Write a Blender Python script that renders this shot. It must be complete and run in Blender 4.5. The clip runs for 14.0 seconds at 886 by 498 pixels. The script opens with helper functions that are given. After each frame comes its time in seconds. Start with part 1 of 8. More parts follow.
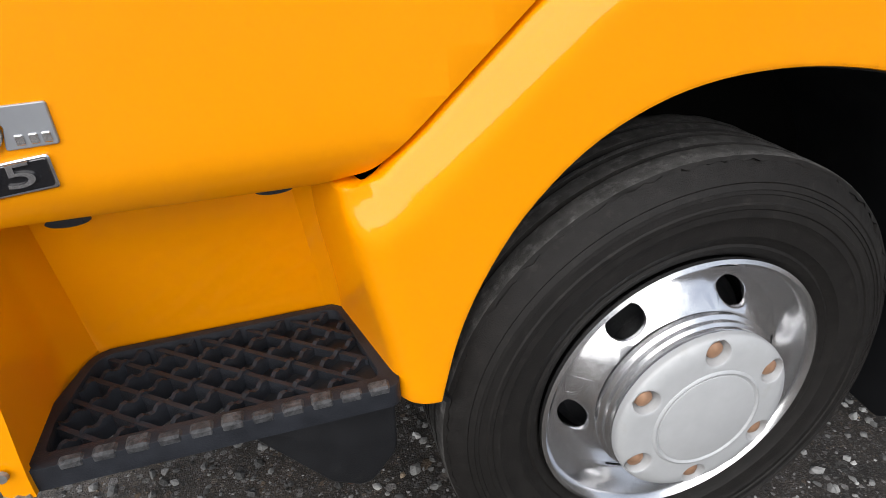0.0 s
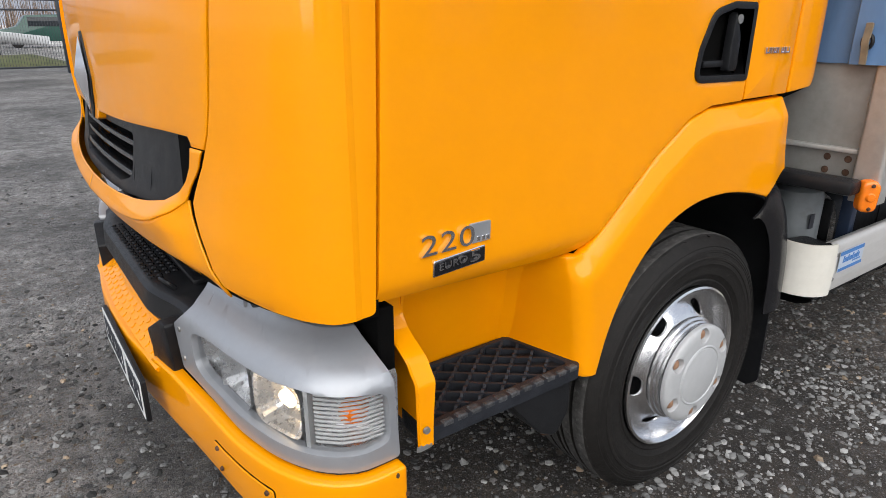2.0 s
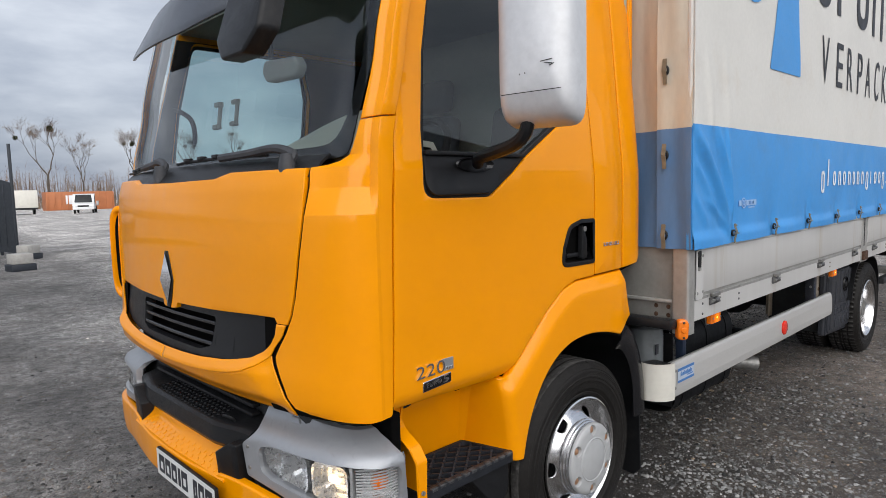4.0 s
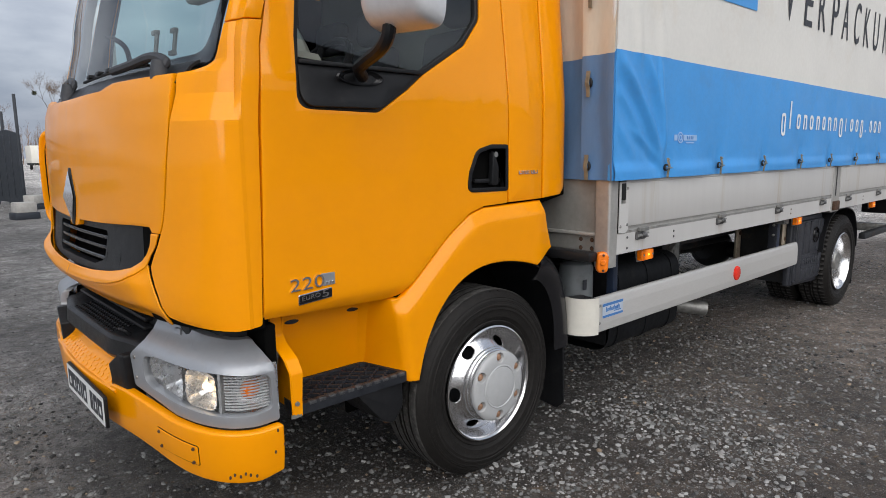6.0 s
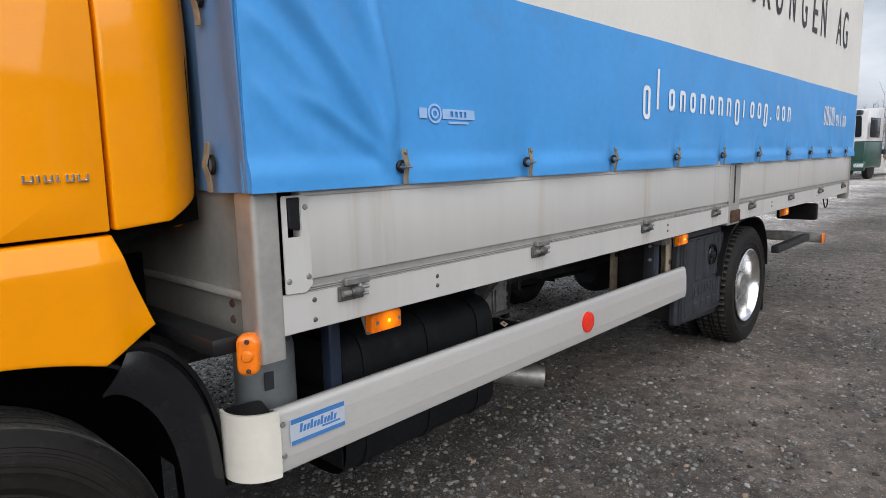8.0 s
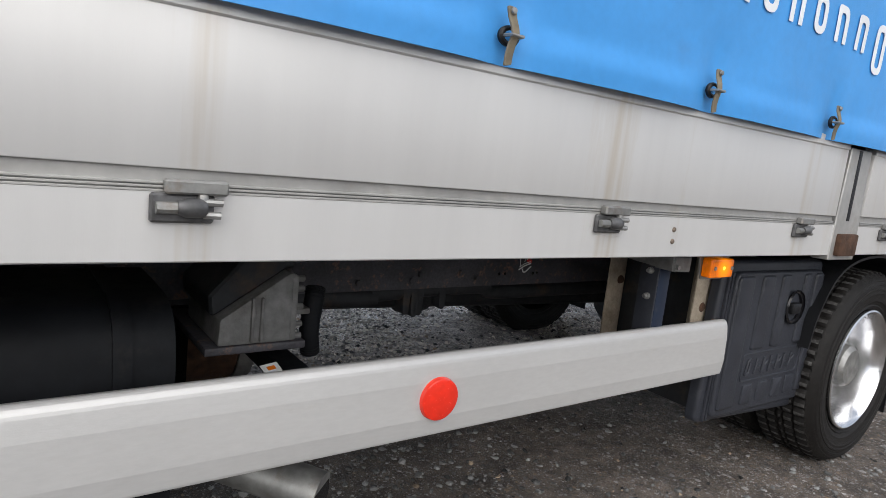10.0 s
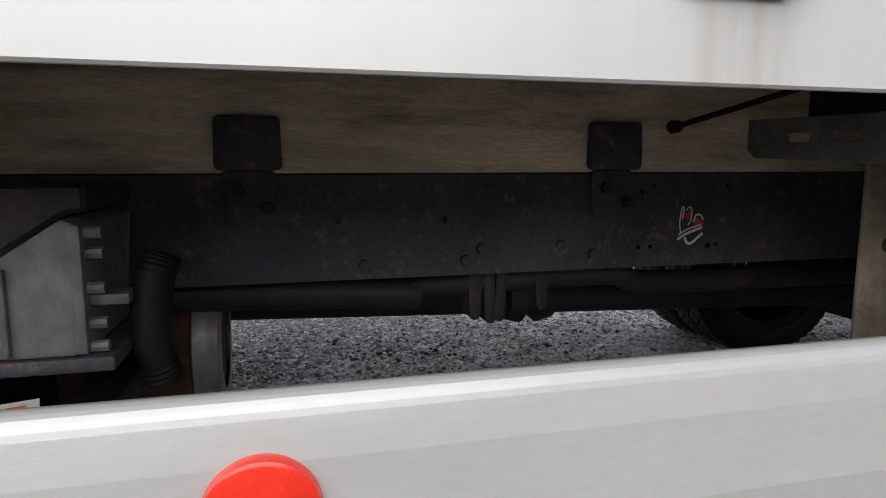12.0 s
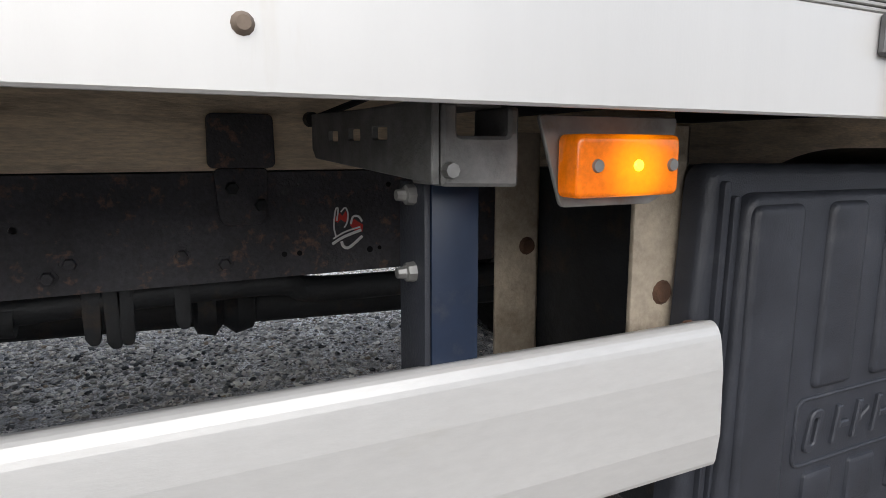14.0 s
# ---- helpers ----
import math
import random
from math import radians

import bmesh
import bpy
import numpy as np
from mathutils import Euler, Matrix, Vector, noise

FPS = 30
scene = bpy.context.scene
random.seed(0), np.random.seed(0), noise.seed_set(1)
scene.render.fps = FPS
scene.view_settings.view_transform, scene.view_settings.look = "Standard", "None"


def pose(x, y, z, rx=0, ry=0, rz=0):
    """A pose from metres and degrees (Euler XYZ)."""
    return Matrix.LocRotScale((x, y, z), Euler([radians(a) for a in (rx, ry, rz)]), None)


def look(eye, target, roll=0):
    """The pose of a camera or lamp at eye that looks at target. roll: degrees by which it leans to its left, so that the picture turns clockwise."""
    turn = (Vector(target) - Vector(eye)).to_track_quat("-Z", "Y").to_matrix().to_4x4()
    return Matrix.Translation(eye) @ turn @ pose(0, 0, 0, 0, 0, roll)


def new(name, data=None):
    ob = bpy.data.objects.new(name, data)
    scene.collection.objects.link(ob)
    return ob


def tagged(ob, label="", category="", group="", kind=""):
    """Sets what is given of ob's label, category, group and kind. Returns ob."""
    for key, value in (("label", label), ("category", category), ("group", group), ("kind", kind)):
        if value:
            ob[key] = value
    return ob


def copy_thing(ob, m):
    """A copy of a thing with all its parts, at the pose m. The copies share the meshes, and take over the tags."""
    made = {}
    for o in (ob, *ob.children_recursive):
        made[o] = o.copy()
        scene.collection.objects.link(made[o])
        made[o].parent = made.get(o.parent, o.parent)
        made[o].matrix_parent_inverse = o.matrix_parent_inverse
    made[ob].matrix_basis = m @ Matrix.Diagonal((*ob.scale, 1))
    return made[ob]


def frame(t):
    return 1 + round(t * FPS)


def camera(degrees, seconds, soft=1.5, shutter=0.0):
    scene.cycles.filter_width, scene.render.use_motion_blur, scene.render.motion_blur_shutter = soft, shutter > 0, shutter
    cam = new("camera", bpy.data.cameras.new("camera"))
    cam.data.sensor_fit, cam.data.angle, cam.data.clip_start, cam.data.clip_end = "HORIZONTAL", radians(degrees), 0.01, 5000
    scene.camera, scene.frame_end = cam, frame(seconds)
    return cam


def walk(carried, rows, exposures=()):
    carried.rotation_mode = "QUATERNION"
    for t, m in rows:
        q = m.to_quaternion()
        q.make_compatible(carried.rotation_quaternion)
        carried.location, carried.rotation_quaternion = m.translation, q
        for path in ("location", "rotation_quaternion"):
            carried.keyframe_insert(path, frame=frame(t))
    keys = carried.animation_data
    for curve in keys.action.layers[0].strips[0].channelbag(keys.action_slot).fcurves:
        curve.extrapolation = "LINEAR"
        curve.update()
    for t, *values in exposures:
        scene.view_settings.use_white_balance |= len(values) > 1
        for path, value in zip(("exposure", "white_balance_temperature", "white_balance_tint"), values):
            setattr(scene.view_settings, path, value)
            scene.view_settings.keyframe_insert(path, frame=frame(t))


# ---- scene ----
cam = camera(70.4, 14.0, 0.8)
PATH = [
    (0, (-0.527, -0.405, 1.089), (-0.107, 1.28, 0.097), -3.7),
    (0.5, (-0.66, -0.351, 0.994), (-0.046, 1.149, -0.177), -0.4),
    (1, (-0.888, -0.423, 1.033), (0.071, 1.09, 0.143), 3.5),
    (1.5, (-1.182, -0.524, 1.158), (-0.087, 0.95, 0.366), 1.0),
    (2, (-1.492, -0.666, 1.302), (-0.39, 0.861, 0.63), 0.2),
    (2.5, (-1.842, -0.769, 1.435), (-0.739, 0.792, 0.845), -0.1),
    (3, (-2.012, -0.904, 1.511), (-0.837, 0.673, 1.149), -1.2),
    (3.2, (-2.046, -0.974, 1.506), (-0.774, 0.553, 1.286), -0.6),
    (5.3, (-2.233, -1.425, 1.414), (-0.795, -0.05, 1.203), -2.2),
    (5.5, (-2.145, -1.446, 1.377), (-0.727, -0.058, 1.125), -1.1),
    (6, (-1.831, -1.509, 1.327), (-0.501, -0.047, 1.024), -0.6),
    (6.5, (-1.473, -1.442, 1.312), (-0.116, 0.001, 1.039), -0.1),
    (7, (-1.077, -1.358, 1.313), (0.366, 0.0, 1.042), -1.5),
    (7.5, (-0.61, -1.304, 1.31), (0.829, 0.063, 1.063), -1.0),
    (8, (-0.159, -1.207, 1.266), (1.289, 0.141, 0.979), -1.3),
    (8.2, (0.016, -1.16, 1.278), (1.478, 0.174, 0.985), -1.8),
    (10.3, (1.61, -0.789, 0.959), (2.721, 0.849, 0.67), 7.5),
    (10.5, (1.696, -0.76, 0.918), (2.769, 0.916, 0.717), 6.8),
    (11, (1.892, -0.613, 0.925), (2.816, 1.132, 0.603), 2.6),
    (11.5, (2.065, -0.461, 0.909), (2.774, 1.383, 0.597), -1.0),
    (12, (2.22, -0.325, 0.811), (2.709, 1.596, 0.543), 0.0),
    (12.5, (2.313, -0.288, 0.785), (2.921, 1.608, 0.598), 0.1),
    (13, (2.394, -0.303, 0.783), (3.157, 1.539, 0.624), 1.0),
    (13.5, (2.507, -0.339, 0.82), (3.236, 1.513, 0.617), 0.8),
    (14, (2.687, -0.33, 0.831), (3.555, 1.444, 0.519), 0.0),
]
EXPOSURES = [(0.0, 0.62), (1.0, 0.74), (1.5, 0.62), (3.0, 0.28), (5.5, 0.05), (6.5, 0.15), (8.0, 0.18), (10.3, 0.42), (11.0, 0.45), (11.5, 0.42), (12.0, 0.50), (12.5, 0.74), (13.0, 0.78), (13.5, 0.68), (14.0, 0.74)]
walk(cam, [(t, look(eye, target, roll)) for t, eye, target, roll in PATH], EXPOSURES)

# ---------------------------------------------------------------- world and light
world = bpy.data.worlds.new("sky")
scene.world = world
world.use_nodes = True
SUN_EL, SUN_AZ = radians(35), radians(208)


def build_sky():
    nt = world.node_tree
    nt.nodes.clear()
    out = nt.nodes.new("ShaderNodeOutputWorld")
    bg = nt.nodes.new("ShaderNodeBackground")
    sky = nt.nodes.new("ShaderNodeTexSky")
    sky.sky_type, sky.sun_disc = "NISHITA", False
    sky.sun_elevation, sky.sun_rotation = SUN_EL, SUN_AZ
    sky.dust_density, sky.air_density = 3.0, 1.0
    co = nt.nodes.new("ShaderNodeTexCoord")
    mp = nt.nodes.new("ShaderNodeMapping")
    mp.inputs["Scale"].default_value = (1.0, 1.0, 3.2)
    n1 = nt.nodes.new("ShaderNodeTexNoise")
    n1.inputs["Scale"].default_value, n1.inputs["Detail"].default_value = 2.3, 7.0
    n1.inputs["Roughness"].default_value = 0.55
    ramp = nt.nodes.new("ShaderNodeValToRGB")
    ramp.color_ramp.elements[0].position, ramp.color_ramp.elements[1].position = 0.40, 0.74
    ramp.color_ramp.elements[0].color = (2.1, 2.4, 3.05, 1)
    ramp.color_ramp.elements[1].color = (5.7, 6.0, 6.5, 1)
    mix = nt.nodes.new("ShaderNodeMix")
    mix.data_type = "RGBA"
    mix.inputs["Factor"].default_value = 0.9
    nt.links.new(co.outputs["Generated"], mp.inputs["Vector"])
    nt.links.new(mp.outputs["Vector"], n1.inputs["Vector"])
    nt.links.new(n1.outputs["Fac"], ramp.inputs["Fac"])
    nt.links.new(sky.outputs["Color"], mix.inputs["A"])
    nt.links.new(ramp.outputs["Color"], mix.inputs["B"])
    nt.links.new(mix.outputs["Result"], bg.inputs["Color"])
    bg.inputs["Strength"].default_value = 0.14
    nt.links.new(bg.outputs["Background"], out.inputs["Surface"])


build_sky()
sun_data = bpy.data.lights.new("sun", "SUN")
sun_data.energy, sun_data.angle, sun_data.color = 3.05, radians(95), (1.0, 0.97, 0.93)
sun = new("sun", sun_data)
sun.matrix_world = look((40 * math.sin(SUN_AZ) * math.cos(SUN_EL), 40 * math.cos(SUN_AZ) * math.cos(SUN_EL), 40 * math.sin(SUN_EL)), (0, 0, 0))


# ---------------------------------------------------------------- materials
def mat(name, color, rough=0.5, metal=0.0, coat=0.0, vary=0.12, vscale=3.0, dirt=None, dscale=1.2, dcover=0.55, damount=0.5,
        bump=0.0, bscale=200.0, emit=None, estr=0.0, rvary=0.12, grain=40.0, trans=0.0, ior=1.45, island=0.0, stretch=(1, 1, 1), spec=0.5):
    """A surface with two scales of variation: broad stains and fine grain, in colour, gloss and relief."""
    m = bpy.data.materials.new(name)
    m.use_nodes = True
    nt = m.node_tree
    b = nt.nodes["Principled BSDF"]
    co = nt.nodes.new("ShaderNodeTexCoord")
    mp = nt.nodes.new("ShaderNodeMapping")
    mp.inputs["Scale"].default_value = stretch
    nt.links.new(co.outputs["Object"], mp.inputs["Vector"])

    def noise_node(scale, detail=5.0, rough_=0.6):
        n = nt.nodes.new("ShaderNodeTexNoise")
        n.inputs["Scale"].default_value, n.inputs["Detail"].default_value = scale, detail
        n.inputs["Roughness"].default_value = rough_
        nt.links.new(mp.outputs["Vector"], n.inputs["Vector"])
        return n

    def scaled(socket, lo, hi):
        r = nt.nodes.new("ShaderNodeMapRange")
        r.inputs["From Min"].default_value, r.inputs["From Max"].default_value = 0.3, 0.7
        r.inputs["To Min"].default_value, r.inputs["To Max"].default_value = lo, hi
        nt.links.new(socket, r.inputs["Value"])
        return r.outputs["Result"]

    broad, fine = noise_node(vscale), noise_node(grain, 3.0)
    val = nt.nodes.new("ShaderNodeMath")
    val.operation = "MULTIPLY"
    nt.links.new(scaled(broad.outputs["Fac"], 1 - vary, 1 + vary), val.inputs[0])
    nt.links.new(scaled(fine.outputs["Fac"], 1 - vary * 0.5, 1 + vary * 0.5), val.inputs[1])
    value = val.outputs["Value"]
    if island:
        geo = nt.nodes.new("ShaderNodeNewGeometry")
        mr = nt.nodes.new("ShaderNodeMapRange")
        mr.inputs["To Min"].default_value, mr.inputs["To Max"].default_value = 1 - island, 1 + island
        nt.links.new(geo.outputs["Random Per Island"], mr.inputs["Value"])
        v2 = nt.nodes.new("ShaderNodeMath")
        v2.operation = "MULTIPLY"
        nt.links.new(value, v2.inputs[0])
        nt.links.new(mr.outputs["Result"], v2.inputs[1])
        value = v2.outputs["Value"]
    hsv = nt.nodes.new("ShaderNodeHueSaturation")
    hsv.inputs["Color"].default_value = (*color, 1)
    nt.links.new(value, hsv.inputs["Value"])
    last = hsv.outputs["Color"]
    if dirt:
        dn = noise_node(dscale, 8.0, 0.7)
        dr = nt.nodes.new("ShaderNodeMapRange")
        dr.inputs["From Min"].default_value, dr.inputs["From Max"].default_value = dcover, dcover + 0.18
        dr.inputs["To Max"].default_value = damount
        nt.links.new(dn.outputs["Fac"], dr.inputs["Value"])
        mx = nt.nodes.new("ShaderNodeMix")
        mx.data_type = "RGBA"
        mx.inputs["B"].default_value = (*dirt, 1)
        nt.links.new(dr.outputs["Result"], mx.inputs["Factor"])
        nt.links.new(last, mx.inputs["A"])
        last = mx.outputs["Result"]
    nt.links.new(last, b.inputs["Base Color"])
    b.inputs["Metallic"].default_value = metal
    if rvary:
        nt.links.new(scaled(noise_node(vscale * 4).outputs["Fac"], max(0.0, rough * (1 - rvary)), min(1.0, rough * (1 + rvary))), b.inputs["Roughness"])
    else:
        b.inputs["Roughness"].default_value = rough
    b.inputs["Coat Weight"].default_value, b.inputs["Coat Roughness"].default_value = coat, 0.07
    b.inputs["IOR"].default_value = ior
    b.inputs["Specular IOR Level"].default_value = spec
    b.inputs["Transmission Weight"].default_value = trans
    if bump:
        bp = nt.nodes.new("ShaderNodeBump")
        bp.inputs["Strength"].default_value, bp.inputs["Distance"].default_value = bump, 0.01
        nt.links.new(noise_node(bscale, 4.0).outputs["Fac"], bp.inputs["Height"])
        nt.links.new(bp.outputs["Normal"], b.inputs["Normal"])
    if emit:
        b.inputs["Emission Color"].default_value = (*emit, 1)
        b.inputs["Emission Strength"].default_value = estr
    return m


YELLOW = mat("yellow_paint", (0.90, 0.320, 0.0), 0.45, coat=0.62, vary=0.025, vscale=1.5, grain=9.0, rvary=0.2, spec=0.06)
YELLOW.node_tree.nodes["Principled BSDF"].inputs["Coat IOR"].default_value = 1.52
SILVER = mat("silver_paint", (0.35, 0.365, 0.39), 0.36, 0.45, coat=0.15, vary=0.05)
GREY_PLASTIC = mat("hub_grey_plastic", (0.43, 0.44, 0.45), 0.42, 0.1, vary=0.06, dirt=(0.3, 0.27, 0.22), dscale=14, dcover=0.6, damount=0.35)
# near-black for gaps and recesses: their shade is put into the colour
GAP = mat("gap_shade_black", (0.004, 0.004, 0.004), 0.9, vary=0.2, spec=0.05)
BLACK = mat("black_plastic", (0.011, 0.0115, 0.013), 0.38, vary=0.25, vscale=6, dirt=(0.06, 0.058, 0.052), dscale=9, dcover=0.58, damount=0.3, spec=0.3, bump=0.15, bscale=500)
STEP_BLACK = mat("step_black_plastic", (0.019, 0.021, 0.026), 0.45, vary=0.3, vscale=14, dirt=(0.055, 0.06, 0.07), dscale=40, dcover=0.6, damount=0.4, spec=0.22, bump=0.2, bscale=400)
STEP_WORN = mat("worn_step_edge", (0.062, 0.063, 0.066), 0.55, vary=0.5, vscale=60, dirt=(0.016, 0.016, 0.018), dscale=70, dcover=0.46, damount=0.9, spec=0.3, bump=0.4, bscale=300)
BLACK_GLOSS = mat("black_gloss", (0.012, 0.012, 0.014), 0.22, vary=0.2)
RUBBER = mat("tyre_rubber", (0.0115, 0.0105, 0.0098), 0.58, vary=0.22, vscale=30, dirt=(0.055, 0.05, 0.045), dscale=55, dcover=0.57, damount=0.45, spec=0.26, bump=0.25, bscale=420)
TREAD = mat("worn_tread_rubber", (0.062, 0.060, 0.058), 0.8, vary=0.4, vscale=45, dirt=(0.19, 0.187, 0.18), dscale=60, dcover=0.53, damount=0.65, spec=0.25, bump=0.6, bscale=320)
CHROME = mat("polished_steel", (0.80, 0.80, 0.81), 0.22, 1.0, vary=0.05, vscale=26, bump=0.008, bscale=160, rvary=0.12, dirt=(0.55, 0.54, 0.52), dscale=60, dcover=0.62, damount=0.3)
BRIGHT = mat("chrome_letters", (0.78, 0.78, 0.8), 0.14, 1.0, vary=0.04)
ALU = mat("anodised_aluminium", (0.62, 0.615, 0.605), 0.42, 0.3, vary=0.04, vscale=2.0, dirt=(0.42, 0.34, 0.22), dscale=2.6, dcover=0.575, damount=0.55, stretch=(1.3, 1, 0.14), bump=0.02, bscale=300, grain=14)
GUARD = mat("guard_aluminium", (0.57, 0.565, 0.555), 0.38, 0.3, vary=0.06, vscale=1.4, dirt=(0.45, 0.42, 0.36), dscale=9, dcover=0.6, damount=0.35, stretch=(0.4, 1, 1.5), bump=0.03, bscale=300, grain=90)


def run_off(m, period, first, color, amount):
    """Brown run-off streaks below fittings that repeat along the body."""
    nt = m.node_tree
    b = nt.nodes["Principled BSDF"]
    base = b.inputs["Base Color"].links[0].from_socket
    co = nt.nodes.new("ShaderNodeTexCoord")
    xyz = nt.nodes.new("ShaderNodeSeparateXYZ")
    nt.links.new(co.outputs["Object"], xyz.inputs["Vector"])

    def math_(op, a, c=0.0):
        n = nt.nodes.new("ShaderNodeMath")
        n.operation = op
        for i, v in enumerate((a, c)):
            if isinstance(v, (int, float)):
                n.inputs[i].default_value = v
            else:
                nt.links.new(v, n.inputs[i])
        return n.outputs["Value"]

    cell = math_("ABSOLUTE", math_("SUBTRACT", math_("FRACT", math_("ADD", math_("DIVIDE", math_("SUBTRACT", xyz.outputs["X"], first), period), 0.5)), 0.5))
    near = nt.nodes.new("ShaderNodeMapRange")
    near.inputs["From Min"].default_value, near.inputs["From Max"].default_value = 0.025, 0.055
    near.inputs["To Min"].default_value, near.inputs["To Max"].default_value = 1.0, 0.0
    nt.links.new(cell, near.inputs["Value"])
    mp = nt.nodes.new("ShaderNodeMapping")
    mp.inputs["Scale"].default_value = (38, 1, 1.2)
    nt.links.new(co.outputs["Object"], mp.inputs["Vector"])
    n = nt.nodes.new("ShaderNodeTexNoise")
    n.inputs["Scale"].default_value, n.inputs["Detail"].default_value = 1.0, 4.0
    nt.links.new(mp.outputs["Vector"], n.inputs["Vector"])
    st = nt.nodes.new("ShaderNodeMapRange")
    st.inputs["From Min"].default_value, st.inputs["From Max"].default_value = 0.42, 0.68
    st.inputs["To Max"].default_value = amount
    nt.links.new(n.outputs["Fac"], st.inputs["Value"])
    mx = nt.nodes.new("ShaderNodeMix")
    mx.data_type = "RGBA"
    mx.inputs["B"].default_value = (*color, 1)
    nt.links.new(math_("MULTIPLY", near.outputs["Result"], st.outputs["Result"]), mx.inputs["Factor"])
    nt.links.new(base, mx.inputs["A"])
    nt.links.new(mx.outputs["Result"], b.inputs["Base Color"])


run_off(ALU, 0.8425, 0.825, (0.40, 0.31, 0.19), 0.36)
FRAME = mat("frame_dark_paint", (0.058, 0.057, 0.065), 0.6, vary=0.4, vscale=5, dirt=(0.30, 0.165, 0.10), dscale=34, dcover=0.56, damount=0.8, bump=0.35, bscale=70, grain=120)
ALU_POST = mat("weathered_aluminium", (0.42, 0.415, 0.4), 0.45, 0.5, vary=0.14, vscale=8, dirt=(0.3, 0.22, 0.13), dscale=6, dcover=0.56, damount=0.5)
# darker aluminium with stains; shade between cab and body is in its base colour
SHADED_ALU = mat("shaded_aluminium", (0.27, 0.265, 0.25), 0.5, 0.4, vary=0.14, vscale=6, dirt=(0.2, 0.15, 0.1), dscale=5, dcover=0.56, damount=0.4)
FAINT_INK = mat("faint_print", (0.30, 0.47, 0.74), 0.55, vary=0.05)
CREAM = mat("cream_painted_metal", (0.66, 0.64, 0.58), 0.4, vary=0.06, dirt=(0.4, 0.35, 0.26), dscale=5, dcover=0.6, damount=0.35)
BLUE_TARP = mat("blue_tarpaulin", (0.055, 0.29, 0.68), 0.42, vary=0.07, vscale=2.2, dirt=(0.11, 0.16, 0.26), dscale=1.6, dcover=0.58, damount=0.3, bump=0.06, bscale=700)
WHITE_TARP = mat("white_tarpaulin", (0.66, 0.65, 0.62), 0.55, vary=0.05, vscale=2.0, dirt=(0.47, 0.37, 0.26), dscale=1.3, dcover=0.58, damount=0.35, bump=0.06, bscale=700)
FRONT_TARP = mat("stained_tarpaulin", (0.60, 0.53, 0.43), 0.6, vary=0.1, vscale=2.4, dirt=(0.4, 0.26, 0.15), dscale=2.2, dcover=0.48, damount=0.55, stretch=(1, 1, 0.3), bump=0.06, bscale=600)
FRONT_BLUE = mat("greyed_blue_tarpaulin", (0.10, 0.2, 0.38), 0.6, vary=0.12, vscale=3, dirt=(0.2, 0.2, 0.21), dscale=2.5, dcover=0.46, damount=0.6, stretch=(1, 1, 0.3), bump=0.06, bscale=600)
LATCH = mat("dark_galvanised", (0.11, 0.11, 0.112), 0.5, 0.5, vary=0.3, vscale=40, dirt=(0.06, 0.045, 0.03), dscale=30, dcover=0.55, damount=0.5)
INK = mat("black_print", (0.03, 0.032, 0.04), 0.55, vary=0.2)
WHITE_INK = mat("white_print", (0.75, 0.77, 0.8), 0.55, vary=0.05)
STRAP = mat("leather_strap", (0.2, 0.17, 0.12), 0.7, vary=0.25, vscale=30, bump=0.2, bscale=300)
STEEL = mat("galvanised_steel", (0.3, 0.3, 0.29), 0.5, 0.7, vary=0.25, vscale=25, dirt=(0.17, 0.1, 0.05), dscale=18, dcover=0.55, damount=0.5)
RUST = mat("rusty_steel", (0.085, 0.045, 0.028), 0.8, 0.2, vary=0.4, vscale=30, bump=0.4, bscale=200)
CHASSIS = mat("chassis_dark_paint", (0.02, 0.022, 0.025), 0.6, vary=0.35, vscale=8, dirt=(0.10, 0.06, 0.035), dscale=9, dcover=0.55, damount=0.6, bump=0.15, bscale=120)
POST_METAL = mat("dull_post_metal", (0.40, 0.34, 0.265), 0.65, 0.1, vary=0.25, vscale=9, dirt=(0.17, 0.13, 0.09), dscale=14, dcover=0.52, damount=0.6, bump=0.2, bscale=140, grain=110)
BEAM = mat("dull_beam_metal", (0.74, 0.62, 0.46), 0.7, vary=0.3, vscale=9, dirt=(0.22, 0.165, 0.11), dscale=7, dcover=0.51, damount=0.75, bump=0.3, bscale=120, grain=140, stretch=(0.35, 1, 2.2))
BLUE_STEEL = mat("blue_grey_paint", (0.015, 0.025, 0.050), 0.36, vary=0.15, vscale=12, dirt=(0.11, 0.1, 0.09), dscale=14, dcover=0.58, damount=0.4)
CAST = mat("cast_aluminium", (0.19, 0.19, 0.187), 0.6, 0.3, vary=0.25, vscale=20, dirt=(0.1, 0.09, 0.075), dscale=12, dcover=0.5, damount=0.5, bump=0.2, bscale=150)
BOX_GREY = mat("grey_black_polymer", (0.034, 0.037, 0.046), 0.38, spec=0.4, vary=0.2, vscale=8, dirt=(0.12, 0.12, 0.12), dscale=16, dcover=0.60, damount=0.35, bump=0.15, bscale=350)
AMBER = mat("amber_lens", (0.85, 0.17, 0.004), 0.2, coat=0.4, vary=0.18, vscale=60, grain=260, emit=(1.0, 0.26, 0.0), estr=0.22)
AMBER_LIT = mat("amber_bulb", (1.0, 0.5, 0.05), 0.3, vary=0.0, emit=(1.0, 0.42, 0.02), estr=3.2)
AMBER_DULL = mat("amber_reflector", (0.85, 0.2, 0.01), 0.25, coat=0.5, vary=0.1, vscale=30)
RED = mat("red_reflector", (0.80, 0.03, 0.012), 0.25, coat=0.6, vary=0.06, vscale=40)
LAMP_WARM = mat("headlamp_bulb", (1.0, 0.9, 0.7), 0.3, vary=0.0, emit=(1.0, 0.68, 0.36), estr=2.4)
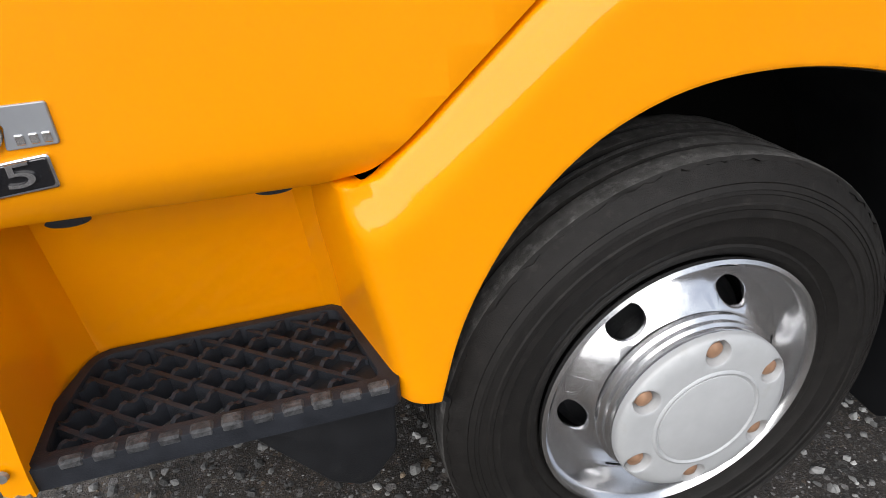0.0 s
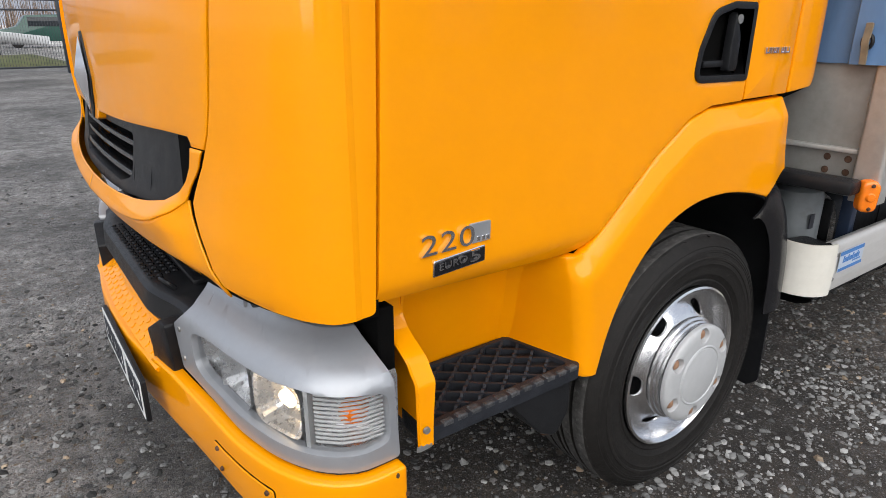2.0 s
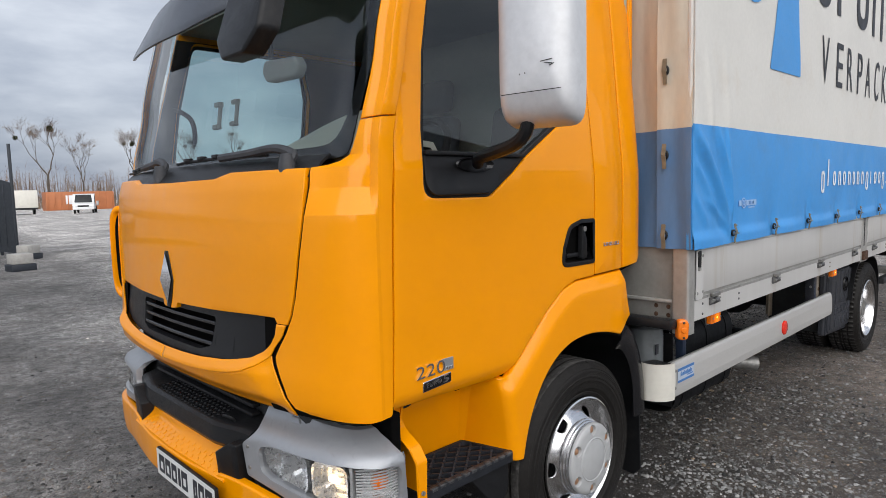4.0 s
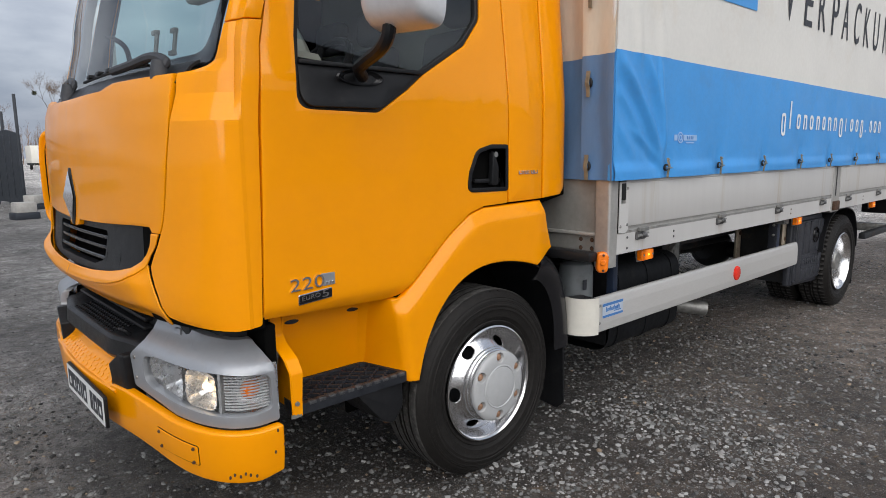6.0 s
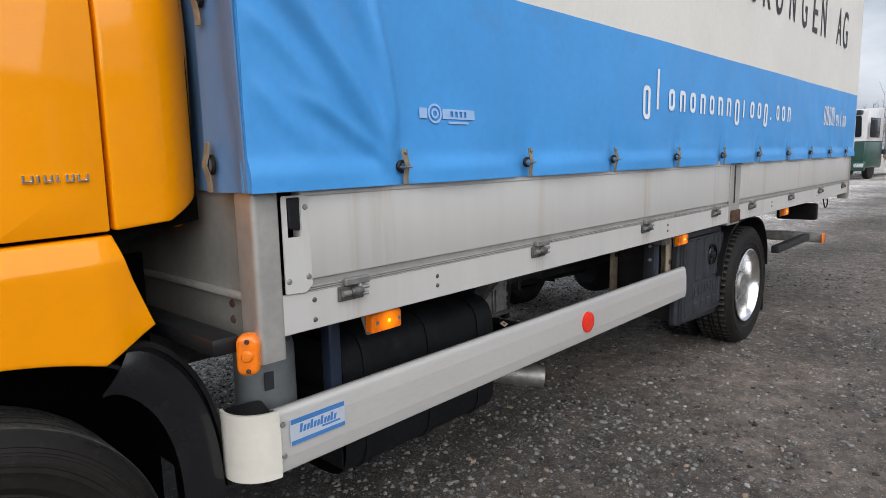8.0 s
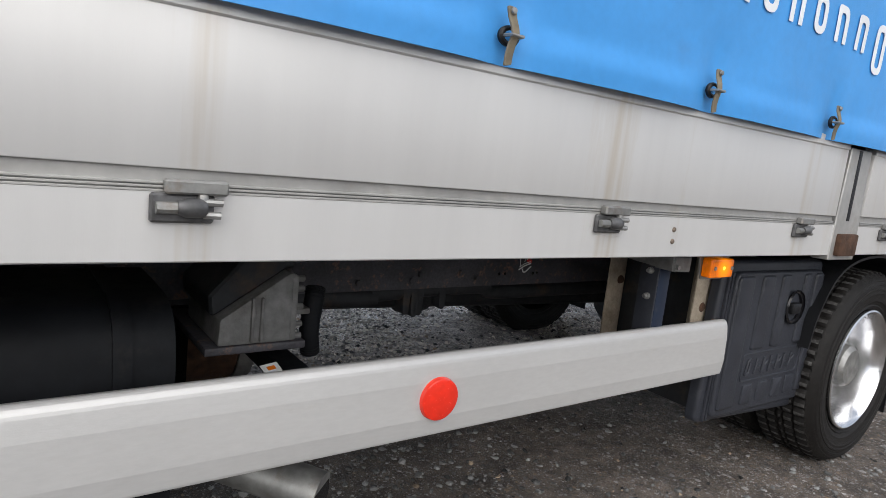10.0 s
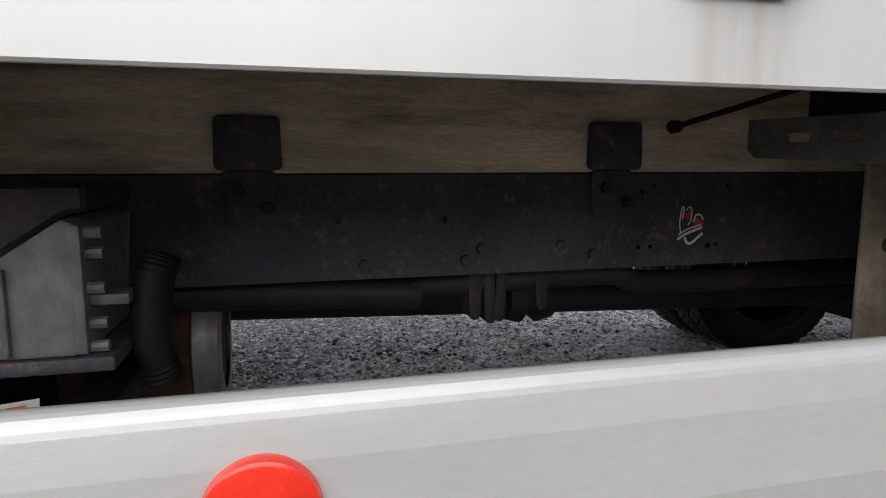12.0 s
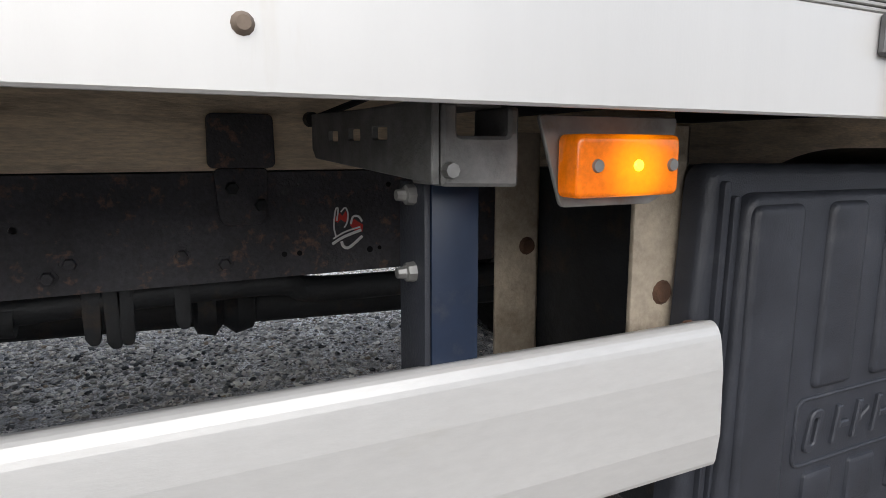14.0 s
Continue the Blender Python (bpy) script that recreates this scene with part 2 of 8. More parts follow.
REFLECTOR = mat("lamp_reflector", (0.85, 0.86, 0.88), 0.28, 0.9, vary=0.05, vscale=20)
PLATE_WHITE = mat("plate_white", (0.72, 0.73, 0.72), 0.4, vary=0.04)
STICKER_BLUE = mat("sticker_blue", (0.06, 0.2, 0.5), 0.4, vary=0.1)
STICKER_PALE = mat("sticker_silver_blue", (0.55, 0.62, 0.72), 0.35, 0.2, vary=0.06)
STICKER_RED = mat("sticker_red", (0.6, 0.05, 0.04), 0.4, vary=0.1)
SEAT = mat("cab_fabric", (0.07, 0.075, 0.085), 0.9, vary=0.2, vscale=20, bump=0.3, bscale=500)
PILLAR_TRIM = mat("pillar_trim_plastic", (0.25, 0.26, 0.27), 0.7, vary=0.1)
BEIGE = mat("cab_beige_trim", (0.36, 0.37, 0.33), 0.6, vary=0.06)


def glass(name, tint, alpha_rough=0.0):
    m = bpy.data.materials.new(name)
    m.use_nodes = True
    nt = m.node_tree
    nt.nodes.clear()
    out = nt.nodes.new("ShaderNodeOutputMaterial")
    tr = nt.nodes.new("ShaderNodeBsdfTransparent")
    tr.inputs["Color"].default_value = (*tint, 1)
    gl = nt.nodes.new("ShaderNodeBsdfGlossy")
    gl.inputs["Roughness"].default_value = alpha_rough
    fr = nt.nodes.new("ShaderNodeFresnel")
    fr.inputs["IOR"].default_value = 1.75
    mx = nt.nodes.new("ShaderNodeMixShader")
    nt.links.new(fr.outputs["Fac"], mx.inputs["Fac"])
    nt.links.new(tr.outputs["BSDF"], mx.inputs[1])
    nt.links.new(gl.outputs["BSDF"], mx.inputs[2])
    nt.links.new(mx.outputs["Shader"], out.inputs["Surface"])
    return m


WINDSCREEN = glass("windscreen_glass", (0.80, 0.93, 0.92))
SIDE_GLASS = glass("tinted_side_glass", (0.62, 0.75, 0.75))
LENS_CLEAR = glass("clear_lens", (0.93, 0.94, 0.95), 0.02)
MIRROR = mat("mirror_glass", (0.8, 0.8, 0.82), 0.02, 1.0, vary=0.0, rvary=0.0)


# ---------------------------------------------------------------- mesh tools
def part(name, bm, material, parent, label="", smooth=35, out=None):
    """Links a bmesh as one mesh object under a thing or a part. material: one, or a list for the faces' slots."""
    bmesh.ops.recalc_face_normals(bm, faces=bm.faces[:])
    if out and sum((f.calc_center_median() - Vector(out)).dot(f.normal) * f.calc_area() for f in bm.faces) < 0:
        bmesh.ops.reverse_faces(bm, faces=bm.faces[:])
    me = bpy.data.meshes.new(name)
    bm.to_mesh(me)
    bm.free()
    for m in material if isinstance(material, (list, tuple)) else [material]:
        me.materials.append(m)
    if smooth:
        me.shade_smooth()
        me.set_sharp_from_angle(angle=radians(smooth))
    ob = new(name, me)
    if parent:
        ob.parent = parent
    if label:
        ob["label"] = label
    return ob


def thing(name, label, category, group="", kind="", at=(0, 0, 0)):
    ob = new(name)
    ob.empty_display_size = 0.1
    ob.location = at
    return tagged(ob, label, category, group, kind)


def rnd(points, radius, seg=5):
    """Rounds the corners of a closed outline. A point may carry its own radius as a third number."""
    out, n = [], len(points)
    for i, p in enumerate(points):
        r = p[2] if len(p) > 2 else radius
        a, b, c = (Vector(points[j % n][:2]) for j in (i - 1, i, i + 1))
        u, v = (a - b), (c - b)
        if r < 1e-5 or u.length < 1e-6 or v.length < 1e-6:
            out.append(tuple(b))
            continue
        ang = u.angle(v)
        if ang > 3.05:
            out.append(tuple(b))
            continue
        d = min(r / math.tan(ang / 2), u.length * 0.49, v.length * 0.49)
        p0, p1 = b + u.normalized() * d, b + v.normalized() * d
        for k in range(seg + 1):
            t = k / seg
            out.append(tuple((p0 * (1 - t) ** 2 + b * 2 * t * (1 - t) + p1 * t * t)))
    return out


def circle(cx, cy, r, n=24, ry=None):
    return [(cx + r * math.cos(2 * math.pi * k / n), cy + (ry or r) * math.sin(2 * math.pi * k / n)) for k in range(n)]


def slab(outer, holes=(), th=0.02, fmap=None, bevel=0.0, seg=2, grid=0.0, cu=(), cv=(), hollow=False):
    """A plate of the outline (u, v), which may be hollow (concave), with holes, w from 0 (front) to -th, rounded along its rims, cut by a grid and laid on a surface by fmap(u, v, w)."""
    bm = bmesh.new()
    edges = []
    for loop in (outer, *holes):
        vs = [bm.verts.new((p[0], p[1], 0)) for p in loop]
        edges += [bm.edges.new((vs[k - 1], vs[k])) for k in range(len(vs))]
    if holes or hollow:
        bmesh.ops.triangle_fill(bm, use_beauty=True, use_dissolve=False, edges=edges)
    else:
        bm.faces.new(bm.verts[:])
    for f in bm.faces:
        if f.normal.z < 0:
            f.normal_flip()
    bm.normal_update()
    if th:
        made = bmesh.ops.extrude_face_region(bm, geom=bm.faces[:])
        top = {g for g in made["geom"] if isinstance(g, bmesh.types.BMVert)}
        for v in bm.verts:
            v.co.z = 0 if v in top else -th
        bmesh.ops.recalc_face_normals(bm, faces=bm.faces[:])
        if bevel:
            rim = [e for e in bm.edges if len(e.link_faces) == 2 and abs(e.verts[0].co.z) < 1e-6 and abs(e.verts[1].co.z) < 1e-6
                   and e.calc_face_angle(0) > 1.2]
            bmesh.ops.bevel(bm, geom=rim, offset=bevel, segments=seg, profile=0.5, affect="EDGES", clamp_overlap=True)
    if grid:
        us, vs_ = [v.co.x for v in bm.verts], [v.co.y for v in bm.verts]
        for axis, lo, hi in ((0, min(us), max(us)), (1, min(vs_), max(vs_))):
            first = math.ceil(lo / grid)
            for k in [j * grid for j in range(first, math.ceil(hi / grid))] + list(cu if axis == 0 else cv):
                no = (1, 0, 0) if axis == 0 else (0, 1, 0)
                bmesh.ops.bisect_plane(bm, geom=bm.verts[:] + bm.edges[:] + bm.faces[:], plane_co=[k * a for a in no], plane_no=no, dist=1e-4)
        if holes or hollow:
            # the fill's slanting edges go, the grid stays
            bm.normal_update()
            cuts = [[j * grid for j in range(math.ceil(min(c) / grid), math.ceil(max(c) / grid))] + list(extra) for c, extra in ((us, cu), (vs_, cv))]

            def on_cut(e, i):
                a, b = e.verts[0].co[i], e.verts[1].co[i]
                return abs(a - b) < 1e-6 and any(abs(a - k) < 2e-4 for k in cuts[i])

            loose = [e for e in bm.edges if len(e.link_faces) == 2 and e.calc_face_angle(9) < 0.01 and abs(e.link_faces[0].normal.z) > 0.9 and not on_cut(e, 0) and not on_cut(e, 1)]
            bmesh.ops.dissolve_edges(bm, edges=loose, use_verts=False)
    if fmap:
        for v in bm.verts:
            v.co = fmap(*v.co)
    return bm


def on_y(y, sign=1):
    """Lays (u, v, w) as x, z on a plane that faces -y (sign 1) or +y (-1)."""
    return lambda u, v, w: Vector((u, y - sign * w, v))


def on_x(x, sign=1):
    return lambda u, v, w: Vector((x - sign * w, u, v))


def on_z(z, sign=1):
    return lambda u, v, w: Vector((u, v, z + sign * w))


def box(x0, x1, y0, y1, z0, z1, bevel=0.006, seg=2):
    bm = bmesh.new()
    bmesh.ops.create_cube(bm, size=1.0)
    for v in bm.verts:
        v.co = Vector(((x0 + x1) / 2 + v.co.x * (x1 - x0), (y0 + y1) / 2 + v.co.y * (y1 - y0), (z0 + z1) / 2 + v.co.z * (z1 - z0)))
    if bevel:
        bmesh.ops.bevel(bm, geom=bm.edges[:], offset=min(bevel, 0.45 * min(x1 - x0, y1 - y0, z1 - z0)), segments=seg, profile=0.5, affect="EDGES")
    return bm


def add(bm, other):
    """Adds another bmesh to bm and frees it."""
    me = bpy.data.meshes.new("scratch")
    other.to_mesh(me)
    other.free()
    bm.from_mesh(me)
    bpy.data.meshes.remove(me)
    return bm


def moved(bm, m):
    bmesh.ops.transform(bm, matrix=m, verts=bm.verts[:])
    return bm


def lathe(profile, n=64, axis="y", arc=None, closed=False):
    """Turns a profile of (radius, along) round an axis."""
    bm = bmesh.new()
    a0, a1 = arc or (0, 2 * math.pi)
    full = arc is None
    rings = []
    for k in range(n if full else n + 1):
        a = a0 + (a1 - a0) * k / n
        c, s = math.cos(a), math.sin(a)
        row = []
        for r, h in profile:
            co = {"y": (r * c, h, r * s), "z": (r * c, r * s, h), "x": (h, r * c, r * s)}[axis]
            row.append(bm.verts.new(co))
        rings.append(row)
    m = len(profile)
    for k in range(n):
        a, b = rings[k], rings[(k + 1) % len(rings)]
        for j in range(m if closed else m - 1):
            j2 = (j + 1) % m
            try:
                bm.faces.new((a[j], a[j2], b[j2], b[j]))
            except ValueError:
                pass
    bmesh.ops.remove_doubles(bm, verts=bm.verts[:], dist=1e-5)
    return bm


def tube(points, r, n=10, closed=False, radii=None):
    """A round bar along points."""
    bm = bmesh.new()
    pts = [Vector(p) for p in points]
    rings, side = [], None
    for k, p in enumerate(pts):
        d = (pts[(k + 1) % len(pts)] - pts[k - 1]) if closed or 0 < k < len(pts) - 1 else (pts[1] - pts[0] if k == 0 else pts[-1] - pts[-2])
        d.normalize()
        if side is None:
            side = d.orthogonal().normalized()
        side = (side - d * side.dot(d)).normalized()
        up = d.cross(side)
        rr = radii[k] if radii else r
        rings.append([bm.verts.new(p + rr * (math.cos(2 * math.pi * j / n) * side + math.sin(2 * math.pi * j / n) * up)) for j in range(n)])
    for k in range(len(rings) if closed else len(rings) - 1):
        a, b = rings[k], rings[(k + 1) % len(rings)]
        for j in range(n):
            bm.faces.new((a[j], a[(j + 1) % n], b[(j + 1) % n], b[j]))
    if not closed:
        bm.faces.new(rings[0])
        bm.faces.new(rings[-1])
    return bm


def smooth_line(points, per=6):
    """A Catmull-Rom line through points."""
    pts = [Vector(p) for p in points]
    pts = [2 * pts[0] - pts[1], *pts, 2 * pts[-1] - pts[-2]]
    out = []
    for k in range(1, len(pts) - 2):
        p0, p1, p2, p3 = pts[k - 1 : k + 3]
        for j in range(per):
            t = j / per
            out.append(0.5 * (2 * p1 + (p2 - p0) * t + (2 * p0 - 5 * p1 + 4 * p2 - p3) * t * t + (3 * p1 - p0 - 3 * p2 + p3) * t**3))
    return out + [pts[-2]]


def sheet(f, us, vs, th=0.0):
    """A surface f(u, v) over two lists of values; th: its thickness along the normals."""
    bm = bmesh.new()
    grid = [[bm.verts.new(f(u, v)) for v in vs] for u in us]
    for a in range(len(us) - 1):
        for b in range(len(vs) - 1):
            bm.faces.new((grid[a][b], grid[a + 1][b], grid[a + 1][b + 1], grid[a][b + 1]))
    if th:
        bm.normal_update()
        bmesh.ops.solidify(bm, geom=bm.faces[:], thickness=th)
    return bm


def steps(a, b, n):
    return [a + (b - a) * k / n for k in range(n + 1)]


def lettering(text, size, fmap, squeeze=1.0, th=0.004, spacing=1.0):
    """Built-in font as a mesh, its lower left corner at (0, 0), laid on a surface by fmap(u, v, w)."""
    cu = bpy.data.curves.new("letters", "FONT")
    cu.body, cu.size, cu.extrude, cu.space_character = text, size, th / 2, spacing
    ob = bpy.data.objects.new("letters", cu)
    scene.collection.objects.link(ob)
    me = bpy.data.meshes.new_from_object(ob.evaluated_get(bpy.context.evaluated_depsgraph_get()))
    bpy.data.objects.remove(ob)
    bpy.data.curves.remove(cu)
    bm = bmesh.new()
    bm.from_mesh(me)
    bpy.data.meshes.remove(me)
    for v in bm.verts:
        v.co = fmap(v.co.x * squeeze, v.co.y, v.co.z)
    return bm


def mirrored(bm, yc=1.25):
    """The same on the other side of the vehicle's middle plane."""
    for v in bm.verts:
        v.co.y = 2 * yc - v.co.y
    bmesh.ops.reverse_faces(bm, faces=bm.faces[:])
    return bm
# ---------------------------------------------------------------- the lorry: cab
YC = 1.25
truck = thing("truck", "yellow lorry with a blue and white tarpaulin body, parked on gravel", "truck")


def table(rows):
    """A smooth function through rows of (value, result)."""
    xs, ys = zip(*rows)

    def f(v):
        v = min(max(v, xs[0]), xs[-1])
        k = max(j for j in range(len(xs)) if xs[j] <= v + 1e-9)
        if k == len(xs) - 1:
            return ys[-1]
        t = (v - xs[k]) / (xs[k + 1] - xs[k])
        t = t * t * (3 - 2 * t) * 0.5 + t * 0.5
        return ys[k] + (ys[k + 1] - ys[k]) * t

    return f


def ramp01(v, a, b):
    t = min(max((v - a) / (b - a), 0), 1)
    return t * t * (3 - 2 * t)


def side_y(z):
    return 0.235 + 0.085 * max(0.0, z - 1.55) + 0.02 * max(0.0, (0.87 - z) / 0.05) ** 2 * (z < 0.87)


def side(u, v, w):
    """The flank of the cab."""
    return Vector((u, side_y(v) - w, v))


class Plan:
    """A line in plan from the flank round the corner to the middle of the front, by arc length; it goes on mirrored."""

    def __init__(self, pts):
        self.p = smooth_line([(x, y, 0) for x, y in pts], 8)
        self.s = [0.0]
        for a, b in zip(self.p, self.p[1:]):
            self.s.append(self.s[-1] + (b - a).length)
        self.mid = self.s[-1]

    def at(self, s):
        flip = s > self.mid
        q = 2 * self.mid - s if flip else s
        q = min(max(q, 0.0), self.mid)
        k = min(max(j for j in range(len(self.s)) if self.s[j] <= q + 1e-9), len(self.s) - 2)
        t = (q - self.s[k]) / (self.s[k + 1] - self.s[k])
        p, d = self.p[k].lerp(self.p[k + 1], t), (self.p[k + 1] - self.p[k]).normalized()
        if k + 2 < len(self.p):
            d = d.lerp((self.p[k + 2] - self.p[k + 1]).normalized(), t)
        n = Vector((-d.y, d.x, 0)).normalized()
        if (n.y if abs(n.y) > abs(n.x) else n.x) > 0:
            n = -n
        if flip:
            p, n = Vector((p.x, 2 * YC - p.y, 0)), Vector((n.x, -n.y, 0))
        return p, n

    def of_y(self, y):
        """The arc length at which the line reaches y (of the front)."""
        if y > YC:
            return 2 * self.mid - self.of_y(2 * YC - y)
        k = next((j for j in range(len(self.p)) if self.p[j].y >= y), len(self.p) - 1)
        if k == 0:
            return 0.0
        a, b = self.p[k - 1].y, self.p[k].y
        return self.s[k - 1] + (self.s[k] - self.s[k - 1]) * (y - a) / max(b - a, 1e-6)


CAB = Plan([(-0.965, 0.2350), (-1.02, 0.2365), (-1.072, 0.262), (-1.122, 0.325), (-1.165, 0.42), (-1.195, 0.53), (-1.228, 0.75), (-1.247, 1.0), (-1.253, 1.25)])
CREASE = 0.060
front_dx = table([(0.75, 0.045), (0.80, 0.02), (0.86, -0.022), (0.92, -0.03), (1.0, -0.01), (1.1, 0.0), (1.3, 0.0), (1.42, 0.004), (1.5, 0.012), (1.55, 0.024), (1.567, 0.032), (1.6, 0.11), (1.9, 0.17), (2.45, 0.28)])
rake = table([(1.4, 0.0), (1.64, 0.012), (1.91, 0.072), (2.36, 0.175)])


def front(s, z, w, bulge=False):
    p, n = CAB.at(s)
    q = min(s, 2 * CAB.mid - s)
    wt = ramp01(q, 0.05, CAB.of_y(0.5))
    off = w
    dx = front_dx(z)
    if bulge and z < 1.1:
        dx = max(dx, 0.0) * 0.8 - 0.3 * max(-dx, 0.0)
    if bulge:
        step = min(max((z - 1.425) / 0.08, 0.0), 1.0)
        off += 0.0045 * min(max((q - CREASE + 0.008) / 0.012, 0.0), 1.0) * (1 - step) - 0.024 * min(max((q - CREASE + 0.004) / 0.019, 0.0), 1.0) * step * (1 - ramp01(q, CAB.of_y(0.34), CAB.of_y(0.47)))
    return Vector((p.x + dx * wt + rake(z) * (1 - wt), p.y, z)) + n * off


def sy(y):
    return CAB.of_y(y)


# doors, one each side: shell with a window opening, pane, black mirror panel, handle pocket
DOOR = rnd([(-0.983, 0.825, 0.01), (-0.50, 0.808, 0.03), (-0.44, 0.818, 0.05), (-0.22, 1.012, 0.05), (-0.10, 1.092, 0.08), (-0.02, 1.115, 0.05), (0.118, 1.119, 0.008),
            (0.120, 1.45, 0), (0.110, 1.75, 0), (0.085, 2.36, 0.02), (-0.775, 2.36, 0.02), (-0.886, 1.91, 0), (-0.9465, 1.64, 0), (-0.961, 1.38, 0), (-0.971, 1.1, 0)], 0.02)
WINDOW = [(-0.840, 1.465, 0.05), (-0.835, 1.68, 0), (-0.805, 1.92, 0), (-0.715, 2.29, 0.05), (-0.06, 2.29, 0.06), (-0.005, 2.06, 0.1), (-0.02, 1.83, 0.06), (-0.11, 1.725, 0.04),
          (-0.33, 1.598, 0.03), (-0.40, 1.545, 0.05), (-0.53, 1.462, 0.06)]
HANDLE = rnd([(-0.114, 1.174, 0.035), (0.117, 1.172, 0.012), (0.117, 1.356, 0.012), (0.02, 1.356, 0.05), (-0.062, 1.336, 0.06), (-0.102, 1.25, 0.05)], 0.02)


def scaled_loop(points, d):
    """An outline drawn in by d."""
    c = Vector((sum(p[0] for p in points) / len(points), sum(p[1] for p in points) / len(points)))
    out = []
    n = len(points)
    for k, p in enumerate(points):
        a, b, q = Vector(points[k - 1][:2]), Vector(points[(k + 1) % n][:2]), Vector(p[:2])
        t = b - a
        nn = Vector((-t.y, t.x)).normalized() if t.length > 1e-9 else (c - q).normalized()
        if nn.dot(c - q) < 0:
            nn = -nn
        out.append(tuple(q + nn * d) + tuple(p[2:]))
    return out


def make_door(flip):
    fix = mirrored if flip else (lambda bm: bm)
    win = rnd(WINDOW, 0.04)
    door = part("door", fix(slab(DOOR, [win, HANDLE], 0.035, side, 0.005, 2, 0.05, (), (0.815, 0.825, 0.835, 0.845, 0.858, 0.87))), YELLOW, truck, "smooth yellow cab door with a tinted window")
    inner = rnd(scaled_loop(WINDOW, 0.018), 0.03)
    part("window_rubber", fix(slab(win, [inner], 0.02, lambda u, v, w: side(u, v, w - 0.006), 0.003, 1, 0.2)), BLACK, door)
    pane = [p for p in inner if p[1] > 1.60]
    lo = [(-0.822, 1.606), (-0.335, 1.606)]
    hi = [p for p in inner if p[1] > 1.612]
    k = min(range(len(hi)), key=lambda j: (hi[j][0] - lo[1][0]) ** 2 + (hi[j][1] - lo[1][1]) ** 2)
    ring = hi[k:] + hi[:k]
    if (ring[1][0] - ring[0][0]) < 0:
        ring = [ring[0]] + ring[1:][::-1]
    glass_ob = part("window_pane", fix(slab([lo[0], lo[1], *ring], (), 0.0, lambda u, v, w: side(u, v, w - 0.020))), SIDE_GLASS, door, smooth=0, out=(-0.3, YC, 1.6))
    glass_ob.visible_shadow = False
    part("mirror_panel", fix(slab(rnd([(-0.826, 1.472, 0.05), (-0.826, 1.604, 0.01), (-0.335, 1.608, 0.01), (-0.405, 1.552, 0.03), (-0.535, 1.475, 0.06)], 0.03), (), 0.03,
         lambda u, v, w: side(u, v, w - 0.004 + 0.018 * ramp01(v, 1.545, 1.46)), 0.006, 2, 0.06)), BLACK, door, "black plastic panel that carries the mirror arm")
    dish = lathe([(0.0, 0.012), (0.04, 0.010), (0.066, -0.002), (0.07, -0.006), (0.075, 0.0)], 28)
    for v in dish.verts:
        v.co = Vector((-0.60 + v.co.x * 1.25, 0.236 + v.co.y, 1.572 + v.co.z * 0.35))
    part("mirror_socket", fix(dish), BLACK_GLOSS, door)
    part("belt_strip", fix(box(-0.826, -0.335, 0.232, 0.25, 1.600, 1.614, 0.003)), BLACK, door)
    pocket = part("handle_pocket", fix(slab(scaled_loop(HANDLE, -0.004), (), 0.004, lambda u, v, w: side(u, v, w - 0.03))), GAP, door)
    rim = slab(scaled_loop(HANDLE, -0.002), [scaled_loop(HANDLE, 0.014)], 0.03, lambda u, v, w: side(u, v, w + 0.004), 0.004, 2)
    part("handle_frame", fix(rim), BLACK, door, "black recessed handle surround")
    grip = slab(rnd([(0.022, 1.195, 0.01), (0.062, 1.195, 0.012), (0.066, 1.335, 0.012), (0.03, 1.335, 0.015)], 0.01), (), 0.022, lambda u, v, w: side(u, v, w + 0.004), 0.005, 2)
    add(grip, box(-0.06, 0.09, 0.246, 0.262, 1.205, 1.222, 0.004))
    part("door_handle", fix(grip), BLACK, door, "black pull handle")
    lock = lathe([(0.0, -0.003), (0.011, -0.003), (0.012, 0.004)], 16)
    part("door_lock", fix(moved(lock, Matrix.Translation((0.045, 0.232, 1.318)))), STEEL, door)
    return door


door_left = make_door(False)
door_right = make_door(True)

# engine and emission badges on the near door
for k, figure in enumerate("220"):
    part("power_figure", lettering(figure, 0.058, lambda u, v, w: side(-0.897 + 0.0435 * k + u, 0.900 + v + 0.03 * (u + 0.0435 * k), w + 0.004), 1.40, 0.006), CHROME, door_left, "chrome figure " + figure)
part("power_plate", slab(rnd([(-0.775, 0.903), (-0.729, 0.904), (-0.729, 0.944), (-0.782, 0.944), (-0.770, 0.925)], 0.003), (), 0.004, lambda u, v, w: side(u, v, w + 0.004), 0.001, 1), SILVER, door_left)
part("power_unit", add(add(box(-0.764, -0.756, 0.2290, 0.232, 0.907, 0.917, 0.001, 1), box(-0.752, -0.744, 0.2290, 0.232, 0.907, 0.917, 0.001, 1)), box(-0.741, -0.733, 0.2290, 0.232, 0.907, 0.917, 0.001, 1)), CHROME, door_left)
badge = part("emission_badge", slab(rnd([(-0.866, 0.852), (-0.742, 0.862), (-0.742, 0.896), (-0.866, 0.886)], 0.004), (), 0.005, lambda u, v, w: side(u, v, w + 0.005), 0.0015, 1), BRIGHT, door_left, "chrome emission class badge")
part("badge_field", slab(rnd([(-0.863, 0.8555), (-0.745, 0.8655), (-0.745, 0.8925), (-0.863, 0.8825)], 0.003), (), 0.002, lambda u, v, w: side(u, v, w + 0.0065)), BLACK_GLOSS, badge)
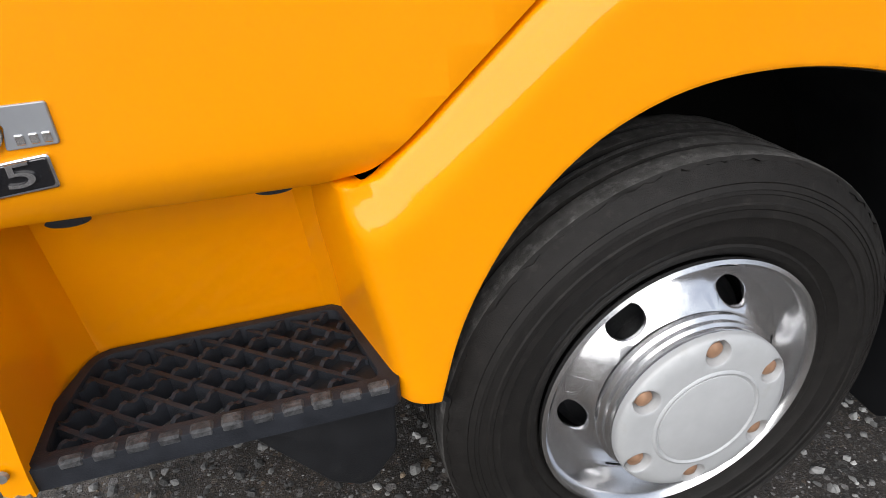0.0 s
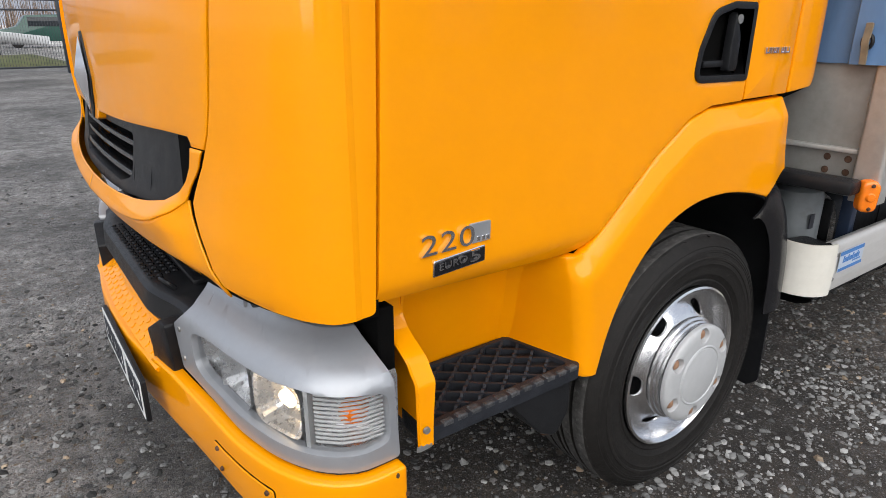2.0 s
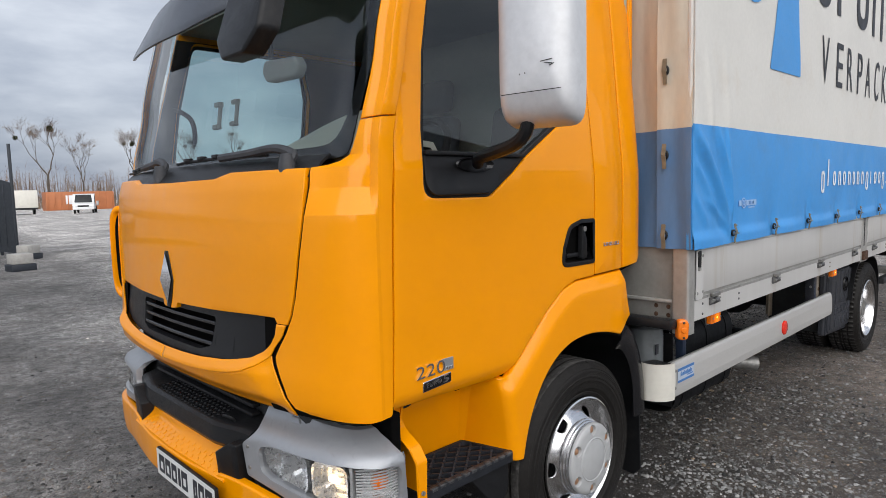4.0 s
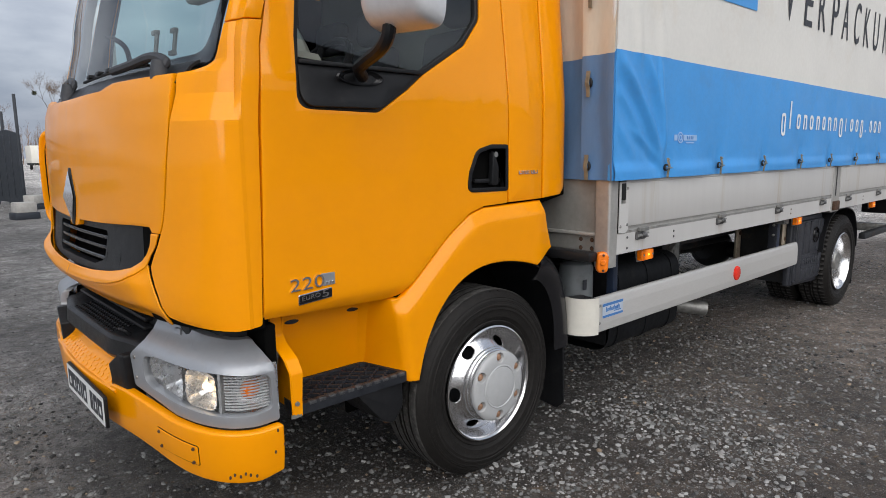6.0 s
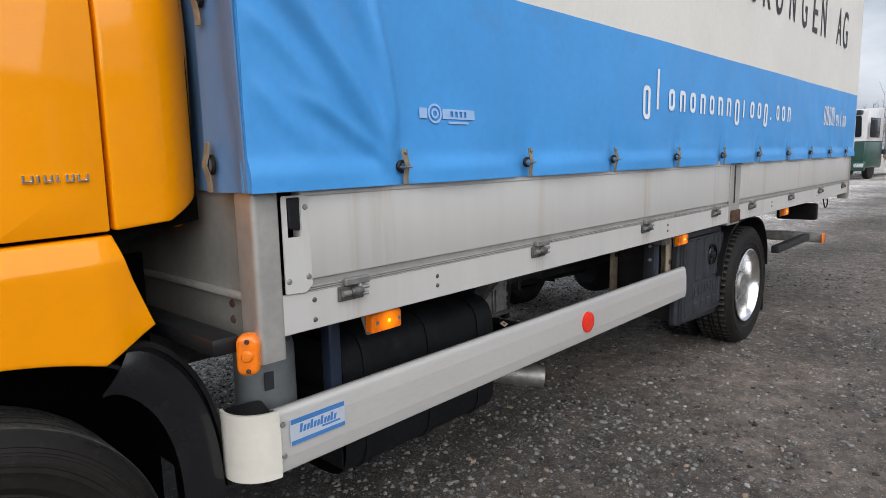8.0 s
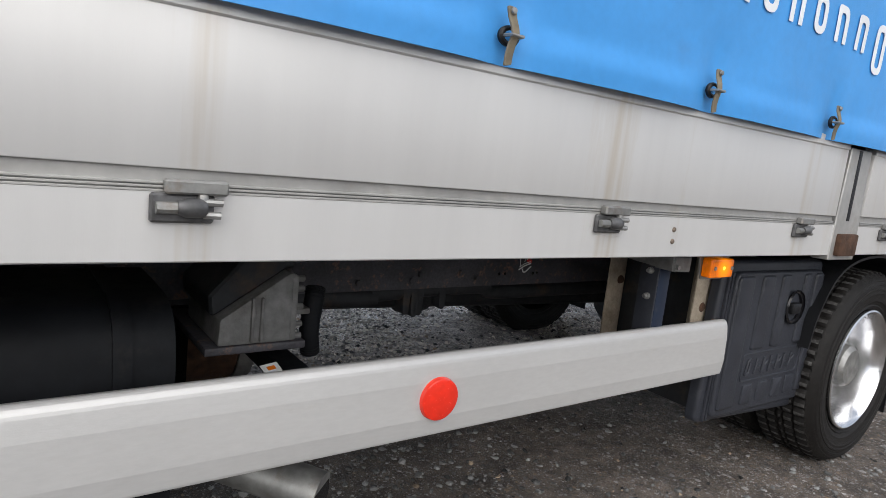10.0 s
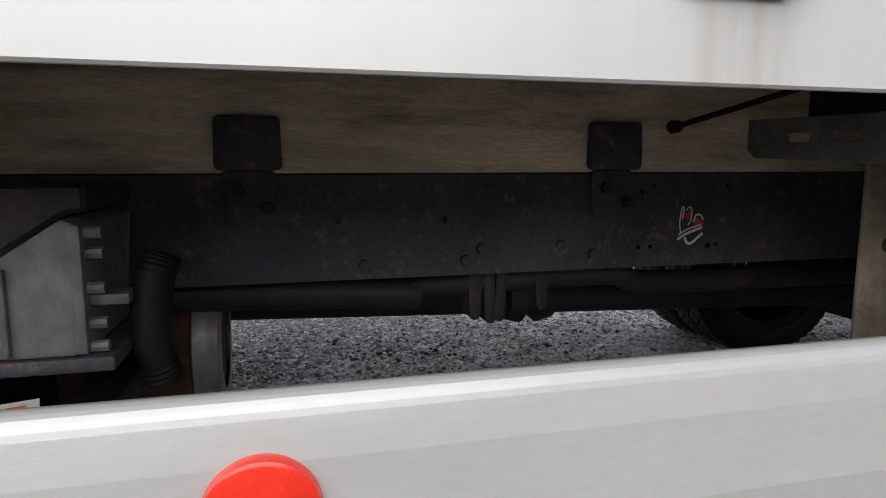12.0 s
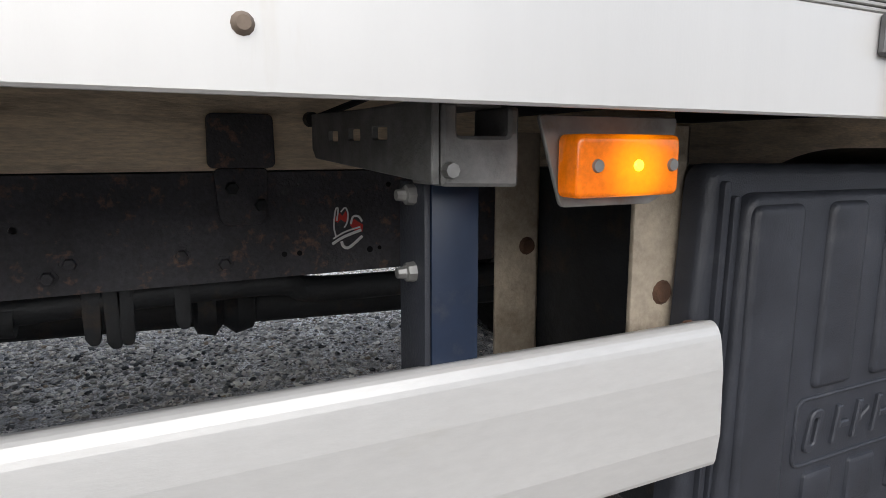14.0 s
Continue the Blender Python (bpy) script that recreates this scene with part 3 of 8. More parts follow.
part("badge_word", lettering("EURO", 0.021, lambda u, v, w: side(-0.858 + u, 0.8665 + v + 0.08 * u, w + 0.008), 1.25, 0.003), BRIGHT, badge)
part("badge_figure", lettering("5", 0.034, lambda u, v, w: side(-0.786 + u, 0.8675 + v + 0.08 * u, w + 0.008), 1.9, 0.003), BRIGHT, badge)

# panels behind the doors, rear corners, rear wall, roof
for flip in (False, True):
    fix = mirrored if flip else (lambda bm: bm)
    quarter = part("quarter_panel", fix(slab(rnd([(0.1265, 1.120), (0.340, 1.125), (0.343, 1.6), (0.335, 2.36), (0.093, 2.36), (0.118, 1.75), (0.1285, 1.45)], 0.006), (), 0.03, side, 0.006, 2, 0.12)), YELLOW, truck)
    if not flip:
        word = bmesh.new()
        for k, (dx, wd, dz) in enumerate([(0, 0.020, 0), (0.026, 0.006, 0), (0.038, 0.016, 0), (0.060, 0.010, 0), (0.077, 0.016, 0), (0.099, 0.021, 0)]):
            x0 = 0.186 + dx
            add(word, box(x0, x0 + 0.0045, 0.2285, 0.2345, 1.234, 1.250, 0.001, 1))
            if wd > 0.01:
                add(word, box(x0 + wd - 0.0045, x0 + wd, 0.2285, 0.2345, 1.234, 1.250, 0.001, 1))
            if wd >= 0.01:
                add(word, box(x0 + 0.003, x0 + wd - 0.003, 0.2285, 0.2345, 1.2345, 1.2385, 0.001, 1))
        part("model_badge", word, BRIGHT, quarter, "row of small chrome bars")
    part("rear_corner", fix(slab(rnd([(0.350, 1.125, 0.008), (0.475, 1.136, 0.03), (0.560, 1.185, 0.05), (0.572, 1.6, 0), (0.565, 2.36, 0), (0.342, 2.36, 0), (0.351, 1.6, 0)], 0.006), (), 0.03,
         lambda u, v, w: side(u, v, w) + Vector((0, 0.06 * max(0.0, (u - 0.46) / 0.11) ** 2, 0)), 0.008, 2, 0.03)), YELLOW, truck)
part("cab_rear_wall", box(0.50, 0.53, 0.29, 2.21, 1.115, 2.42, 0.01), YELLOW, truck)
part("cab_floor", box(-1.05, 0.36, 0.30, 2.20, 0.93, 0.99, 0.01), CHASSIS, truck)


def roof_pt(u, v):
    x = -0.80 + 1.36 * u
    e = min(u, 1 - u, v * 0.9, (1 - v) * 0.9)
    y = 0.300 + (2 * YC - 0.6) * v
    return Vector((x, y, 2.355 + 0.14 * ramp01(e, -0.02, 0.22) ** 0.8))


part("roof", sheet(roof_pt, steps(0, 1, 16), steps(0, 1, 16), 0.02), YELLOW, truck)

# corner panels and pillars beside the windscreen
EDGE_TOP, EDGE_MID, EDGE_LOW = sy(0.258), sy(0.266), sy(0.300)
for flip in (False, True):
    fix = mirrored if flip else (lambda bm: bm)
    out = [(0.025, 0.812, 0.012), (0.10, 0.804, 0), (sy(0.30), 0.806, 0), (sy(0.36), 0.810, 0), (sy(0.42), 0.818, 0), (sy(0.468), 0.832, 0), (sy(0.490), 0.862, 0), (sy(0.509), 0.912, 0), (sy(0.533), 0.962, 0), (sy(0.539), 0.985, 0), (sy(0.528), 1.005, 0),
           (sy(0.492), 1.06, 0), (sy(0.463), 1.12, 0), (sy(0.448), 1.176, 0), (sy(0.436), 1.24, 0), (sy(0.422), 1.33, 0), (sy(0.407), 1.43, 0), (sy(0.405), 1.51, 0), (sy(0.412), 1.566), (sy(0.368), 1.572), (sy(0.335), 1.583), (sy(0.312), 1.600), (sy(0.296), 1.625), (sy(0.284), 1.66), (sy(0.277), 1.70), (0.001, 1.712, 0), (0.002, 1.55, 0), (0.005, 1.38, 0), (0.013, 1.1, 0)]
    hole = []
    if flip:
        hole = [rnd([(sy(0.40), 1.03), (sy(0.47), 1.06), (sy(0.462), 1.38), (sy(0.41), 1.36)], 0.02)]
    corner = part("corner_panel", fix(slab(rnd(out, 0.0), hole, 0.02, lambda u, v, w: front(u, v, w, True), 0.004, 2, 0.018, [CREASE - 0.008, CREASE - 0.004, CREASE, CREASE + 0.004, CREASE + 0.015], [1.425, 1.445, 1.465, 1.485, 1.505], True)), YELLOW, truck, smooth=13)
    if flip:
        part("air_inlet", fix(slab([(sy(0.385), 1.01), (sy(0.49), 1.01), (sy(0.485), 1.40), (sy(0.385), 1.40)], (), 0.01, lambda u, v, w: front(u, v, w - 0.06), 0, 1, 0.05)), BLACK, corner, "black air inlet")
    part("pillar", fix(slab([(0.003, 1.716), (sy(0.277), 1.704), (EDGE_MID, 1.9), (EDGE_TOP, 2.37), (0.003, 2.37), (0.003, 2.0)], (), 0.02, lambda u, v, w: front(u, v, w, True), 0.004, 2, 0.05, [CREASE - 0.004, CREASE, CREASE + 0.01, CREASE + 0.02])), YELLOW, truck)
    part("pillar_trim", fix(sheet(lambda u, v: front(u, v, -0.045, True), steps(0.0, sy(0.262), 12), steps(1.60, 2.36, 12), 0.004)), PILLAR_TRIM, truck, "grey trim inside the pillar")
    # near-black sheets added behind the panel gaps, standing for the shade in them
    part("gap_shade_sheet", fix(sheet(lambda u, v: front(u, v, -0.011, True), steps(0.012, sy(0.60), 40), steps(0.80, 1.56, 40))), GAP, truck)
    part("door_shade_sheet", fix(slab([(-1.00, 0.84), (0.56, 1.13), (0.55, 2.3), (-0.80, 2.3), (-0.93, 1.75), (-0.98, 1.4)], [rnd(scaled_loop(WINDOW, -0.01), 0.03), scaled_loop(HANDLE, -0.01)], 0.01,
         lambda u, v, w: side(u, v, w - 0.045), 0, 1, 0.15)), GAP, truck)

# scoop on the far corner: a yellow rim round a black air inlet
def scoop(u, v):
    a = 2 * math.pi * u
    cy, cz = math.copysign(abs(math.cos(a)) ** 0.55, math.cos(a)), math.copysign(abs(math.sin(a)) ** 0.55, math.sin(a))
    r = 1.0 - 0.13 * v
    depth = 0.010 * math.sin(v * math.pi) - 0.03 * max(0.0, v - 0.6)
    return Vector((-1.150 - 0.034 * cy * r - depth, 2.080 + 0.045 * cy * r, 1.225 + 0.225 * cz * r))


sc = sheet(scoop, steps(0, 1, 40), steps(0, 1, 8), 0.006)
scp = part("air_scoop", sc, YELLOW, truck, "yellow rimmed air scoop beside the bonnet", smooth=60)
part("scoop_mesh", slab([(0.052 * math.copysign(abs(math.cos(a)) ** 0.55, math.cos(a)), 0.205 * math.copysign(abs(math.sin(a)) ** 0.55, math.sin(a))) for a in steps(0, 2 * math.pi * 31 / 32, 31)], (), 0.01, lambda u, v, w: Vector((-1.135 - 0.9 * u - w, 2.075 + 0.85 * u, 1.225 + v))), GAP, scp, "black air inlet")

# front panel with the grille opening
LOW_EDGE = [(0.535, 1.088), (0.541, 1.052), (0.560, 1.022), (0.592, 0.996), (0.648, 0.970), (0.725, 0.954), (0.80, 0.943), (0.95, 0.930), (1.10, 0.924), (1.25, 0.922)]
LOW_ALL = LOW_EDGE + [(2 * YC - y, z) for y, z in reversed(LOW_EDGE[:-1])]
TOP_EDGE = [(1.84, 1.105), (1.6, 1.096), (1.32, 1.090), (1.31, 1.072), (1.29, 1.066), (1.21, 1.066), (1.19, 1.072), (1.18, 1.090), (0.9, 1.096), (0.66, 1.105)]
GRILLE = [(sy(y), z) for y, z in LOW_ALL + [(1.952, 1.106)] + TOP_EDGE + [(0.548, 1.106)]]
edge_y = table([(0.80, 0.484), (0.835, 0.490), (0.862, 0.508), (0.912, 0.530), (0.962, 0.556), (0.985, 0.560), (1.005, 0.547), (1.06, 0.505), (1.12, 0.475), (1.176, 0.460), (1.24, 0.448), (1.33, 0.434), (1.43, 0.418), (1.51, 0.416), (1.566, 0.422)])
UPPER = [(sy(edge_y(z)), z) for z in (1.566, 1.51, 1.46, 1.42, 1.33, 1.25, 1.17, 1.12, 1.0885)] + [(sy(0.535), 1.0885), (sy(0.548), 1.106)] + [(sy(y), z) for y, z in reversed(TOP_EDGE)]
UPPER += [(sy(1.952), 1.106), (sy(1.965), 1.0885)] + [(sy(2 * YC - edge_y(z)), z) for z in (1.0885, 1.12, 1.17, 1.25, 1.33, 1.42, 1.46, 1.51, 1.566)] + [(sy(1.71), 1.565), (sy(1.62), 1.546), (sy(1.25), 1.542), (sy(0.88), 1.546), (sy(0.79), 1.565)]
front_panel = part("front_panel", slab(UPPER, (), 0.02, lambda u, v, w: front(u, v, w), 0.004, 2, 0.02, (), (), True), YELLOW, truck, "glossy yellow front panel above the grille")


def along(line):
    """A function of 0 to 1 along a line of (y, z), by its length."""
    run = [0.0]
    for p, q in zip(line, line[1:]):
        run.append(run[-1] + math.dist(p, q))

    def f(u):
        s = u * run[-1]
        k = min(max(j for j in range(len(run)) if run[j] <= s + 1e-9), len(run) - 2)
        t = (s - run[k]) / (run[k + 1] - run[k])
        return tuple(p * (1 - t) + q * t for p, q in zip(line[k], line[k + 1]))

    return f


# the smiling lip under the grille: it flares out to a ridge, which ends in the kink of the side gap, and turns back under
KINK = 0.985
RIDGE = [(edge_y(KINK), KINK), (0.605, 0.955), (0.665, 0.930), (0.75, 0.910), (0.85, 0.897), (1.0, 0.885), (1.25, 0.878)]
inner_end, inner_run = along(LOW_EDGE[:5]), along(LOW_EDGE[4:])
gap_above, ridge_run = along([(edge_y(z), z) for z in steps(1.088, KINK, 10)]), along(RIDGE)
gap_below, foot_run = along([(edge_y(z), z) for z in steps(KINK, 0.80, 16)]), along([(edge_y(0.80), 0.80), (0.62, 0.80), (1.25, 0.80)])


def lip_at(y, z, w):
    y_ = min(y, 2 * YC - y)
    near = ramp01(y_ - edge_y(z), 0.0, 0.10)
    return front(sy(y), z, w * (0.25 + 0.75 * near), True).lerp(front(sy(y), z, w), near)


def lip_upper(u, v):
    """From the grille's edge out to the ridge; u from the end to the middle."""
    p = inner_end(u / 0.3) if u < 0.3 else inner_run((u - 0.3) / 0.7)
    q = gap_above(u / 0.3) if u < 0.3 else ridge_run((u - 0.3) / 0.7)
    return p[0] * (1 - v) + q[0] * v, p[1] * (1 - v) + q[1] * v, 0.019 * ramp01(v, -0.1, 1.0) * ramp01(u, 0.1, 0.4)


def lip_under(u, v):
    """From the ridge back under to the foot."""
    p = ridge_run(u)
    q = gap_below(u / 0.25) if u < 0.25 else foot_run((u - 0.25) / 0.75)
    return p[0] * (1 - v) + q[0] * v, p[1] * (1 - v) + q[1] * v, 0.019 * (1 - ramp01(v, -0.25, 0.7)) * ramp01(u, -0.14, 0.15) - 0.010 * ramp01(v, 0.5, 1.0)


lips = bmesh.new()
for flip in (False, True):
    for f in (lip_upper, lip_under):
        half = sheet(lambda u, v: lip_at(*f(u, v)), steps(0, 1, 60), steps(0, 1, 14))
        add(lips, mirrored(half) if flip else half)
bmesh.ops.remove_doubles(lips, verts=lips.verts[:], dist=1e-4)
lip_ob = part("front_lip", lips, YELLOW, front_panel, "smooth yellow lip curving under the grille", 50, (0, YC, 0.9))
lip_skin = lip_ob.modifiers.new("thickness", "SOLIDIFY")
lip_skin.thickness, lip_skin.offset, lip_skin.use_even_offset = 0.004, -1, False
SLOT = rnd([(sy(0.92), 0.965, 0.03), (sy(1.0), 0.945, 0.04), (sy(1.5), 0.945, 0.04), (sy(1.58), 0.965, 0.03), (sy(1.60), 1.07, 0.02), (sy(0.90), 1.07, 0.02)], 0.02)
grille = part("grille", slab(scaled_loop(GRILLE, -0.004), [SLOT], 0.03, lambda u, v, w: front(u, v, w - 0.018), 0.004, 2, 0.06), BLACK, truck, "black plastic grille with three bars")
for z in (0.972, 1.008, 1.044):
    part("bar", slab(rnd([(sy(0.91), z - 0.006), (sy(1.59), z - 0.006), (sy(1.59), z + 0.006), (sy(0.91), z + 0.006)], 0.002), (), 0.03, lambda u, v, w: front(u, v + w * 0.3, w - 0.02), 0.003, 2, 0.06), BLACK_GLOSS, grille)
# near-black sheet standing for the shade behind the bars
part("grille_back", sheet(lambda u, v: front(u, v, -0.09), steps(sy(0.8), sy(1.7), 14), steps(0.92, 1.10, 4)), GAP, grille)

# plain lozenge emblem
em = part("emblem_seat", slab(rnd([(sy(1.20), 1.175), (sy(1.235), 1.285), (sy(1.265), 1.285), (sy(1.30), 1.175), (sy(1.265), 1.068), (sy(1.235), 1.068)], 0.008), (), 0.012, lambda u, v, w: front(u, v, w + 0.004), 0.003, 2, 0.05), BLACK, truck)
loz = bmesh.new()
tip = loz.verts.new(front(sy(1.25), 1.178, 0.032))
ring = [loz.verts.new(front(sy(y), z, 0.008)) for y, z in ((1.208, 1.178), (1.25, 1.274), (1.292, 1.178), (1.25, 1.082))]
for k in range(4):
    loz.faces.new((ring[k], ring[(k + 1) % 4], tip))
part("emblem", loz, BRIGHT, em, "plain chrome lozenge")

# windscreen with its black border, wipers, cowl
W_OUT = rnd([(EDGE_LOW + 0.004, 1.60, 0.08), (EDGE_MID + 0.003, 1.9, 0), (EDGE_TOP + 0.003, 2.36, 0.04), (2 * CAB.mid - EDGE_TOP - 0.003, 2.36, 0.04), (2 * CAB.mid - EDGE_MID - 0.003, 1.9, 0),
             (2 * CAB.mid - EDGE_LOW - 0.004, 1.60, 0.08), (sy(1.8), 1.575, 0), (sy(1.25), 1.575, 0), (sy(0.7), 1.575, 0)], 0.0)
W_IN = rnd([(EDGE_LOW + 0.07, 1.640, 0.16), (EDGE_MID + 0.055, 1.9, 0), (EDGE_TOP + 0.06, 2.30, 0.05), (2 * CAB.mid - EDGE_TOP - 0.06, 2.30, 0.05), (2 * CAB.mid - EDGE_MID - 0.055, 1.9, 0),
            (2 * CAB.mid - EDGE_LOW - 0.07, 1.640, 0.16), (sy(1.8), 1.63, 0), (sy(1.25), 1.63, 0), (sy(0.7), 1.63, 0)], 0.0)
screen = part("windscreen", slab(W_OUT, (), 0.0, lambda u, v, w: front(u, v, w - 0.022), 0, 1, 0.03), WINDSCREEN, truck, "large curved windscreen", 60, (0, YC, 1.6))
screen.visible_shadow = False
part("screen_border", slab(W_OUT, [W_IN], 0.004, lambda u, v, w: front(u, v, w - 0.030), 0, 1, 0.03), BLACK_GLOSS, screen, "black printed border")
part("cowl", sheet(lambda u, v: front(u, 1.535, -0.02).lerp(front(u, 1.602, -0.014), v) + Vector((0, 0, 0.010 * math.sin(math.pi * v))), steps(sy(0.40), sy(2.10), 40), steps(0, 1, 8), 0.008), BLACK, truck, "black plastic cowl under the windscreen")


WIPER_GREY = mat("weathered_wiper_paint", (0.055, 0.058, 0.065), 0.55, vary=0.2, vscale=20, spec=0.3)


def wiper(y0, y1, z1):
    """An arm from the cowl and a blade that lies along the screen."""
    pivot = front(sy(y0), 1.585, 0.02)
    pts = smooth_line([pivot, front(sy(y0), 1.612, 0.035), front(sy(y0 + (y1 - y0) * 0.12), 1.635, 0.03), front(sy(y0 + (y1 - y0) * 0.3), 1.628, 0.022), front(sy(y0 + (y1 - y0) * 0.55), 1.622, 0.016)], 5)
    arm = tube(pts, 0.015, 8)
    add(arm, moved(lathe([(0.0, 0.03), (0.02, 0.028), (0.026, 0.0), (0.028, -0.04)], 16, "z"), Matrix.Translation(pivot)))
    w = part("wiper", arm, WIPER_GREY, truck, "black wiper arm and blade")
    blade = tube([front(sy(y0 + (y1 - y0) * t), 1.612 + 0.008 * math.sin(t * 3.0) + z1 * t, 0.008) for t in steps(0.2, 1.05, 10)], 0.006, 6)
    for t in (0.3, 0.45, 0.6, 0.75, 0.9):
        p = front(sy(y0 + (y1 - y0) * t), 1.618 + 0.008 * math.sin(t * 3.0) + z1 * t, 0.012)
        add(blade, box(p.x - 0.012, p.x + 0.012, p.y - 0.02, p.y + 0.02, p.z - 0.006, p.z + 0.008, 0.003))
    part("wiper_blade", blade, BLACK, w)
    return w


wiper(0.53, 1.32, 0.006)
wiper(1.42, 2.10, -0.006)

# sun visor above the screen, front mirror
part("sun_visor", slab(rnd([(sy(0.42), 2.15, 0.06), (sy(1.25), 2.115, 0.1), (sy(2.08), 2.15, 0.06), (sy(2.05), 2.37, 0.03), (sy(0.45), 2.37, 0.03)], 0.02), (), 0.012, lambda u, v, w: front(u, v, w + 0.03 + 0.30 * max(0, 2.37 - v)), 0.004, 2, 0.08), BLACK_GLOSS, truck, "dark tinted sun visor")
fm = slab(rnd([(0.40, 1.95, 0.03), (0.46, 1.885, 0.03), (0.60, 1.885, 0.03), (0.665, 1.95, 0.03), (0.65, 2.12, 0.03), (0.42, 2.12, 0.03)], 0.02), (), 0.07, lambda u, v, w: Vector((-1.27 - w * 1.0 + (v - 2.0) * 0.3, u, v)), 0.015, 3)
add(fm, tube([(-1.22, 0.53, 2.10), (-1.12, 0.53, 2.22), (-0.93, 0.53, 2.37)], 0.014, 8))
part("front_mirror", fm, BLACK, truck, "black close-range mirror hung from the visor")

# interior seen through the glass
part("dashboard", sheet(lambda u, v: Vector((-1.02 + 0.42 * v, u, 1.585 + 0.05 * math.sin(v * 2.6) + 0.12 * ramp01(u, 0.40, 0.50) * (1 - ramp01(u, 0.5, 1.35)) * ramp01(v, 0.3, 0.5) - (0.28 * max(0, v - 0.8) / 0.2))), steps(0.34, 2.16, 26), steps(0, 1, 12), 0.02), BEIGE, truck, "pale beige dashboard top")
wheel_pts = [Vector((-0.52, 0.70, 1.60)) + Matrix.Rotation(radians(-52), 4, "Y") @ Vector((0.215 * math.cos(a), 0.215 * math.sin(a), 0)) for a in steps(0, 2 * math.pi * 31 / 32, 31)]
sw = part("steering_wheel", tube(wheel_pts, 0.016, 8, True), BLACK, truck)
hubw = tube([(-0.62, 0.70, 1.50), (-0.53, 0.70, 1.59)], 0.05, 12)
for a in (0.4, 2.7, 4.71):
    q = Vector((-0.52, 0.70, 1.60)) + Matrix.Rotation(radians(-52), 4, "Y") @ Vector((0.21 * math.cos(a), 0.21 * math.sin(a), 0))
    add(hubw, tube([(-0.53, 0.70, 1.59), q], 0.014, 6))
part("wheel_spokes", hubw, BLACK, sw)
for y in (0.70, 1.42, 1.86):
    seat = part("cab_seat", box(-0.30, 0.22, y - 0.23, y + 0.23, 1.24, 1.40, 0.05, 3), SEAT, truck)
    part("backrest", moved(box(-0.06, 0.06, -0.22, 0.22, 0, 0.52, 0.05, 3), Matrix.Translation((0.22, y, 1.38)) @ Matrix.Rotation(radians(10), 4, "Y")), SEAT, seat)
    part("headrest", moved(box(-0.05, 0.05, -0.13, 0.13, 0, 0.18, 0.04, 3), Matrix.Translation((0.33, y, 1.92)) @ Matrix.Rotation(radians(8), 4, "Y")), SEAT, seat)
for x in (-0.60, -0.50):
    z = 1.862 + 0.25 * (x + 0.6)
    grip = tube([(x, 2.15, z), (x + 0.020, 2.15, z + 0.135)], 0.012, 8)
    for u, w in ((0.0, 0.0), (0.018, 0.122)):
        add(grip, box(x + u - 0.016, x + u + 0.014, 2.14, 2.20, z + w - 0.010, z + w + 0.016, 0.005))
    part("grab_handle", grip, GREY_PLASTIC, truck, "grey grab handle inside the cab")
im = part("interior_mirror", slab(rnd([(1.27, 2.005, 0.03), (1.49, 2.005, 0.04), (1.515, 2.06, 0.04), (1.49, 2.105, 0.03), (1.27, 2.095, 0.03), (1.24, 2.05, 0.03)], 0.03), (), 0.05, lambda u, v, w: Vector((-0.66 - w - 0.10 * (u - 1.37), u, v)), 0.015, 3), GREY_PLASTIC, truck, "grey mirror inside the windscreen")
part("grab_handle", tube(smooth_line([(-0.835, 2.19, 1.945), (-0.80, 2.16, 1.932), (-0.752, 2.15, 1.895), (-0.735, 2.15, 1.83), (-0.732, 2.17, 1.77)], 5), 0.013, 8), BLACK, truck, "curved black grab handle on the pillar")
part("mirror_stalk", tube([(-0.70, 1.37, 2.09), (-0.70, 1.37, 2.345)], 0.012, 8), BLACK, im)
part("inner_rear_trim", box(0.46, 0.498, 0.30, 2.20, 1.14, 2.36, 0.01), BEIGE, truck)
part("headlining", box(-0.78, 0.48, 0.34, 2.16, 2.33, 2.345, 0.004), BEIGE, truck)


# outside mirrors
MIRROR_SILVER = mat("light_silver_paint", (0.68, 0.69, 0.715), 0.45, 0.3, vary=0.06, vscale=10, dirt=(0.35, 0.34, 0.33), dscale=14, dcover=0.6, damount=0.3)


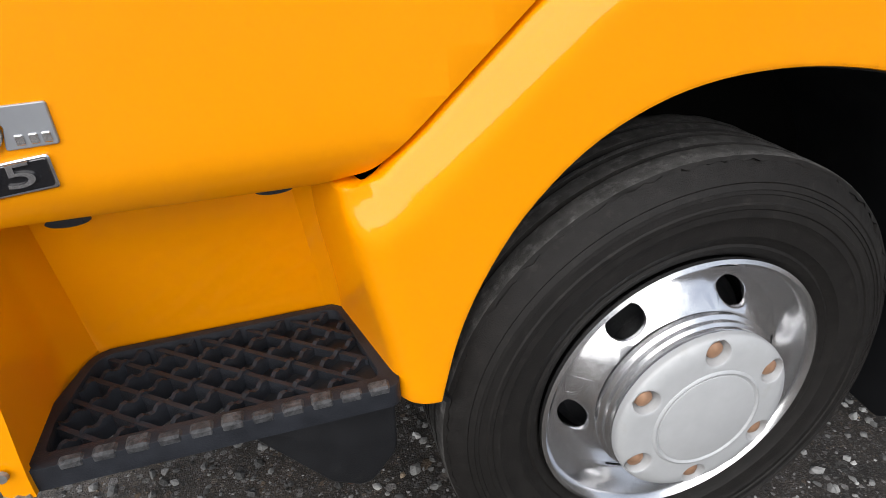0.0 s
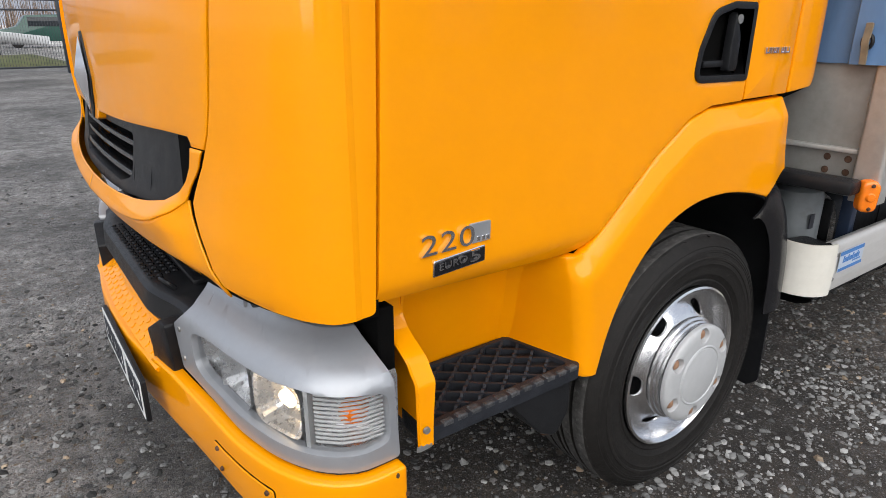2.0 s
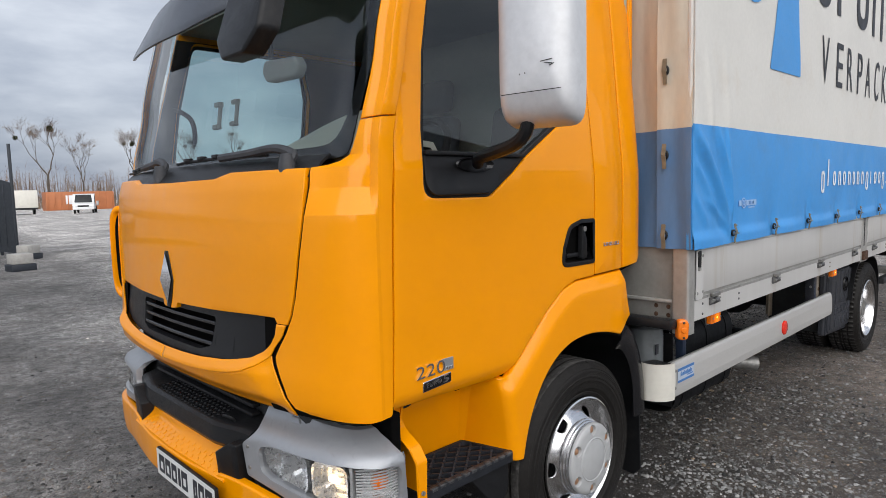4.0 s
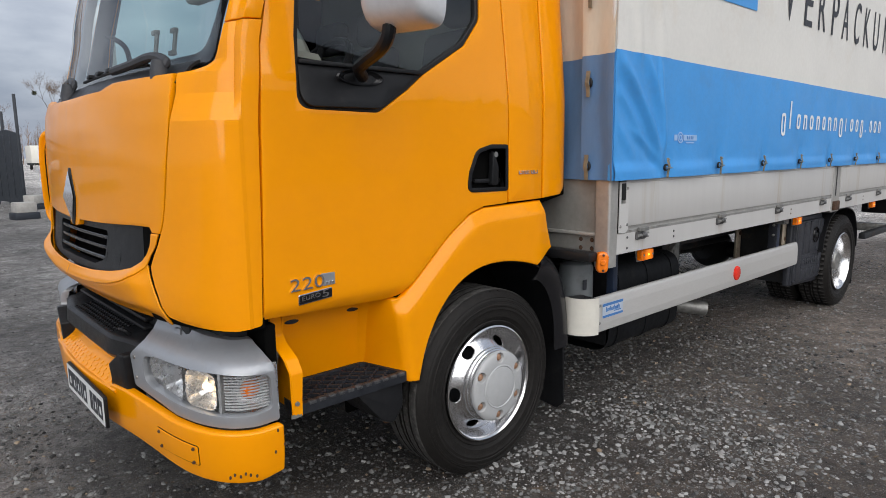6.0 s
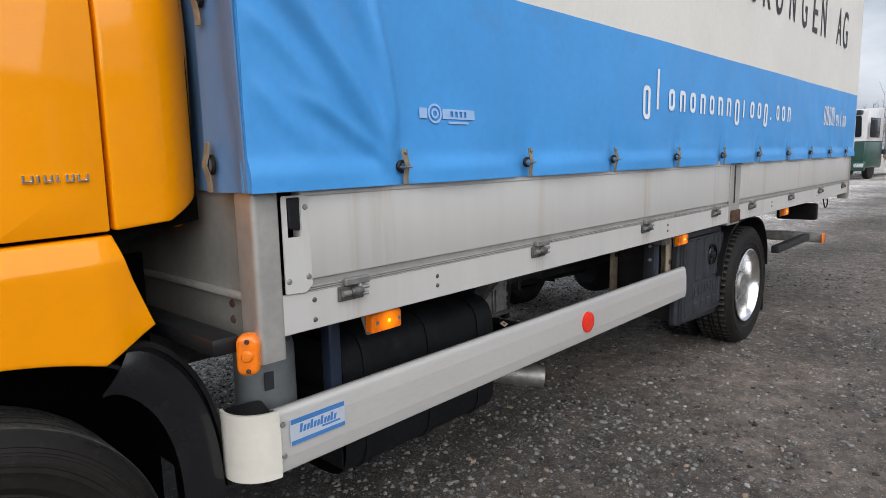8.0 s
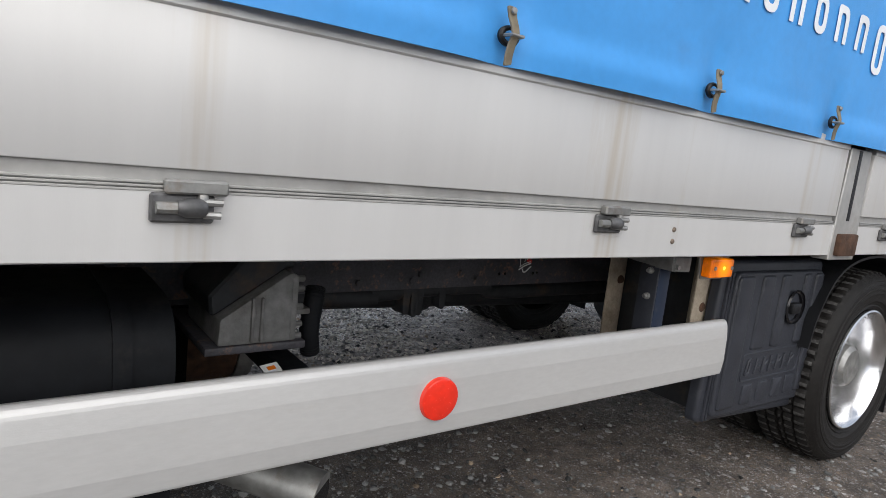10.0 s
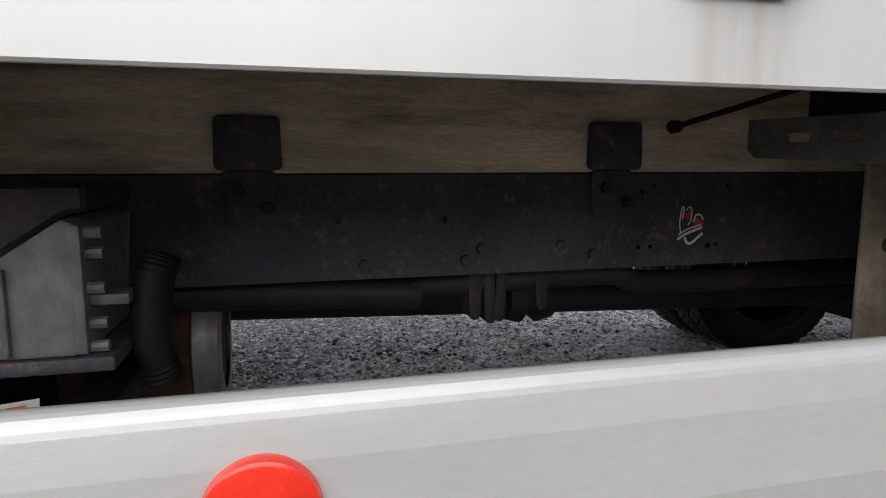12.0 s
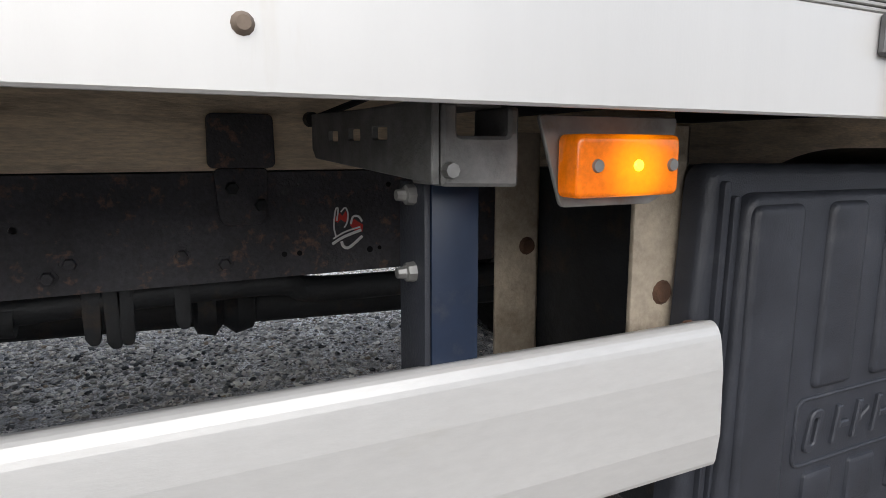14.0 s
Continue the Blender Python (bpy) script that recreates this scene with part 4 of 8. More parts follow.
def outside_mirror(flip):
    fix = mirrored if flip else (lambda bm: bm)
    pts = smooth_line([(-0.60, 0.225, 1.575), (-0.66, 0.16, 1.59), (-0.70, 0.06, 1.60), (-0.722, -0.04, 1.62), (-0.728, -0.085, 1.66), (-0.728, -0.09, 1.75)], 5)
    arm = part("mirror_arm", fix(tube(pts, 0.02, 10)), BLACK, truck, "black bent mirror arm")

    def shell(u, v):
        """A rounded housing: u round the outline, v from the rim to the back."""
        a = 2 * math.pi * u
        e = 0.24
        cx = math.copysign(abs(math.cos(a)) ** e, math.cos(a))
        cz = math.copysign(abs(math.sin(a)) ** e, math.sin(a))
        k = max(math.cos(v * math.pi / 2), 0.0) ** 0.36 if v < 1 else 0.0
        d = math.sin(v * math.pi / 2) ** 0.55
        return Vector((0.03 - 0.115 * d - 0.012 * (1 - k), cx * 0.118 * k * (1 - 0.06 * d), cz * 0.265 * k * (1 - 0.05 * d)))

    m = Matrix.Translation((-0.700, -0.118, 1.925)) @ Matrix.Rotation(radians(17), 4, "Z")
    body = sheet(shell, steps(0, 1, 72), [0, 0.03, 0.08, 0.16, 0.28, 0.42, 0.56, 0.68, 0.78, 0.86, 0.92, 0.96, 0.985, 1])
    bmesh.ops.remove_doubles(body, verts=body.verts[:], dist=1e-4)
    head = part("mirror_housing", fix(moved(body, m)), MIRROR_SILVER, arm, "scuffed silver mirror housing")
    for y, z, wd, tilt in ((-0.045, -0.10, 0.034, 0.10), (-0.050, -0.108, 0.022, -0.12), (-0.06, -0.112, 0.014, 0.3), (0.03, -0.13, 0.004, 1.4), (0.015, -0.128, 0.004, 1.5), (0.0, -0.178, 0.17, 0.03)):
        mark = slab([(-wd / 2, -0.0012), (wd / 2, -0.0006), (wd / 2, 0.0012), (-wd / 2, 0.0008)], (), 0.002)
        part("scratch", fix(moved(mark, m @ Matrix.Translation((-0.0935, y, z)) @ Matrix.Rotation(radians(-90), 4, "Y") @ Matrix.Rotation(radians(90) + tilt, 4, "Z"))), BLACK, arm)
    face = slab(rnd([(-0.108, -0.252), (0.108, -0.252), (0.108, 0.252), (-0.108, 0.252)], 0.04), (), 0.012, lambda u, v, w: Vector((0.018 + w, u, v)), 0.002, 1)
    part("mirror_glass", fix(moved(face, m)), MIRROR, arm)
    return arm


outside_mirror(False)
outside_mirror(True)
# ---------------------------------------------------------------- wings, steps, bumper
RIB_CLEAR = mat("ribbed_clear_plastic", (0.8, 0.82, 0.84), 0.15, vary=0.03, trans=0.45)
WING_EDGE = [(-0.455, 0.80), (-0.432, 0.815), (-0.212, 1.010), (-0.10, 1.084), (-0.02, 1.107), (0.345, 1.116)]


def to_line(x, z, line):
    best = 9.0
    p = Vector((x, z))
    for a, b in zip(line, line[1:]):
        a, b = Vector(a), Vector(b)
        t = min(max((p - a).dot(b - a) / (b - a).length_squared, 0), 1)
        best = min(best, (p - a - (b - a) * t).length)
    return best


ARCH = [(0.30, 0.836), (0.20, 0.862), (0.09, 0.878), (-0.02, 0.877), (-0.11, 0.857), (-0.194, 0.814), (-0.268, 0.745), (-0.322, 0.665), (-0.358, 0.585), (-0.386, 0.485)]
ARCH_LINE = [(p.x, p.y) for p in smooth_line([(x, z, 0) for x, z in ARCH], 4)]
WING = [(-0.705, 0.806), (-0.47, 0.806)] + [(x, z) for x, z in WING_EDGE[1:]] + [(0.347, 1.112), (0.376, 1.015), (0.419, 0.902)] + ARCH_LINE + [(-0.43, 0.488), (-0.50, 0.498), (-0.705, 0.498)]


def wing_map(u, v, w):
    d = to_line(u, v, WING_EDGE)
    t = max(d, 0.0) / 0.052
    out = 0.023 * (t if t < 0.75 else 1.0 if t > 1.25 else 1 - (1.25 - t) ** 2)
    back = 0.02 * ramp01(u, 0.30, 0.42)
    u0 = -0.397 - 0.034 * ramp01(v, 0.5, 0.8)
    a = max(0.0, u0 - u)
    ang = min(a / 0.05, radians(76))
    rest = a - 0.05 * ang
    c, s = math.cos(ang), math.sin(ang)
    x = u if a == 0 else u0 - 0.05 * s - rest * c
    y = 0.238 - out + back + 0.05 * (1 - c) + rest * s
    return Vector((x - w * s, y - w * c, v))


strip_y = table([(0.49, 0.209), (0.64, 0.214), (0.672, 0.238), (0.724, 0.318), (0.742, 0.332), (0.82, 0.335)])
for flip in (False, True):
    fix = mirrored if flip else (lambda bm: bm)
    wing = part("wing", fix(slab(WING, (), 0.028, wing_map, 0.006, 2, 0.0085)), YELLOW, truck, "yellow wing over the front wheel")
    # black liner inside the arch and the mudguard behind the wheel
    line = smooth_line([(x, 0, z) for x, z in [(-0.375, 0.46)] + ARCH[::-1] + [(0.36, 0.80), (0.46, 0.70), (0.52, 0.58), (0.545, 0.42)]], 3)
    part("arch_liner", fix(sheet(lambda u, v: Vector((line[u].x * 1.0, 0.235 + 0.40 * v, line[u].z + 0.004)), range(len(line)), steps(0, 1, 4), 0.008)), BLACK, wing)
    guard_line = smooth_line([(0.30, 0, 0.845), (0.38, 0, 0.845), (0.45, 0, 0.79), (0.505, 0, 0.70), (0.54, 0, 0.58), (0.555, 0, 0.42)], 5)
    gd = sheet(lambda u, v: Vector((guard_line[u].x + (0.03 if v < 0.12 else 0), 0.25 + 0.30 * v + 0.01 * (v < 0.12), guard_line[u].z + (0.012 if v < 0.12 else 0))), range(len(guard_line)), [0, 0.1, 0.13, 0.5, 1], 0.012)
    hub = Vector((0.012, 0, 0.368))
    skirt = sheet(lambda u, v: guard_line[u] + (hub - guard_line[u]).normalized() * 0.10 * v + Vector((0, 0.252 - 0.022 * math.sin(math.pi * min(1.0, 0.15 + v * 0.7)), 0)), range(3, len(guard_line)), steps(0, 1, 6), 0.006)
    mud = part("mudguard", fix(gd), BLACK, truck, "black plastic mudguard behind the front wheel")
    part("mudguard_skirt", fix(skirt), BLACK_GLOSS, mud, "rounded black skirt of the mudguard", 60)
    part("mud_flap", fix(slab(rnd([(0.262, 0.46), (0.53, 0.46), (0.53, 0.10), (0.30, 0.075), (0.262, 0.11)], 0.02), (), 0.012, lambda u, v, w: Vector((0.56 + w + 0.04 * (0.46 - v), u, v)), 0.003, 1)), BLACK, mud, "hanging black rubber mud flap")

    # step well: back wall, inner cheek, front strip
    def well(u, v):
        """u from the front strip (0) along the back to the wing (1); v up."""
        z = 0.505 + 0.30 * v
        depth = 0.452 - 0.062 * v
        x0 = -0.886 + 0.012 * ramp01(v, 0.0, 0.6)
        pts = [(x0, min(strip_y(z) + 0.003, depth - 0.07)), (x0 + 0.004, depth - 0.055), (-0.85, depth), (-0.70, depth), (-0.56, depth), (-0.51 - 0.025 * v, depth - 0.003), (-0.485 - 0.04 * v, depth - 0.02), (-0.452 - 0.042 * v, depth - 0.055)]
        k = min(int(u * 7), 6)
        t = u * 7 - k
        return Vector((pts[k][0] * (1 - t) + pts[k + 1][0] * t, pts[k][1] * (1 - t) + pts[k + 1][1] * t, z))

    # added near-black boxes: they close see-through openings and stand for deep shade
    part("well_dark_fill", fix(box(-0.966, -0.930, 0.27, 0.44, 0.47, 0.80, 0.004, 1)), GAP, truck)
    part("arch_dark_fill", fix(box(-0.45, 0.55, 0.615, 0.635, 0.25, 1.02, 0.004, 1)), GAP, truck)
    wl = part("step_well", fix(sheet(well, [k / 42 for k in range(43)], steps(0, 1, 10), 0.006)), YELLOW, truck, "yellow step well below the door")
    for x in (-0.805, -0.552):
        part("drain_slot", fix(moved(slab(circle(0, 0, 0.027, 20, 0.0075), (), 0.003), Matrix.Translation((x, 0.3965, 0.757)) @ Matrix.Rotation(radians(78), 4, "X"))), BLACK_GLOSS, wl)
    def strip_at(u, v):
        z = 0.500 + 0.312 * v
        return Vector((-0.920 + (0.034 + 0.012 * ramp01(v, 0.0, 0.6)) * u + 0.004 * (1 - v), strip_y(z) + 0.006 * max(0, 0.08 - u) / 0.08, z))

    strip = sheet(strip_at, [0, 0.04, 0.08, 0.3, 0.6, 0.92, 1.0], steps(0, 1, 48), 0.014)
    part("step_strip", fix(strip), YELLOW, wl, "yellow edge strip, paint chipped at its foot")
    part("strip_screw", fix(moved(lathe([(0, -0.003), (0.007, -0.003), (0.008, 0.002)], 12), Matrix.Translation((-0.902, 0.204, 0.545)))), STEEL, wl)
    chip = slab([(-0.923, 0.499), (-0.912, 0.497), (-0.893, 0.498), (-0.886, 0.500), (-0.887, 0.507), (-0.893, 0.5045), (-0.899, 0.509), (-0.906, 0.506), (-0.912, 0.511), (-0.918, 0.508), (-0.922, 0.512)], (), 0.003, lambda u, v, w: Vector((u, 0.2072 - w, v)))
    part("bare_metal_chip", fix(chip), STEEL, wl, "bare metal where the paint has chipped off")
    part("cheek_hole", fix(moved(lathe([(0, -0.001), (0.011, -0.001), (0.014, 0.002)], 20, "x"), Matrix.Translation((-0.8835, 0.285, 0.665)) @ Matrix.Diagonal((1, 0.8, 1.3, 1)) @ Matrix.Rotation(math.pi, 4, "Z"))), BLACK_GLOSS, wl)

    # black step with a diamond grating
    top = 0.532
    out = rnd([(-0.898, 0.218, 0.012), (-0.440, 0.218, 0.02), (-0.437, 0.258, 0.02), (-0.485, 0.438, 0.03), (-0.850, 0.438, 0.045), (-0.895, 0.30, 0.03)], 0.02)
    inn = rnd([(-0.872, 0.244, 0.01), (-0.466, 0.244, 0.02), (-0.464, 0.258, 0.02), (-0.498, 0.424, 0.025), (-0.842, 0.424, 0.04), (-0.872, 0.30, 0.02)], 0.02)
    step = part("step", fix(slab(out, [inn], 0.034, on_z(top), 0.004, 2)), STEP_BLACK, truck, "black plastic step with a diamond grating")
    grate = bmesh.new()

    def inside(x, y):
        if not 0.246 < y < 0.423:
            return False
        t = (y - 0.262) / 0.19
        return -0.872 + 0.022 * t < x < -0.464 - 0.04 * max(0, t)

    for sgn in (1, -1):
        for k in range(-16, 34):
            run = []
            for j in range(61):
                y = 0.244 + 0.204 * j / 60
                x = -0.872 + 0.066 * k + sgn * (y - 0.244) * 1.25
                if inside(x, y):
                    run.append((x, y))
            if len(run) > 3:
                a, b = Vector((*run[0], 0)), Vector((*run[-1], 0))
                d = (b - a).normalized() * 0.005
                a, b = a - d, b + d
                nn = Vector((-d.y, d.x, 0)).normalized() * 0.0036
                n = max(2, round((b - a).length / 0.0065))
                low, high = top - 0.034, (top - 0.002 if sgn > 0 else top - 0.006)
                prev = None
                for j in range(n + 1):
                    q = a.lerp(b, j / n)
                    rise = high - (0.006 if sgn > 0 and j % 4 in (1, 2) else 0.0)
                    row = [grate.verts.new((*(q + s * nn).xy, h)) for h, s in ((low, -1), (rise, -1), (rise, 1), (low, 1))]
                    if prev:
                        for i in range(4):
                            grate.faces.new((prev[i], prev[(i + 1) % 4], row[(i + 1) % 4], row[i]))
                    else:
                        grate.faces.new(row)
                    prev = row
                grate.faces.new(prev)
    part("grating", fix(grate), STEP_BLACK, step)
    for k in range(11):
        x = -0.852 + 0.037 * k
        part("grip_tooth", fix(box(x, x + 0.028, 0.2165, 0.231 + 0.004 * (k % 3), top - 0.010, top + 0.003, 0.003, 1)), STEP_WORN, step)
    br = slab(rnd([(-0.66, 0.50, 0.01), (-0.445, 0.52, 0.01), (-0.452, 0.40, 0.04), (-0.50, 0.345, 0.03), (-0.55, 0.37, 0.04)], 0.02), (), 0.20, lambda u, v, w: Vector((u, 0.245 - w - 0.1 * (0.5 - v), v)), 0.02, 3)
    bracket = part("step_bracket", fix(br), BLACK, truck, "black curved bracket under the step")
    part("bracket_bolt", fix(moved(lathe([(0, -0.012), (0.009, -0.012), (0.010, 0.0), (0.016, 0.0), (0.016, 0.004)], 10), Matrix.Translation((-0.522, 0.245, 0.365)))), RUST, bracket)

# ---------------------------------------------------------------- bumper
BUMP = Plan([(-0.935, 0.204), (-1.0, 0.203), (-1.06, 0.213), (-1.115, 0.255), (-1.16, 0.335), (-1.19, 0.45), (-1.212, 0.60), (-1.25, 0.85), (-1.275, 1.05), (-1.282, 1.25)])


def by(y):
    return BUMP.of_y(y)


CREST = Plan([(-0.930, 0.345), (-0.975, 0.342), (-1.015, 0.355), (-1.055, 0.39), (-1.085, 0.44), (-1.105, 0.51), (-1.125, 0.62), (-1.16, 0.85), (-1.18, 1.05), (-1.185, 1.25)])
set_back = table([(0.30, 0.02), (0.36, 0.008), (0.42, 0.0), (0.68, 0.0), (0.70, 0.008), (0.72, 0.035), (0.742, 0.075), (0.765, 0.088), (0.81, 0.092)])


def bumper(u, v, w):
    p, n = BUMP.at(u)
    k = set_back(v)
    if v < 0.5:
        return Vector((p.x, p.y, v)) + n * (w - k)
    q, m = CREST.at(u / BUMP.mid * CREST.mid)
    t = k / 0.092
    return Vector((*(p * (1 - t) + q * t).xy, v)) + (n * (1 - t) + m * t) * w


for flip in (False, True):
    fix = mirrored if flip else (lambda bm: bm)
    sil = rnd([(0.030, 0.515, 0.01), (0.10, 0.512), (by(0.45), 0.518), (by(0.72), 0.555, 0.015), (by(0.742), 0.66, 0.02), (by(0.66), 0.715, 0.03), (by(0.60), 0.792, 0.01), (by(0.42), 0.772, 0.03), (0.14, 0.752, 0.02), (0.065, 0.752, 0.01), (0.040, 0.69, 0.04)], 0.0)
    hole = rnd([(0.050, 0.556, 0.025), (0.10, 0.549), (by(0.30), 0.550), (by(0.45), 0.557), (by(0.60), 0.570, 0.03), (by(0.648), 0.585, 0.035), (by(0.655), 0.668, 0.03), (by(0.58), 0.682, 0.03), (by(0.45), 0.684), (by(0.28), 0.683), (0.10, 0.674), (0.054, 0.664, 0.03)], 0.0)
    corner = part("bumper_corner", fix(slab(sil, [hole], 0.03, bumper, 0.007, 3, 0.0125)), SILVER, truck, "silver painted bumper corner round the headlamp")
    lamp = part("headlamp", fix(slab(scaled_loop(hole, -0.006), (), 0.0, lambda u, v, w: bumper(u, v, w - 0.014), 0, 1, 0.05)), LENS_CLEAR, truck, "headlamp with clear lens, dipped beam lit", 60, (-0.9, 2.2 if flip else 0.5, 0.6))
    lamp.visible_shadow = False
    # housing: a bowl behind the lens
    bowl = sheet(lambda u, v: bumper(0.02 + (by(0.655) - 0.02) * u, 0.540 + 0.152 * v, -0.02 - 0.06 * (1 - (2 * u - 1) ** 6) * (1 - (2 * v - 1) ** 6)), steps(0, 1, 26), steps(0, 1, 12))
    part("lamp_bowl", fix(bowl), REFLECTOR, lamp)
    for s0, wide in ((by(0.505), 0.066), (by(0.352), 0.070)):
        p, n = BUMP.at(s0)

        def shell(u, v):
            """A squarish lamp reflector pressed in facets."""
            a = 2 * math.pi * u
            ca, sa = math.cos(a), math.sin(a)
            x, z = math.copysign(abs(ca) ** 0.45, ca), math.copysign(abs(sa) ** 0.45, sa)
            return Vector((wide * x * v, 0.055 * (1 - v ** 2.2) - 0.004 * (v > 0.99), 0.060 * z * v))

        dish = sheet(shell, steps(0, 1, 20), [0.14, 0.42, 0.72, 0.97, 1.0])
        part("lamp_dish", fix(moved(dish, Matrix.Translation((p.x, p.y, 0.614)) @ (Matrix.Rotation(math.atan2(n.y, n.x) + math.pi / 2, 4, "Z")) @ Matrix.Translation((0, 0.026, 0)))), REFLECTOR, lamp, smooth=12)
    p, n = BUMP.at(by(0.355))
    part("lamp_bulb", fix(moved(lathe([(0, -0.024), (0.010, -0.02), (0.013, 0.0), (0.012, 0.02), (0, 0.022)], 14), Matrix.Translation(Vector((p.x, p.y, 0.612)) - n * 0.052))), LAMP_WARM, lamp)
    part("lamp_divider", fix(slab(rnd([(by(0.272), 0.55), (by(0.280), 0.55), (by(0.280), 0.678), (by(0.272), 0.678)], 0.001), (), 0.05, lambda u, v, w: bumper(u, v, w - 0.016))), GREY_PLASTIC, lamp)
    ribs = bmesh.new()
    for k in range(13):
        z = 0.559 + 0.0092 * k
        add(ribs, slab([(0.045, z), (by(0.266), z), (by(0.266), z + 0.0055), (0.045, z + 0.0055)], (), 0.004, lambda u, v, w: bumper(u, v, w - 0.022), 0.0015, 1, 0.05))
    part("indicator_ribs", fix(ribs), RIB_CLEAR, lamp)
    p, n = BUMP.at(0.115)
    part("indicator_bulb", fix(moved(lathe([(0, -0.018), (0.020, -0.016), (0.031, -0.003), (0.029, 0.010), (0, 0.012)], 20, "y"), Matrix.Translation(Vector((p.x, p.y, 0.618)) - n * 0.045))), AMBER_DULL, lamp, "orange indicator bulb behind ribbed glass")
    for yy, z in ((0.712, 0.655), (0.705, 0.585)):
        p, n = BUMP.at(by(yy))
        part("corner_screw", fix(moved(lathe([(0, -0.004), (0.006, -0.003), (0.008, 0.002)], 10), Matrix.Translation((p.x, p.y, z)) @ Matrix.Rotation(math.atan2(n.y, n.x) + math.pi / 2, 4, "Z"))), STEEL, corner)
    part("washer_nozzle", fix(slab(rnd([(by(0.425), 0.748), (by(0.475), 0.748), (by(0.47), 0.764), (by(0.43), 0.764)], 0.003), (), 0.02, lambda u, v, w: bumper(u, v, w + 0.008), 0.004, 1)), SILVER, corner)
    # dark block added for the shaded space behind the silver corner
    part("corner_shade_block", fix(box(-1.06, -0.92, 0.40, 0.62, 0.50, 0.80, 0.02)), CHASSIS, truck)
    strut = slab(rnd([(by(0.752), 0.432, 0.012), (by(0.875), 0.440, 0.012), (by(0.885), 0.60, 0.01), (by(0.79), 0.655, 0.02), (by(0.75), 0.655, 0.01)], 0.01), (), 0.06, lambda u, v, w: bumper(u, v, w + 0.012 + 0.08 * max(0, v - 0.55)), 0.008, 2, 0.05)
    part("bumper_strut", fix(strut), BLACK, truck)

# yellow lower bumper, wrapping both corners
low = rnd([(0.028, 0.352, 0.01), (0.10, 0.338), (by(0.40), 0.345), (by(0.7), 0.372), (by(1.25), 0.392), (by(1.8), 0.372), (2 * BUMP.mid - by(0.40), 0.345), (2 * BUMP.mid - 0.10, 0.338), (2 * BUMP.mid - 0.028, 0.352, 0.01),
           (2 * BUMP.mid - 0.028, 0.505, 0.01), (2 * BUMP.mid - 0.1, 0.502), (2 * BUMP.mid - by(0.45), 0.508), (by(1.75), 0.533), (by(1.64), 0.530), (by(1.62), 0.518), (by(1.25), 0.522), (by(0.88), 0.518), (by(0.86), 0.530), (by(0.75), 0.533), (by(0.45), 0.508), (0.10, 0.502), (0.028, 0.505, 0.01)], 0.0)
bump_low = part("bumper", slab(low, (), 0.03, lambda u, v, w: bumper(u, v, w + 0.022), 0.007, 3, 0.04), YELLOW, truck, "yellow steel bumper with scuffs")
cover = rnd([(by(0.33), 0.392), (by(0.52), 0.398), (by(0.54), 0.462), (by(0.33), 0.452)], 0.006)
part("cover_seam", slab(scaled_loop(cover, -0.0025), (), 0.003, lambda u, v, w: bumper(u, v, w + 0.0232), 0, 1, 0.05), GAP, bump_low)
part("bumper_cover", slab(cover, (), 0.004, lambda u, v, w: bumper(u, v, w + 0.0255), 0.001, 1, 0.05), YELLOW, bump_low, "screwed tow cover")
for yy, z in ((0.345, 0.40), (0.345, 0.443), (0.51, 0.407), (0.522, 0.452)):
    p, n = BUMP.at(by(yy))
    part("cover_screw", moved(lathe([(0, -0.003), (0.0045, -0.003), (0.006, 0.002)], 10), Matrix.Translation(Vector((p.x, p.y, z)) + n * 0.027) @ Matrix.Rotation(math.atan2(n.y, n.x) + math.pi / 2, 4, "Z")), RUST, bump_low)
for s0, z in ((0.06, 0.425), (0.05, 0.492), (0.130, 0.372), (0.142, 0.378), (0.155, 0.370), (0.170, 0.376), (0.182, 0.367), (0.115, 0.366), (0.030, 0.44)):
    p, n = BUMP.at(s0)
    part("paint_chip", moved(slab([(0.0, 0.006), (0.003, 0.003), (0.004, -0.002), (0.001, -0.006), (-0.003, -0.004), (-0.003, 0.002)], (), 0.002, lambda u, v, w: Vector((u, -w, v))), Matrix.Translation(Vector((p.x, p.y, z)) + n * 0.0235)), RUST, bump_low)

# yellow foothold behind the lower bumper, black step above it
tread = part("bumper_tread", sheet(lambda u, v: Vector((-1.296 + 0.085 * v + 0.03 * abs(u - YC) / 0.5, u, 0.506 + 0.062 * v + 0.06 * max(0, v - 0.72) / 0.28)), steps(0.82, 1.68, 20), steps(0, 1, 8), 0.01), YELLOW, truck, "yellow foothold with raised studs")
studs = bmesh.new()
for i in range(16):
    for j in range(4):
        add(studs, moved(lathe([(0, 0.011), (0.008, 0.010), (0.013, 0.0)], 8, "z"), Matrix.Translation((-1.280 + 0.016 * j + 0.03 * abs(0.90 + 0.045 * i - YC) / 0.5, 0.90 + 0.045 * i + 0.02 * (j % 2), 0.520 + 0.0118 * j)) @ Matrix.Rotation(radians(-36), 4, "Y")))
part("stud_rows", studs, YELLOW, tread)


